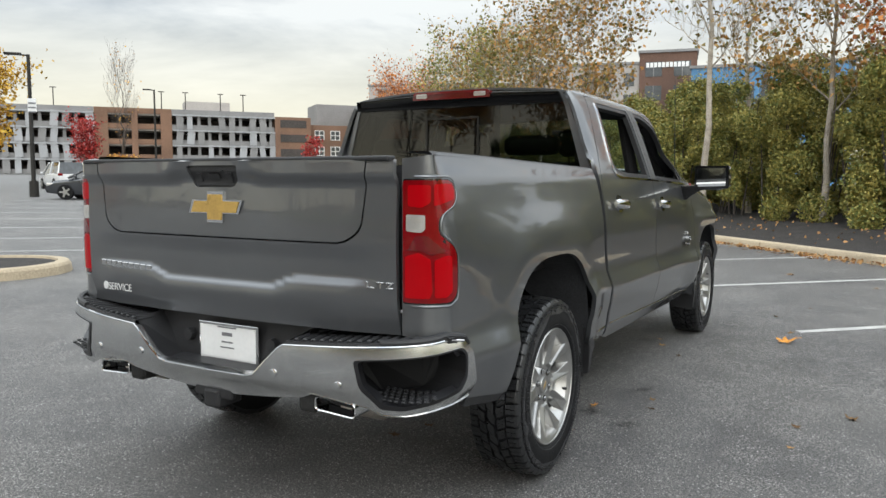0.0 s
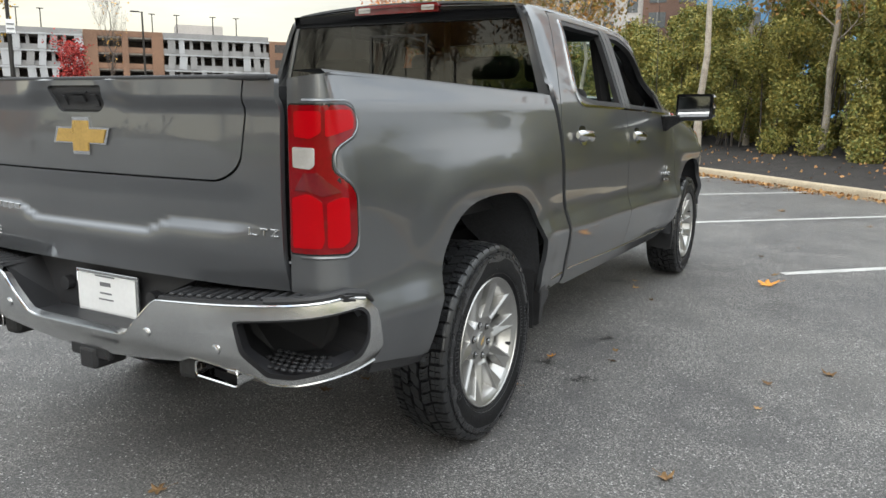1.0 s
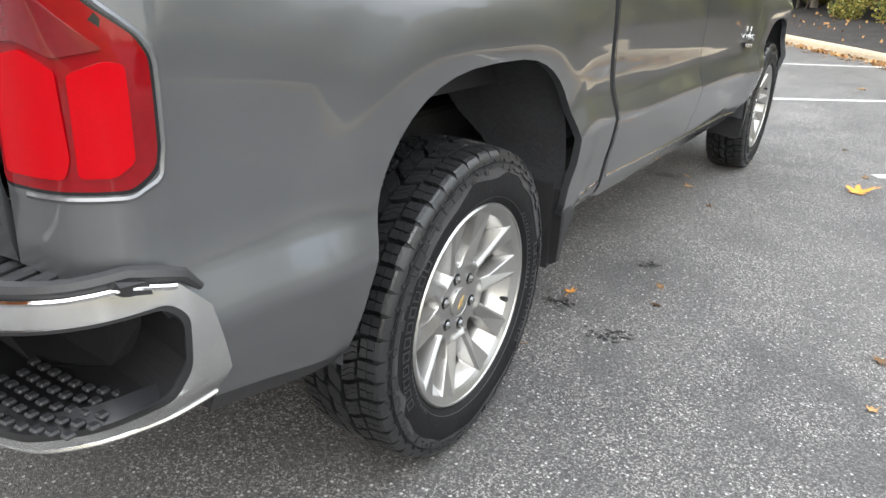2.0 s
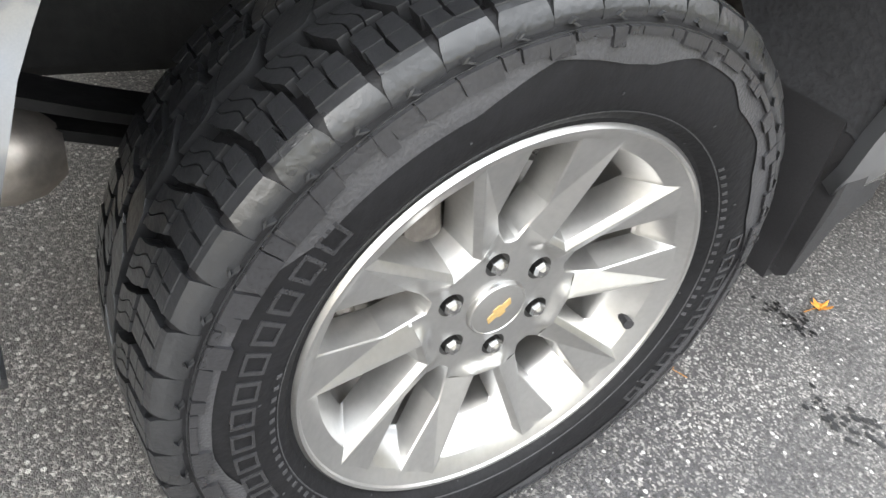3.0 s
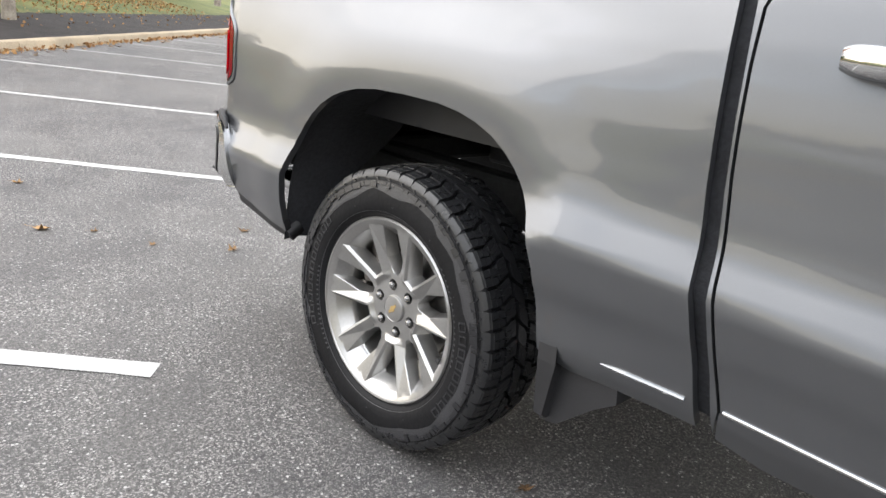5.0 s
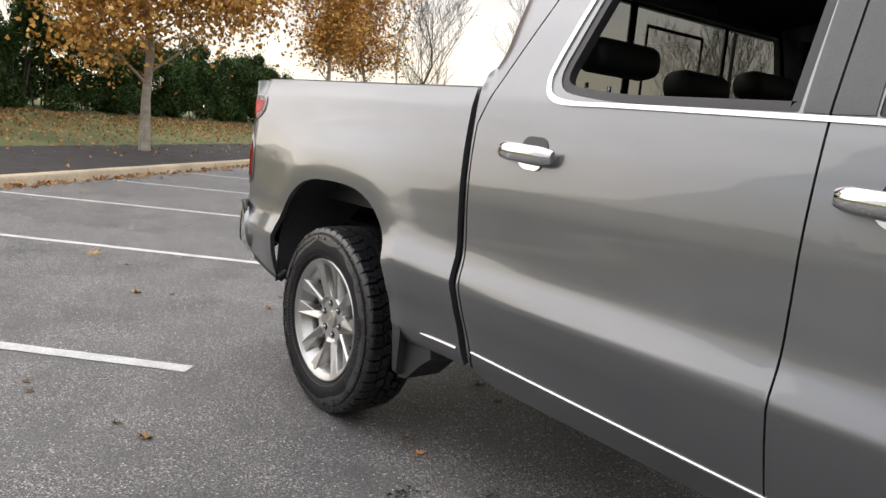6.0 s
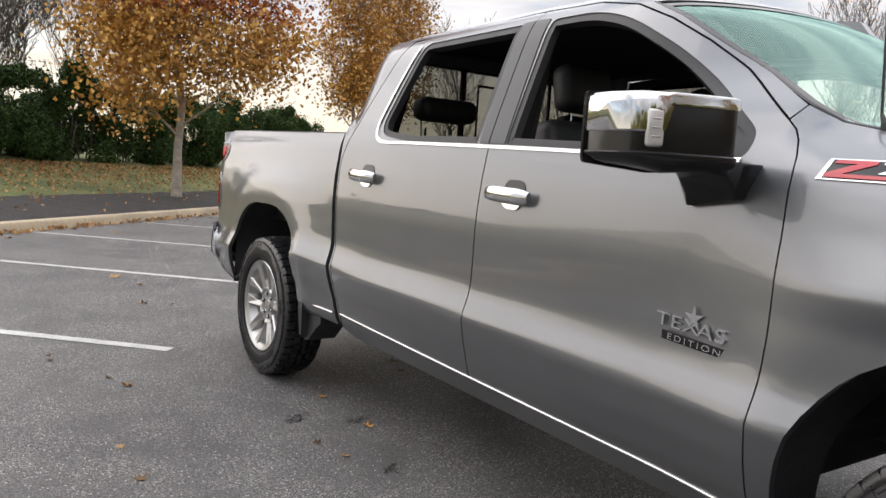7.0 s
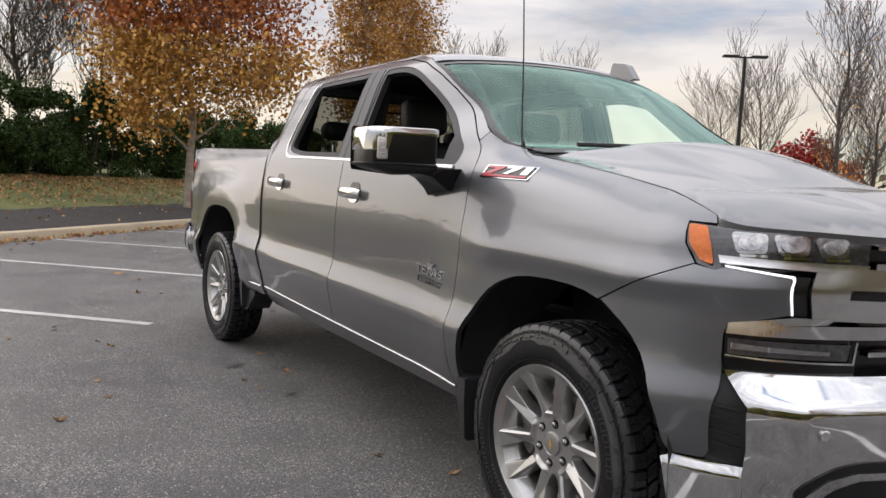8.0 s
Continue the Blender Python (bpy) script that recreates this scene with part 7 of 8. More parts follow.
half_t = [(5.18, 0.795), (4.75, 0.796), (4.60, 0.797), (4.44, 0.797), (4.362, 0.797)]
half_b = [(4.376, 0.778), (4.430, 0.712), (4.428, 0.60), (4.424, 0.53), (4.44, 0.42), (4.70, 0.42), (5.18, 0.42)]
for flip in (False, True):
    b_half = panel("front_bumper", front_bumper, half_t + half_b, CHROME, pickup, 0.018, depth=0.03, mirror=flip, label="chrome front bumper")
    p = front_bumper(4.575, 0.668)
    bm = bmesh.new()
    n = Vector((0.45, 0.9, 0))
    add_tube(bm, [p - n * 0.01, p + n * 0.004, p + n * 0.006], [0.0155, 0.0155, 0.012], 18)
    sens = part("parking_sensor", bm, SATIN, b_half)
    if flip:
        sens.scale = (-1, 1, 1)
    hole = rounded([(4.52, 0.515), (4.58, 0.575), (4.64, 0.598), (4.95, 0.600), (4.95, 0.44), (4.55, 0.44)], 0.03)
    fogp = panel("fog_bezel", front_bumper, hole, TRIM_BLACK, b_half, 0.03, off=0.004, depth=0.004, mirror=flip)
    panel("bezel_trim", front_bumper, rounded([(4.545, 0.500), (4.59, 0.552), (4.65, 0.572), (4.93, 0.574), (4.93, 0.556), (4.66, 0.552), (4.61, 0.530), (4.57, 0.490)], 0.006), CHROME, fogp, 0.03, off=0.007, depth=0.003, mirror=flip)

bm = bmesh.new()
add_box(bm, (1.62, 0.10, 0.50), pose(0, 4.16, 0.93), 0.02)
part("radiator_support", bm, DARK_LINER, pickup)
# grille between the lamps
back = lambda x, z: Vector((x, float(np.interp(-abs(x) / 0.97, -FRONT_S[1], FRONT_S[2])) - 0.05, z))
grille = panel("grille", back, [(-0.62, 0.80), (0.62, 0.80), (0.62, 1.16), (-0.62, 1.16)], TRIM_BLACK, pickup, 0.05, label="black grille with chrome bars")
face = lambda x, z: Vector((x, float(np.interp(-abs(x) / 0.97, -FRONT_S[1], FRONT_S[2])) + 0.004, z))
for z, h, m in ((1.125, 0.014, CHROME), (1.065, 0.024, CHROME), (1.005, 0.020, TRIM_BLACK), (0.955, 0.024, CHROME), (0.895, 0.012, CHROME), (0.845, 0.012, CHROME)):
    panel("grille_bar", face, [(-0.60, z), (0.60, z), (0.60, z + h), (-0.60, z + h)], m, grille, 0.05, depth=0.03)

# ---------------------------------------------------------------- cabin
bm = bmesh.new()
add_box(bm, (1.62, 2.35, 0.04), pose(0, 2.05, 0.62))
part("cabin_floor", bm, HEADLINER, pickup, "dark carpeted cabin floor")
sheet("headliner", lambda u, y: roof_surface(u * 0.96, y) - Vector((0, 0, 0.035)), -1, 1, 0.93, 2.52, 16, 16, HEADLINER, pickup, 0.0, "dark headliner")


def seat(x, y, wide, name, cushion_z=0.92, heads=(0,), lean=14, label="black leather front seat"):
    bm = bmesh.new()
    add_box(bm, (wide, 0.52, 0.20), pose(x, y + 0.26, cushion_z), 0.05, 3)
    base = part(name, bm, SEAT_CLOTH, pickup, label, True)
    bm = bmesh.new()
    add_box(bm, (wide, 0.15, 0.56), pose(x, y - 0.07, cushion_z + 0.27, lean), 0.055, 3)
    part("seat_back", bm, SEAT_CLOTH, base, "", True)
    for hx in heads:
        bm = bmesh.new()
        low = len(heads) > 1
        drop = 0.05 if low and hx == 0 else 0.0
        size = (0.34 if hx else 0.30, 0.13, 0.115) if low else (0.27, 0.11, 0.19)
        add_box(bm, size, pose(x + hx, y - (0.08 if low else 0.165), cushion_z + (0.705 - drop if low else 0.68), lean - 4), 0.045, 3)
        part("headrest", bm, SEAT_CLOTH, base, "", True)
        for q in (-0.06, 0.06):
            bm = bmesh.new()
            add_tube(bm, [(x + hx + q, y - 0.155, cushion_z + 0.50), (x + hx + q, y - 0.165, cushion_z + 0.62)], [0.007, 0.007], 8)
            part("headrest_post", bm, CHROME, base)
    return base


seat(0.42, 2.10, 0.52, "front_seat")
seat(-0.42, 2.10, 0.52, "front_seat")
seat(0.0, 1.10, 1.45, "rear_bench", 0.84, (-0.48, 0.0, 0.46), 10, "black leather rear bench")
bm = bmesh.new()
add_box(bm, (1.50, 0.45, 0.24), pose(0, 3.02, 1.19, -8), 0.07, 3)
add_box(bm, (0.30, 0.9, 0.28), pose(0, 2.35, 0.80), 0.04, 3)
part("dashboard", bm, BLACK_PLASTIC, pickup, "black dashboard and console", True)
bm = bmesh.new()
rings = []
for k in range(28):
    a = 2 * math.pi * k / 28
    c = Vector((0.185 * math.cos(a), 0, 0.185 * math.sin(a)))
    d = c.normalized()
    rings.append([bm.verts.new(Matrix.Translation((-0.42, 2.73, 1.21)) @ Matrix.Rotation(radians(22), 4, "X") @ (c + d * 0.015 * math.cos(t) + Vector((0, 0.015 * math.sin(t), 0)))) for t in (2 * math.pi * q / 8 for q in range(8))])
for k in range(28):
    for q in range(8):
        bm.faces.new((rings[k][q], rings[k][(q + 1) % 8], rings[(k + 1) % 28][(q + 1) % 8], rings[(k + 1) % 28][q]))
add_box(bm, (0.34, 0.03, 0.06), pose(-0.42, 2.735, 1.21, 22), 0.01)
part("steering_wheel", bm, BLACK_PLASTIC, pickup)
bm = bmesh.new()
add_box(bm, (0.24, 0.03, 0.07), pose(0, 2.83, 1.72, -15), 0.015)
part("cabin_mirror", bm, BLACK_PLASTIC, pickup)
for sx in (-1, 1):
    for y0, y1 in ((0.95, 1.98), (2.04, 3.15)):
        bm = bmesh.new()
        add_box(bm, (0.05, y1 - y0, 0.72), pose(sx * 0.86, (y0 + y1) / 2, 0.97), 0.02)
        part("door_card", bm, HEADLINER, pickup, "black door trim panel")
    for pts in ([(0.80, 2.02, 1.32), (0.71, 2.02, 1.76)], [(0.80, 1.0, 1.30), (0.70, 1.07, 1.76)], [(0.72, 3.08, 1.38), (0.60, 2.60, 1.76)]):
        bm = bmesh.new()
        add_tube(bm, [(sx * x, y, z) for x, y, z in pts], [0.045, 0.04], 8)
        part("pillar_trim", bm, HEADLINER, pickup)
# ---------------------------------------------------------------- plants


def leaf_cloud(name, centres, normals, size, mat, parent=None, label="", rng=None, kind="", lobed=False):
    """Many small bent leaves at given places, as one mesh."""
    rng = rng or np.random.default_rng(1)
    n = len(centres)
    a = rng.normal(size=(n, 3))
    a /= np.linalg.norm(a, axis=1)[:, None]
    b = rng.normal(size=(n, 3))
    b -= (a * b).sum(1)[:, None] * a
    b /= np.linalg.norm(b, axis=1)[:, None]
    c = np.cross(a, b)
    s = size * rng.uniform(0.6, 1.25, n)[:, None]
    if lobed:
        shape = [(-0.5, 0.0, 0.0), (-0.15, 0.42, 0.10), (0.12, 0.20, 0.03), (0.5, 0.05, 0.06), (0.10, -0.24, 0.02), (-0.18, -0.40, 0.09)]
    else:
        shape = [(-0.5, 0.0, 0.0), (0.0, 0.30, 0.08), (0.5, 0.0, 0.0), (0.0, -0.30, 0.08)]
    k = len(shape)
    v = np.empty((n, k, 3))
    for i, (p, q, r) in enumerate(shape):
        v[:, i] = centres + a * s * p + b * s * q + c * s * r
    me = bpy.data.meshes.new(name)
    me.vertices.add(n * k)
    me.vertices.foreach_set("co", v.ravel())
    me.loops.add(n * k)
    me.loops.foreach_set("vertex_index", np.arange(n * k, dtype=np.int32))
    me.polygons.add(n)
    me.polygons.foreach_set("loop_start", np.arange(0, n * k, k, dtype=np.int32))
    me.polygons.foreach_set("loop_total", np.full(n, k, dtype=np.int32))
    me.update()
    me.materials.append(mat)
    ob = new(name, me)
    if parent:
        ob.parent = parent
    return tagged(ob, label, kind=kind)


def grow(rng, start, heading, length, radius, depth, spread, tips, limbs, upward=0.25, wander=0.18):
    """Grows a limb and its side branches; collects tubes and leaf places."""
    pts, rad = [start], [radius]
    p, d = start.copy(), heading.normalized()
    steps = 5
    for i in range(steps):
        d = (d + Vector((rng.uniform(-1, 1), rng.uniform(-1, 1), rng.uniform(-0.6, 1))) * wander + Vector((0, 0, upward * 0.2))).normalized()
        p = p + d * (length / steps)
        pts.append(p.copy())
        rad.append(radius * (1 - 0.72 * (i + 1) / steps))
        if depth <= 1:
            tips.append((p.copy(), length * 0.5))
        if depth > 0 and i >= 1:
            for _ in range(2 if depth > 1 else 1):
                q = d.orthogonal().normalized()
                q.rotate(Matrix.Rotation(rng.uniform(0, 6.28), 3, d))
                h = (d * (1 - spread) + q * spread + Vector((0, 0, upward))).normalized()
                grow(rng, p.copy(), h, length * rng.uniform(0.45, 0.68), rad[-1] * 0.62, depth - 1, spread, tips, limbs, upward, wander)
    limbs.append((pts, rad))


def tree(name, x, y, z, height, crown_from, radius, leaf_mat, count, leaf_size, label, seed, bark=BARK, trunk_r=0.09, twig=0.006, depth=2, spread=0.6, upward=0.3, clump=0.5, group="", limb_count=16, lobed=True, second=None):
    rng, nrng = random.Random(seed), np.random.default_rng(seed)
    top = thing(name, label, "tree", (x, y, z), group)
    bm = bmesh.new()
    pts = [Vector((rng.uniform(-0.05, 0.05) * k, rng.uniform(-0.05, 0.05) * k, height * 0.95 * k / 8)) for k in range(9)]
    pts[0].z = -0.15
    add_tube(bm, pts, [trunk_r * (1.25 if k == 0 else 1 - 0.85 * (k / 8)) for k in range(9)], 10)
    tips, limbs = [], []
    for k in range(limb_count):
        t = crown_from / height + (0.93 - crown_from / height) * (k + 0.5) / limb_count
        base = pts[0].lerp(pts[8], 0)
        f = t * 8 / 0.95 * 0.95
        i = min(int(f), 7)
        base = pts[i].lerp(pts[i + 1], f - i)
        ang = k * 2.4 + rng.uniform(-0.5, 0.5)
        shape = math.sin(math.pi * min(1, max(0.12, (1 - (t - crown_from / height) / (1 - crown_from / height)) * 0.85 + 0.1)) ** 0.8)
        ln = radius * (0.45 + 0.6 * shape) * rng.uniform(0.75, 1.1)
        h = Vector((math.cos(ang), math.sin(ang), 0.25 + upward + 0.5 * t))
        grow(rng, base, h, ln, trunk_r * 0.38 * (1.1 - t), depth, spread, tips, limbs, upward)
    part("trunk", bm, bark, top)
    bm = bmesh.new()
    for p, r in limbs:
        add_tube(bm, p, [max(q, twig) for q in r], 5 if r[0] > 0.015 else 3, False)
    part("branch_work", bm, bark, top)
    if count:
        base = np.array([tuple(t[0]) for t in tips])
        pick = nrng.integers(0, len(base), count)
        off = nrng.normal(size=(count, 3)) * np.array([clump, clump, clump * 0.75])
        c = base[pick] + off
        if second:
            low = c[:, 2] < np.quantile(c[:, 2], second[1])
            leaf_cloud("crown", c[~low], None, leaf_size, leaf_mat, top, "", nrng, lobed=lobed)
            leaf_cloud("crown", c[low], None, leaf_size, second[0], top, "golden lower leaves", nrng, lobed=lobed)
        else:
            leaf_cloud("crown", c, None, leaf_size, leaf_mat, top, "", nrng, lobed=lobed)
    return top


def hedge_row(name, origin, along, out, a0, a1, heights, depth_m, base_z, mat, per_m, size, label, seed, tall=0.35, spiky=False, stem=True):
    """Hedge plants in a row, each of its own, full of leaves with an uneven top."""
    rng, nrng = random.Random(seed), np.random.default_rng(seed)
    a = a0
    while a < a1:
        w = rng.uniform(1.5, 2.3)
        h = float(np.interp(a, *zip(*heights))) * rng.uniform(0.86, 1.12)
        o = depth_m / 2 + rng.uniform(-0.25, 0.25)
        c = origin + along * (a + w / 2) + out * o
        plant = thing(name, label, "hedge", (c.x, c.y, base_z), name + " row")
        n = int(per_m * w * h)
        lumps = []
        for _ in range(16):
            u, v = rng.uniform(-0.62, 0.62) * w, rng.uniform(-0.5, 0.5) * depth_m
            lumps.append((u, v, h * rng.uniform(0.05, 0.95), rng.uniform(0.26, 0.48)))
        L = np.array(lumps)
        pick = nrng.integers(0, len(L), n)
        d = nrng.normal(size=(n, 3))
        d /= np.linalg.norm(d, axis=1)[:, None]
        r = L[pick, 3][:, None] * nrng.uniform(0.55, 1.08, (n, 1))
        q = np.stack([L[pick, 0], L[pick, 1], L[pick, 2]], 1) + d * r * np.array([1.15, 1.0, 1.0])
        q[:, 2] = np.clip(np.abs(q[:, 2]), 0.02, None)
        if spiky:
            q[:, 2] += np.where(nrng.uniform(size=n) < 0.10, nrng.uniform(0, 0.45, n), 0)
        wx = q[:, 0:1] * np.array([[along.x, along.y]]) + q[:, 1:2] * np.array([[out.x, out.y]])
        leaf_cloud("foliage", np.concatenate([wx, q[:, 2:3]], 1), None, size, mat, plant, "", nrng)
        bm = bmesh.new()
        for _ in range(5):
            u, v = rng.uniform(-0.5, 0.5) * w, rng.uniform(-0.3, 0.3)
            s = along * u + out * v
            s2 = along * (u * 1.4) + out * (v * 1.6)
            add_tube(bm, [(s.x * 0.5, s.y * 0.5, -0.1), (s.x, s.y, h * 0.4), (s2.x, s2.y, h * 0.85)], [0.03, 0.02, 0.008], 5)
        part("stem", bm, DARK_BARK, plant)
        a += w * 0.8


# south side: evergreen hedge, maples and far trees
HEDGE_O = K3 + N3 * 6.6
hedge_row("evergreen_hedge", HEDGE_O, U3, N3, -32, -4, [(-34, 3.1), (-22, 3.0), (-14, 2.6), (-8, 2.5), (-2, 2.6)], 1.8, 0.92, LEAF_HEDGE, 2800, 0.10, "dense dark evergreen hedge behind the lawn", 11, spiky=True)
tree("maple_tree", -2.62, -15.45, 0.26, 9.8, 1.4, 4.2, LEAF_ORANGE, 80000, 0.122, "maple in orange autumn leaf in the mulch bed", 4, trunk_r=0.115, depth=2, clump=0.50, limb_count=26, second=(LEAF_GOLD, 0.14))
tree("birch_tree", -12.4, -25.0, 0.9, 11.0, 1.9, 2.2, LEAF_GOLD, 24000, 0.13, "slender golden autumn tree behind the hedge", 8, trunk_r=0.10, depth=2, clump=0.36, limb_count=22, upward=0.6)
tree("birch_tree", -15.6, -27.6, 0.9, 10.2, 1.8, 2.1, LEAF_GOLD, 19000, 0.13, "slender golden autumn tree behind the hedge", 9, trunk_r=0.10, depth=2, clump=0.36, limb_count=20, upward=0.6)
tree("young_tree", -20.9, -32.8, 1.0, 11.0, 3.0, 1.5, LEAF_RUST, 1600, 0.16, "slim nearly bare tree far behind the hedge", 10, trunk_r=0.08, depth=1, clump=0.3, limb_count=18, upward=0.8)
for i, (x, y, h, r) in enumerate(((0.5, -32.4, 11, 4.0), (3.0, -28.0, 10, 3.6), (-3.5, -36.0, 10, 3.8), (6.5, -30.0, 9, 3.4), (-33.8, -15.5, 10.4, 2.3), (-44.9, -27.7, 9.5, 3.4), (-41.6, -17.9, 8.0, 3.0), (-49.7, -34.7, 9.0, 3.4), (-52, -24, 8.5, 3.2), (-36, -38, 9.0, 3.2), (-28, -40, 9.5, 3.2))):
    tree("bare_tree", x, y, 0.9 if y < -27 and x > -20 else 0.0, h, 1.6, r, LEAF_GOLD, 260, 0.12, "bare grey-brown autumn tree", 30 + i, bark=DARK_BARK, trunk_r=0.16, twig=0.011, depth=3 if i == 0 else 2, upward=0.42, spread=0.55, group="bare trees", limb_count=24, clump=0.25)


def bush(name, x, y, z, w, h, mat, count, size, label, seed):
    nrng = np.random.default_rng(seed)
    top = thing(name, label, "shrub", (x, y, z))
    lumps = np.stack([nrng.uniform(-0.4, 0.4, 14) * w, nrng.uniform(-0.4, 0.4, 14) * w, nrng.uniform(0.2, 0.8, 14) * h], 1)
    pick = nrng.integers(0, 14, count)
    d = nrng.normal(size=(count, 3))
    d /= np.linalg.norm(d, axis=1)[:, None]
    c = lumps[pick] + d * nrng.uniform(0.4, 1, (count, 1)) * np.array([w * 0.22, w * 0.22, h * 0.2])
    leaf_cloud("foliage", c, None, size, mat, top, "", nrng, lobed=True)
    bm = bmesh.new()
    for k in range(4):
        a = k * 1.57
        add_tube(bm, [(0, 0, -0.1), (0.12 * w * math.cos(a), 0.12 * w * math.sin(a), h * 0.4), (0.25 * w * math.cos(a), 0.25 * w * math.sin(a), h * 0.8)], [0.06, 0.04, 0.015], 5)
    part("stem", bm, DARK_BARK, top)


bush("red_shrub", -44.1, -23.6, 0.0, 4.4, 6.4, LEAF_RED, 3800, 0.28, "red-leaved autumn shrub at the lot's far edge", 51)
bush("rust_shrub", -43.0, -21.6, 0.0, 3.6, 5.2, LEAF_ORANGE, 2200, 0.26, "rust-leaved autumn shrub at the lot's far edge", 52)

# north side: mixed hedgerow, thin trees before and behind it
SHRUB_O = K1 + N1 * 3.0
SHRUB_H, SHRUB_H2 = [(-34, 3.8), (-20, 3.6), (-6, 3.4), (0, 3.3), (4, 2.7), (10, 2.6)], [(-34, 4.7), (-20, 4.5), (-6, 4.3), (0, 4.2), (4, 3.2), (10, 3.0)]
SHRUB_LABEL = "green and yellow autumn shrub behind the mulch bed"
hedge_row("mixed_shrub", SHRUB_O, U1, N1, -34, -12, SHRUB_H, 2.0, 0.30, LEAF_SHRUB, 1300, 0.100, SHRUB_LABEL, 21, spiky=True)
hedge_row("mixed_shrub", SHRUB_O, U1, N1, -12, 10, SHRUB_H, 2.0, 0.30, LEAF_SHRUB, 2600, 0.080, SHRUB_LABEL, 23, spiky=True)
hedge_row("mixed_shrub", SHRUB_O + N1 * 2.2, U1, N1, -34, 10, SHRUB_H2, 2.0, 0.35, LEAF_SHRUB, 1300, 0.105, SHRUB_LABEL, 22, spiky=True)
hedge_row("mixed_shrub", SHRUB_O + N1 * 4.6, U1, N1, -20, 4, [(-20, 4.4), (4, 4.0)], 2.0, 0.40, LEAF_SHRUB, 800, 0.14, SHRUB_LABEL, 24)
for i, (x, y, h, cf, r, n, m) in enumerate(((-1.1, 15.0, 9.5, 3.6, 2.3, 420, LEAF_RUST), (-0.8, 20.6, 8.5, 3.0, 2.4, 1600, LEAF_RUST), (1.3, 17.4, 8.5, 2.6, 2.6, 3000, LEAF_RUST), (3.4, 15.4, 8.0, 2.2, 2.6, 4200, LEAF_ORANGE), (-6.4, 22.4, 7.6, 2.6, 2.6, 3600, LEAF_RUST),
                                           (-9.4, 25.6, 6.0, 2.0, 2.6, 3600, LEAF_RUST), (-11.8, 27.8, 5.6, 1.6, 2.6, 4200, LEAF_SHRUB), (-14.6, 30.6, 6.2, 1.6, 2.6, 4000, LEAF_RUST), (-18.1, 33.6, 6.2, 1.6, 2.6, 3600, LEAF_SHRUB), (-23.0, 38.0, 6.0, 1.6, 2.6, 3600, LEAF_ORANGE), (-27.5, 44.0, 6.0, 1.6, 2.4, 5000, LEAF_ORANGE))):
    tree("plane_tree", x, y, 0.3, h, cf, r, m, n, 0.15, "thin-leaved plane tree in green and rust", 70 + i, trunk_r=0.085, depth=2, clump=0.25, group="trees along the shrubs", limb_count=16, upward=0.35)

# towards the garage
tree("yellow_tree", -49.7, 26.0, 0.75, 7.6, 2.4, 2.6, LEAF_YELLOW, 5000, 0.28, "bright yellow autumn tree", 91, trunk_r=0.12, clump=0.5, depth=1)
tree("red_tree", -61.4, 42.0, 1.1, 5.2, 1.4, 1.35, LEAF_RED, 2600, 0.22, "small dark red autumn tree", 92, trunk_r=0.08, clump=0.4, depth=1)
tree("red_tree", -55.9, 68.2, 1.3, 4.6, 1.2, 1.0, LEAF_RED, 900, 0.28, "small dark red autumn tree", 93, trunk_r=0.08, clump=0.3, depth=1)
tree("bare_tree", -62.6, 47.1, 1.1, 10.5, 2.0, 3.0, LEAF_GOLD, 120, 0.2, "bare grey-brown autumn tree", 94, bark=DARK_BARK, trunk_r=0.12, depth=2, upward=0.8, group="bare trees")
bush("yellow_shrub", -60.5, 46.0, 1.1, 5.0, 2.8, LEAF_GOLD, 1400, 0.3, "yellow-leaved shrub by the garage", 95)
bush("yellow_shrub", -63.0, 50.0, 1.1, 4.0, 2.4, LEAF_YELLOW, 900, 0.3, "yellow-leaved shrub by the garage", 96)

# far woods all round the lot
nrng = np.random.default_rng(77)
n = 9000
ang = nrng.uniform(0, 2 * np.pi, n)
dist = nrng.uniform(170, 230, n)
far = np.stack([np.cos(ang) * dist, np.sin(ang) * dist, np.abs(nrng.normal(0, 1, n)) * 3.2 * (0.7 + 0.4 * np.sin(ang * 9) + 0.25 * np.sin(ang * 23))], 1)
far[:, 2] = np.abs(far[:, 2])
tagged(leaf_cloud("far_woods", far, None, 3.2, material("far_woods", (0.075, 0.062, 0.050), 0.9, 0, 0.3, 0.05, 2, island=0.5, other=(0.17, 0.12, 0.07)), None, "distant brown autumn woods round the lot", nrng), category="woods", kind="stuff")
# ---------------------------------------------------------------- far buildings, lamps, cars
BRICK = material("brown_brick", (0.20, 0.115, 0.075), 0.85, 0, 0.2, 0.2, 6, 0.3)
DARK_BRICK = material("dark_brick", (0.13, 0.075, 0.055), 0.85, 0, 0.2, 0.2, 6, 0.3)
GREY_PANEL = material("grey_panel", (0.23, 0.225, 0.225), 0.6, 0, 0.15, 0.3, 6)
PALE_FIN = material("pale_metal_fin", (0.36, 0.365, 0.38), 0.5, 0.1, 0.1, 0.3, 6)
BLUE_PANEL = material("blue_cladding", (0.085, 0.22, 0.40), 0.6, 0, 0.15, 0.3, 6)
STUCCO = material("pale_stucco", (0.42, 0.39, 0.37), 0.85, 0, 0.12, 0.3, 6)
# near-black that paints the shade inside the garage and the stair openings
INTERIOR_SHADE = material("shaded_interior", (0.06, 0.05, 0.045), 0.8, 0, 0.3, 0.2, 4)
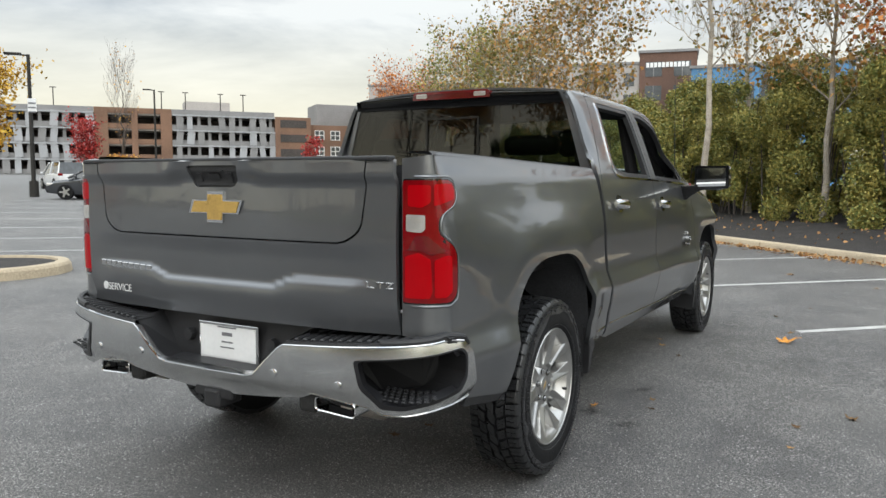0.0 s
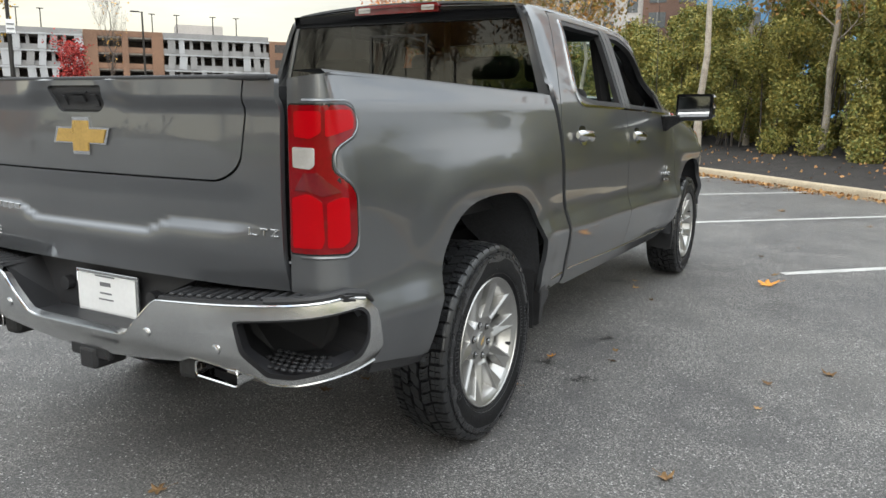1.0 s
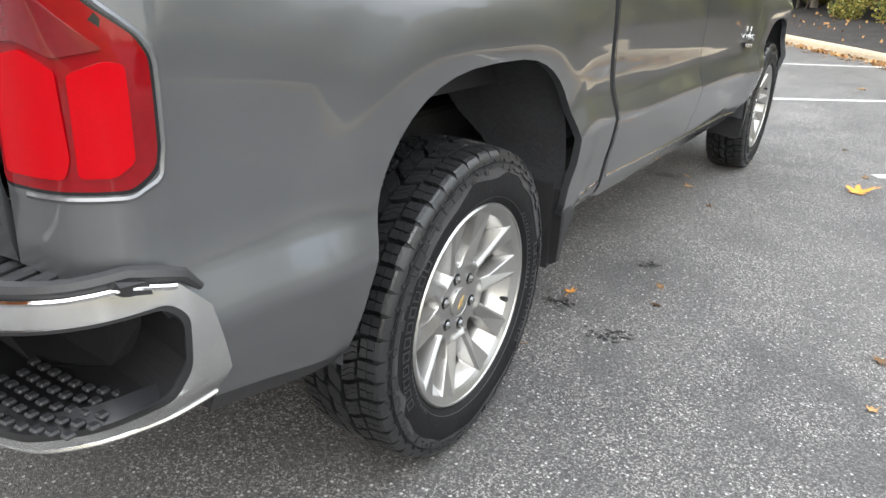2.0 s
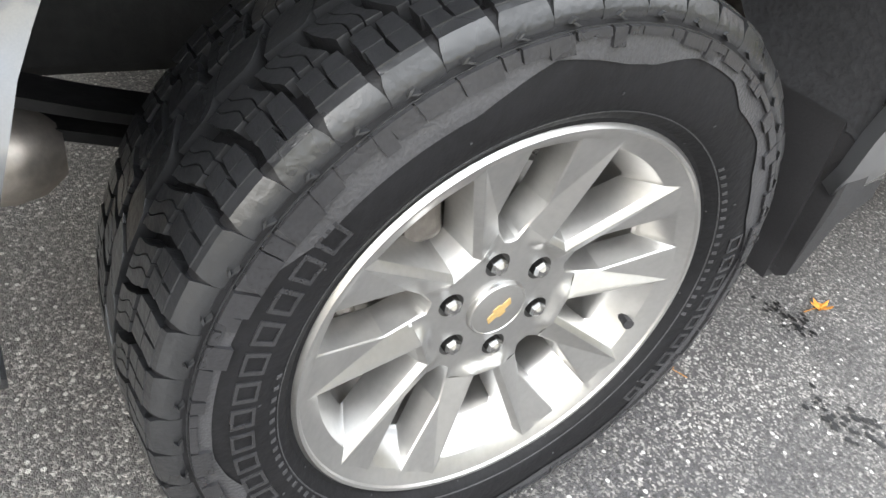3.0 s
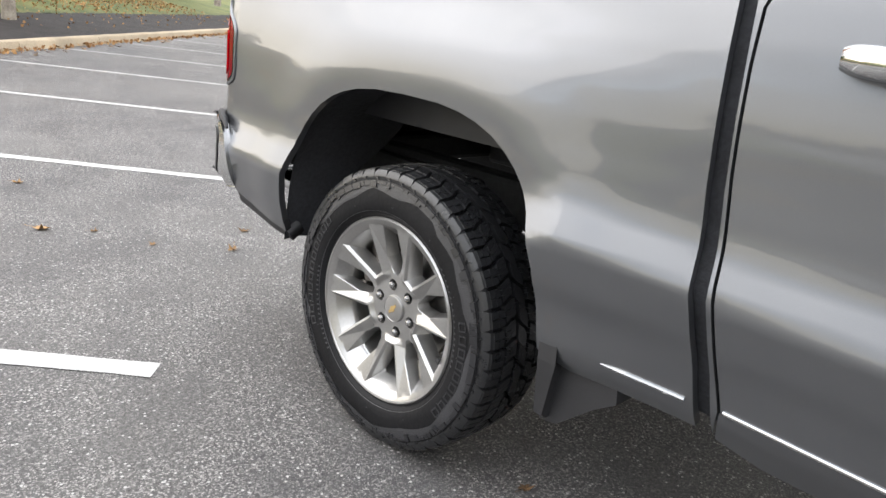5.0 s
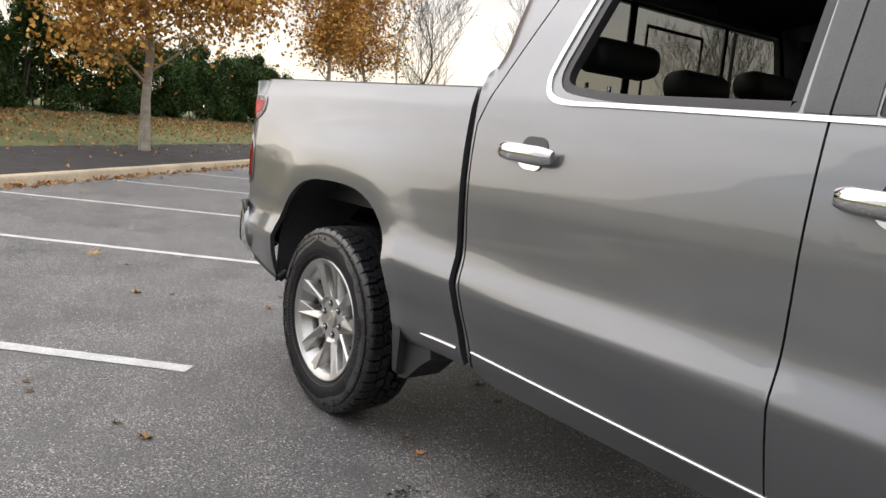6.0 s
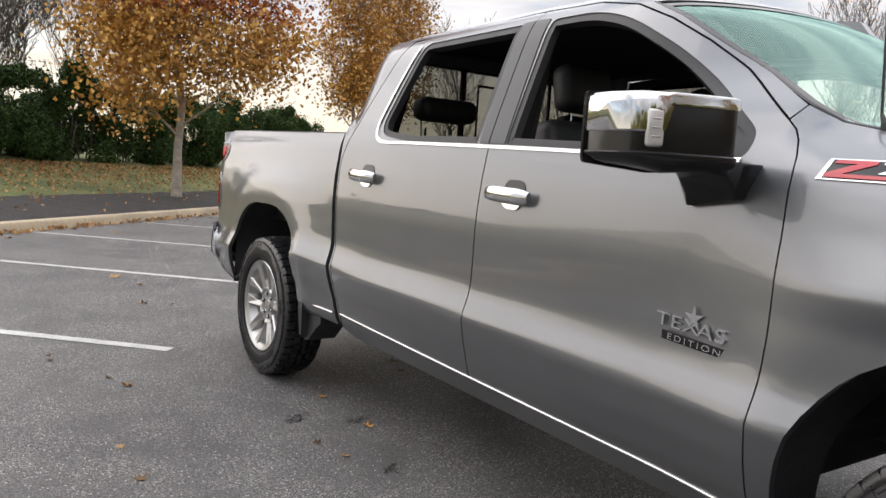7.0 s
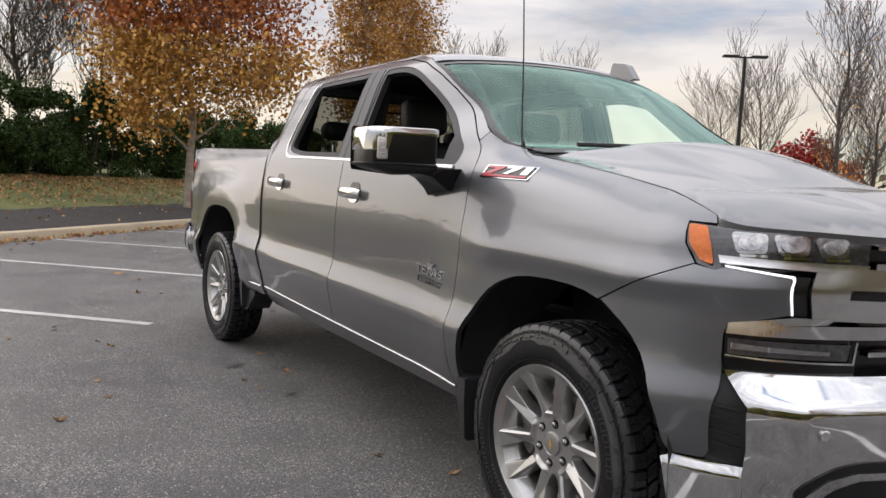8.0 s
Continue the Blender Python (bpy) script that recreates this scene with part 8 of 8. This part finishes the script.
WINDOW_DARK = material("dark_window_glass", (0.045, 0.052, 0.06), 0.12, 0, 0.3, 0.2, 4, coat=0.6)
CONCRETE = material("pale_concrete", (0.36, 0.33, 0.30), 0.85, 0, 0.15, 0.3, 5, 0.2)


def facing(a, b, z0):
    """A frame on the line from a to b: x along it, y away from the viewer, z up."""
    d = (Vector(b) - Vector(a))
    ang = math.atan2(d.y, d.x)
    return Matrix.Translation((a[0], a[1], z0)) @ Matrix.Rotation(ang, 4, "Z"), d.length


def slab(parent, name, m, x0, x1, z0, z1, y0, y1, mat, lean=0.0):
    bm = bmesh.new()
    add_box(bm, (x1 - x0, y1 - y0, z1 - z0), m @ pose((x0 + x1) / 2, (y0 + y1) / 2, (z0 + z1) / 2, 0, lean, 0))
    return part(name, bm, mat, parent)


def garage():
    m, w = facing((-121.5, 63.0), (-91.1, 101.2), 1.4)
    m = m @ Matrix.Diagonal((1, 1, 0.86, 1))
    top = thing("parking_garage", "long four-storey parking garage with pale fins and brick", "building", (0, 0, 0))
    # dark sheet behind the decks, added as the shade of the parking floors
    slab(top, "dark_deck", m, 0, w, 0, 12.6, 6.0, 7.0, INTERIOR_SHADE)
    for k in range(5):
        z = 0.3 + 3.0 * k
        slab(top, "deck", m, 0, w, z, z + 0.35, 0.3, 7, CONCRETE)
        for a, b, mat in ((0, 19.3, GREY_PANEL), (19.3, 31.4, BRICK), (31.4, w, GREY_PANEL)):
            slab(top, "parapet", m, a, b - 0.05, z + 0.30, z + 1.35, 0, 0.3, mat)
    for a, b in ((19.3, 21.4), (25.0, 26.0), (29.6, 31.4)):
        slab(top, "pier", m, a, b, 0, 13.4, -0.15, 0.35, BRICK)
    rng = random.Random(8)
    for k in range(4):
        z = 0.6 + 3.0 * k
        x = 0.6
        while x < w - 0.8:
            if not 18.6 < x < 31.2:
                if rng.random() < 0.62:
                    slab(top, "fin", m, x, x + rng.uniform(0.8, 1.3), z + 0.2, z + 3.1, -0.45, -0.30, PALE_FIN if rng.random() < 0.6 else GREY_PANEL, rng.choice((-4, 0, 5)))
                else:
                    slab(top, "column", m, x, x + 0.5, z, z + 3.0, 0.05, 0.4, GREY_PANEL)
            x += 1.75
        for a, b in ((0, 19.2), (31.5, w)):
            slab(top, "ledge", m, a, b, z + 2.75, z + 3.0, -0.6, 0.0, PALE_FIN)
    for x in (3, 9.5, 13, 30, 34, 40, 44):
        bm = bmesh.new()
        add_tube(bm, [m @ Vector((x, 5, 12.5)), m @ Vector((x, 5, 17.6))], [0.10, 0.08], 6)
        add_box(bm, (1.0, 0.3, 0.15), m @ pose(x, 5, 17.6))
        part("roof_lamp", bm, POLE_MAT, top)
    slab(top, "stair_tower", m, 34, 42, 13.2, 16.2, 8, 14, STUCCO)
    # brick stair end; one flat dark slab a storey paints the openings' shade
    tower = thing("brick_tower", "brown brick stair tower with openings painted as shade", "building")
    slab(tower, "wall", m, w, w + 6.4, 0, 12.8, -0.6, 6, BRICK)
    for k in range(4):
        z = 1.6 + 3.0 * k
        slab(tower, "opening", m, w + 0.9, w + 5.6, z, z + 1.6, -0.66, -0.55, INTERIOR_SHADE)
    office = thing("brick_office", "brown brick office with white framed windows", "building")
    slab(office, "wall", m, w + 6.5, w + 22, 0, 11.5, 1.5, 12, BRICK)
    slab(office, "upper_storey", m, w + 9.0, w + 22, 11.5, 16.5, 6.0, 14, GREY_PANEL)
    for k in range(3):
        for j in range(5):
            x, z = w + 7.6 + 3.0 * j, 1.6 + 3.4 * k
            f = slab(office, "window", m, x, x + 1.7, z, z + 1.9, 1.42, 1.5, WINDOW_DARK)
            bm = bmesh.new()
            for xx in (x, x + 0.85, x + 1.7):
                add_box(bm, (0.12, 0.1, 1.9), m @ pose(xx, 1.40, z + 0.95))
            for zz in (z, z + 0.95, z + 1.9):
                add_box(bm, (1.82, 0.1, 0.12), m @ pose(x + 0.85, 1.40, zz))
            part("window_frame", bm, PLATE_WHITE, f)


garage()


def block(name, label, a, b, z0, h, depth, mat, rows, cols, wz, ww, wh, group=""):
    m, w = facing(a, b, z0)
    top = thing(name, label, "building")
    slab(top, "wall", m, 0, w, -1, h, 0, depth, mat)
    slab(top, "coping", m, -0.2, w + 0.2, h, h + 0.35, -0.2, depth + 0.2, GREY_PANEL)
    for i in range(rows):
        for j in range(cols):
            x, z = w * (j + 0.5) / cols - ww / 2, wz + i * (h - wz) / rows
            f = slab(top, "window", m, x, x + ww, z, z + wh, -0.06, 0.02, WINDOW_DARK)
            slab(f, "window_frame", m, x + ww / 2 - 0.05, x + ww / 2 + 0.05, z, z + wh, -0.12, -0.05, GREY_PANEL)
    return top, m, w


block("grey_building", "plain grey-brown building with a flat roof", (-77.8, 111.7), (-60, 118), 1.2, 17.0, 20, STUCCO, 4, 5, 2.0, 1.6, 1.8)
block("brown_building", "long brown brick building behind autumn trees", (-72, 106), (-44, 110), 1.0, 15.5, 15, BRICK, 4, 8, 2.0, 1.6, 1.8)
block("hotel_wing", "pale stucco hotel wing with rows of windows", (-41, 99.5), (-26.0, 103.2), 0.8, 16.6, 16, STUCCO, 5, 5, 1.8, 1.4, 1.8)
hotel, hm, _ = block("hotel_tower", "dark brick hotel tower with a pale roof sign", (-26.0, 102.6), (-18.6, 104.2), 0.8, 18.0, 18, DARK_BRICK, 5, 2, 1.8, 2.2, 2.0)
for k in range(11):
    slab(hotel, "sign_bar", hm, 0.9 + 0.52 * k, 1.3 + 0.52 * k, 16.0, 16.65, -0.16, -0.04, PLATE_WHITE)
block("blue_building", "blue clad building with a band of windows", (-17.0, 92.5), (0.5, 94.5), 0.6, 14.2, 14, BLUE_PANEL, 3, 7, 2.2, 1.7, 1.8)


def lamp_post(x, y, h, arms, label, seed_turn=0.0, sign=False):
    z0 = ground_z(x, y)
    top = thing("street_lamp", label, "street lamp", (x, y, z0), "lot lamps")
    bm = bmesh.new()
    add_tube(bm, [(0, 0, -0.3), (0, 0, 0.75)], [0.22, 0.20], 16)
    part("base", bm, POLE_MAT, top)
    bm = bmesh.new()
    add_tube(bm, [(0, 0, 0.7), (0, 0, h)], [0.105, 0.075], 10)
    part("pole", bm, POLE_MAT, top)
    for a in arms:
        d = Vector((math.cos(a), math.sin(a), 0))
        bm = bmesh.new()
        add_tube(bm, [Vector((0, 0, h - 0.05)), d * 0.35 + Vector((0, 0, h - 0.02))], [0.04, 0.035], 8)
        arm = part("arm", bm, POLE_MAT, top)
        bm = bmesh.new()
        add_box(bm, (0.72, 0.34, 0.10), Matrix.Translation(d * 0.62 + Vector((0, 0, h))) @ Matrix.Rotation(a, 4, "Z"), 0.03)
        part("lamp_head", bm, POLE_MAT, arm)
    if sign:
        bm = bmesh.new()
        add_box(bm, (0.04, 0.36, 0.62), pose(0.13, 0.0, 4.2, 0, 0, -30), 0.01)
        board = part("sign_board", bm, PLATE_WHITE, top, "white notice board")
        for k in range(3):
            bm = bmesh.new()
            add_box(bm, (0.01, 0.30, 0.06), pose(0.162, -0.02, 4.3 - 0.2 * k, 0, 0, -30))
            part("printed_bar", bm, PRINT_GREY, board)


side_dir = math.atan2(0.77, 0.63)
lamp_post(-31.5, 18.1, 6.5, (side_dir + math.pi,), "dark bronze lot lamp with a notice board", sign=True)
lamp_post(-55.3, 45.0, 8.4, (side_dir + math.pi,), "dark bronze lot lamp with one arm")
lamp_post(-18.6, 36.7, 8.6, (math.atan2(0.46, 0.88) + math.pi,), "dark bronze lot lamp with one arm")
lamp_post(-27.2, -16.4, 7.55, (math.atan2(-0.60, 0.80), math.atan2(0.60, -0.80)), "dark bronze lot lamp with two heads")


def simple_car(name, label, x, y, yaw, paint, length, height, wagon):
    """A parked car: lofted lower body, glazed cabin, wheels, lamps."""
    top = thing(name, label, "car", (x, y, ground_z(x, y)))
    top.rotation_euler = (0, 0, yaw)
    half = length / 2
    bm = bmesh.new()
    prof = [(-half, 0.35, 0.62), (-half + 0.05, 0.28, 0.92), (-half + 0.6, 0.24, 0.98 if wagon else 0.95), (-0.6, 0.22, 0.98), (0.8, 0.22, 0.94), (half - 0.45, 0.25, 0.82), (half - 0.05, 0.30, 0.66), (half, 0.40, 0.56)]
    loops = []
    for px, z0, z1 in prof:
        w = 0.90 * (1 - 0.12 * (abs(px) / half) ** 4)
        loops.append([bm.verts.new(v) for v in ((px, -w * 0.9, z0), (px, -w, z0 + 0.2), (px, -w * 0.98, z1 - 0.1), (px, -w * 0.86, z1), (px, w * 0.86, z1), (px, w * 0.98, z1 - 0.1), (px, w, z0 + 0.2), (px, w * 0.9, z0))])
    for a, b in zip(loops, loops[1:]):
        for k in range(8):
            bm.faces.new((a[k], a[(k + 1) % 8], b[(k + 1) % 8], b[k]))
    bm.faces.new(loops[0])
    bm.faces.new(loops[-1][::-1])
    part("body", bm, paint, top, "", True)
    rear_x = -half + (0.15 if wagon else 0.55)
    plan_c = [(rear_x, 0.96), (rear_x + (0.25 if wagon else 0.75), height - 0.03), (0.1, height), (0.55, height - 0.06), (1.35, 0.93)]
    for nm, mat, s, dz in (("cabin_glass", WINDOW_DARK, 0.76, -0.03), ("roof", paint, 0.66, 0.0)):
        bm = bmesh.new()
        pts = plan_c if nm == "cabin_glass" else [plan_c[1], plan_c[2], plan_c[3]]
        if nm == "cabin_glass":
            loops = []
            for px, pz in pts:
                f = 0.80 if pz < 1.0 else 0.62
                loops.append([bm.verts.new(v) for v in ((px, -0.80, 0.93), (px, -f, pz - 0.02), (px, f, pz - 0.02), (px, 0.80, 0.93))])
            for a, b in zip(loops, loops[1:]):
                for k in range(3):
                    bm.faces.new((a[k], a[k + 1], b[k + 1], b[k]))
        else:
            loops = [[bm.verts.new((px, q * 0.64, pz - 0.05 * abs(q) + dz)) for q in (-1, -0.6, 0, 0.6, 1)] for px, pz in pts]
            for a, b in zip(loops, loops[1:]):
                for k in range(4):
                    bm.faces.new((a[k], a[k + 1], b[k + 1], b[k]))
        part(nm, bm, mat, top, "", True)
    for sy in (-1, 1):
        bm = bmesh.new()
        for q0, q1 in (((plan_c[0][0], 0.95), (plan_c[1][0], plan_c[1][1])), ((-0.25, 0.95), (-0.25, height - 0.02)), ((plan_c[4][0], 0.94), (plan_c[3][0], plan_c[3][1]))):
            add_tube(bm, [(q0[0], sy * 0.80, q0[1]), (q1[0], sy * 0.64, q1[1])], [0.05, 0.04], 6)
        part("pillars", bm, paint, top)
        for wx in (-half + 0.85, half - 0.90):
            bm = bmesh.new()
            add_tube(bm, [(wx, sy * 0.70, 0.33), (wx, sy * 0.91, 0.33)], [0.33, 0.33], 24)
            tyre = part("wheel", bm, RUBBER, top, "", True)
            bm = bmesh.new()
            add_tube(bm, [(wx, sy * 0.905, 0.33), (wx, sy * 0.925, 0.33)], [0.10, 0.10], 16)
            for k in range(5):
                a = 2 * math.pi * k / 5
                add_box(bm, (0.20, 0.02, 0.07), pose(wx, sy * 0.918, 0.33) @ Matrix.Rotation(a, 4, "Y") @ pose(0.13, 0, 0))
            part("rim", bm, ALLOY, tyre)
        bm = bmesh.new()
        add_box(bm, (0.30, 0.20, 0.13), pose(half - 0.22, sy * 0.70, 0.66), 0.03)
        part("headlight", bm, CLEAR_LENS, top)
        bm = bmesh.new()
        add_box(bm, (0.16, 0.24, 0.16), pose(-half + 0.10, sy * 0.70, 0.88), 0.03)
        part("tail_light", bm, RED_LENS, top)
        bm = bmesh.new()
        add_box(bm, (0.10, 0.18, 0.12), pose(0.95, sy * 0.98, 1.0), 0.03)
        part("mirror", bm, paint, top)


CAR_DARK = material("dark_grey_car_paint", (0.035, 0.038, 0.045), 0.3, 0.3, 0.1, 2, 200, coat=1.0)
CAR_WHITE = material("white_car_paint", (0.70, 0.70, 0.70), 0.3, 0.0, 0.05, 2, 200, coat=1.0)
simple_car("sedan_car", "dark grey sedan parked in the lot", -27.4, 18.9, math.atan2(-0.489, -0.872) + 0.08, CAR_DARK, 4.7, 1.43, False)
simple_car("suv_car", "white compact suv parked in the lot", -41.0, 26.0, radians(160), CAR_WHITE, 4.5, 1.66, True)

# ---------------------------------------------------------------- fallen leaves and marks on the asphalt
LEAF_DRY = material("dry_fallen_leaf", (0.13, 0.07, 0.03), 0.75, 0, 0.3, 20, 120, 0.3, per_object=0.7, other=(0.40, 0.24, 0.10))
LEAF_BRIGHT = material("orange_fallen_leaf", (0.62, 0.27, 0.04), 0.7, 0, 0.2, 20, 120, 0.3)


def leaf_mesh(seed, lobes=5):
    rng = random.Random(seed)
    verts, n = [], lobes * 4
    for k in range(n):
        a = 2 * math.pi * k / n
        r = (0.5 if k % 4 == 0 else 0.22 if k % 4 == 2 else 0.34) * rng.uniform(0.8, 1.15)
        verts.append((r * math.cos(a), r * 0.85 * math.sin(a), 0.34 * r * r * 2.2 * rng.uniform(0.1, 1.6)))
    verts.append((0, 0, 0.01))
    faces = [(k, (k + 1) % n, n) for k in range(n)]
    b = len(verts)
    verts += [(-0.03, 0.03, 0.02), (-0.9, 0.12, 0.10), (-0.9, 0.16, 0.10), (-0.02, 0.06, 0.02)]
    faces.append((b, b + 1, b + 2, b + 3))
    me = bpy.data.meshes.new("fallen_leaf")
    me.from_pydata(verts, [], faces)
    return me


leaf_shapes = []
for k in range(6):
    me = leaf_mesh(200 + k)
    me.materials.append(LEAF_DRY)
    leaf_shapes.append(me)
bright = leaf_mesh(300)
bright.materials.append(LEAF_BRIGHT)
rng = random.Random(12)


def drop_leaf(x, y, size, me=None, label="dry curled brown leaf lying on the asphalt"):
    ob = new("fallen_leaf", me or rng.choice(leaf_shapes))
    ob.location = (x, y, ground_z(x, y) + 0.003)
    ob.rotation_euler = (rng.uniform(-0.12, 0.12), rng.uniform(-0.12, 0.12), rng.uniform(0, 6.28))
    ob.scale = (size, size, size * rng.uniform(0.8, 1.4))
    tagged(ob, label, "leaf", "fallen leaves on the asphalt")


drop_leaf(1.67, 3.62, 0.20, bright, "bright orange leaf lying on the asphalt")
drop_leaf(0.85, 1.10, 0.07, bright, "bright orange leaf lying on the asphalt")
drop_leaf(0.85, 0.59, 0.06, bright, "bright orange leaf lying on the asphalt")
for x, y, s in ((1.93, 1.27, 0.075), (1.93, 0.90, 0.05), (1.72, 0.01, 0.085), (1.78, -0.17, 0.045), (0.81, 0.45, 0.06), (1.04, -3.85, 0.14), (0.81, 2.97, 0.07), (1.32, 8.54, 0.13), (1.48, 4.85, 0.06),
                (1.12, 1.39, 0.05), (0.74, 3.2, 0.06), (1.11, -2.36, 0.11), (0.24, -1.95, 0.08), (0.75, -1.93, 0.05), (0.91, -2.23, 0.05), (0.93, -3.31, 0.08), (0.16, -8.45, 0.15), (0.45, -1.7, 0.08),
                 (1.16, 1.2, 0.05), (2.0, -0.79, 0.05), (0.18, 0.29, 0.06), (1.01, 2.65, 0.05),  (2.32, -0.43, 0.06), (2.01, -0.66, 0.05), (0.19, -0.99, 0.08), (2.19, 1.57, 0.08), (0.10, 0.07, 0.08)):
    drop_leaf(x, y, s)
for k in range(26):
    drop_leaf(rng.uniform(1.6, 5.5), rng.uniform(3.2, 8.6), rng.uniform(0.045, 0.085))
for k in range(150):
    if k % 2:
        p = K3 + U3 * rng.uniform(-16, 8) - N3 * abs(rng.gauss(0.05, 0.35)) - N3 * 0.05
    else:
        p = K1 + U1 * rng.uniform(-10, 6) - N1 * abs(rng.gauss(0.05, 0.35)) - N1 * 0.05
    drop_leaf(p.x, p.y, rng.uniform(0.08, 0.15))
LEAF_FALLEN = material("pale_fallen_leaves", (0.30, 0.135, 0.05), 0.8, 0, 0.3, 1.0, 30, island=0.7, other=(0.52, 0.30, 0.12))
nr = np.random.default_rng(40)
for nm, org, al, ou, o0, o1, z0, z1, cnt in (("kerb_leaves", K1, U1, N1, -0.30, -0.02, 0.004, 0.030, 1500), ("kerb_leaves", K3, U3, N3, -0.25, -0.02, 0.004, 0.026, 900), ("lawn_leaves", K3, U3, N3, 2.6, 6.6, 0.29, 0.90, 8500), ("mulch_leaves", K3, U3, N3, 0.2, 2.8, 0.17, 0.29, 260), ("shrub_leaves", K1, U1, N1, 0.2, 3.4, 0.17, 0.36, 420)):
    a, o = nr.uniform(-24, 9, cnt), o0 + (o1 - o0) * nr.uniform(0, 1, cnt) ** (0.55)
    c = np.stack([org.x + al.x * a + ou.x * o, org.y + al.y * a + ou.y * o, z0 + (z1 - z0) * ((o - o0) / (o1 - o0)) + 0.015], 1)
    tagged(leaf_cloud(nm, c, None, 0.075, LEAF_FALLEN, None, "scatter of fallen autumn leaves", nr, lobed=True), category="leaves", kind="stuff")

OIL = material("oil_stain", (0.012, 0.012, 0.013), 0.45, 0, 0.2, 10, 80)
SCUFF = material("pale_scuff", (0.22, 0.215, 0.20), 0.8, 0, 0.3, 30, 160, 0.3)


def blot(name, x, y, w, d, yaw, mat, label, seed):
    """A ragged flat mark of many small specks."""
    rr = random.Random(seed)
    bm = bmesh.new()
    for _ in range(46):
        u, v = rr.gauss(0, 0.32) * w, rr.gauss(0, 0.32) * d
        r = 0.09 * w * rr.uniform(0.3, 1.0)
        c = Vector((u * math.cos(yaw) - v * math.sin(yaw), u * math.sin(yaw) + v * math.cos(yaw), 0))
        z = 0.0022 + 0.00002 * _
        bm.faces.new([bm.verts.new(Vector((x, y, z)) + c + Vector((r * math.cos(a) * rr.uniform(0.6, 1.2), r * 0.7 * math.sin(a) * rr.uniform(0.6, 1.2), 0))) for a in (2 * math.pi * k / 7 for k in range(7))])
    tagged(part(name, bm, mat), label, "stain", kind="structure")


blot("oil_stain", 1.10, 0.85, 0.13, 0.08, 0.4, OIL, "dark oil stain on the asphalt", 1)
blot("oil_stain", 0.60, 3.12, 0.22, 0.10, 0.2, OIL, "dark oil stain on the asphalt", 2)
blot("oil_stain", 1.0, 1.59, 0.10, 0.08, 0.9, OIL, "dark oil stain on the asphalt", 3)
blot("oil_stain", 0.84, 0.99, 0.10, 0.06, 0.2, OIL, "dark oil stain on the asphalt", 4)
for k in range(4):
    blot("scuff_mark", 1.17 + 0.022 * k, 0.06 + 0.03 * k, 0.018, 0.16, -0.35, SCUFF, "pale scraped scuff on the asphalt", 10 + k)
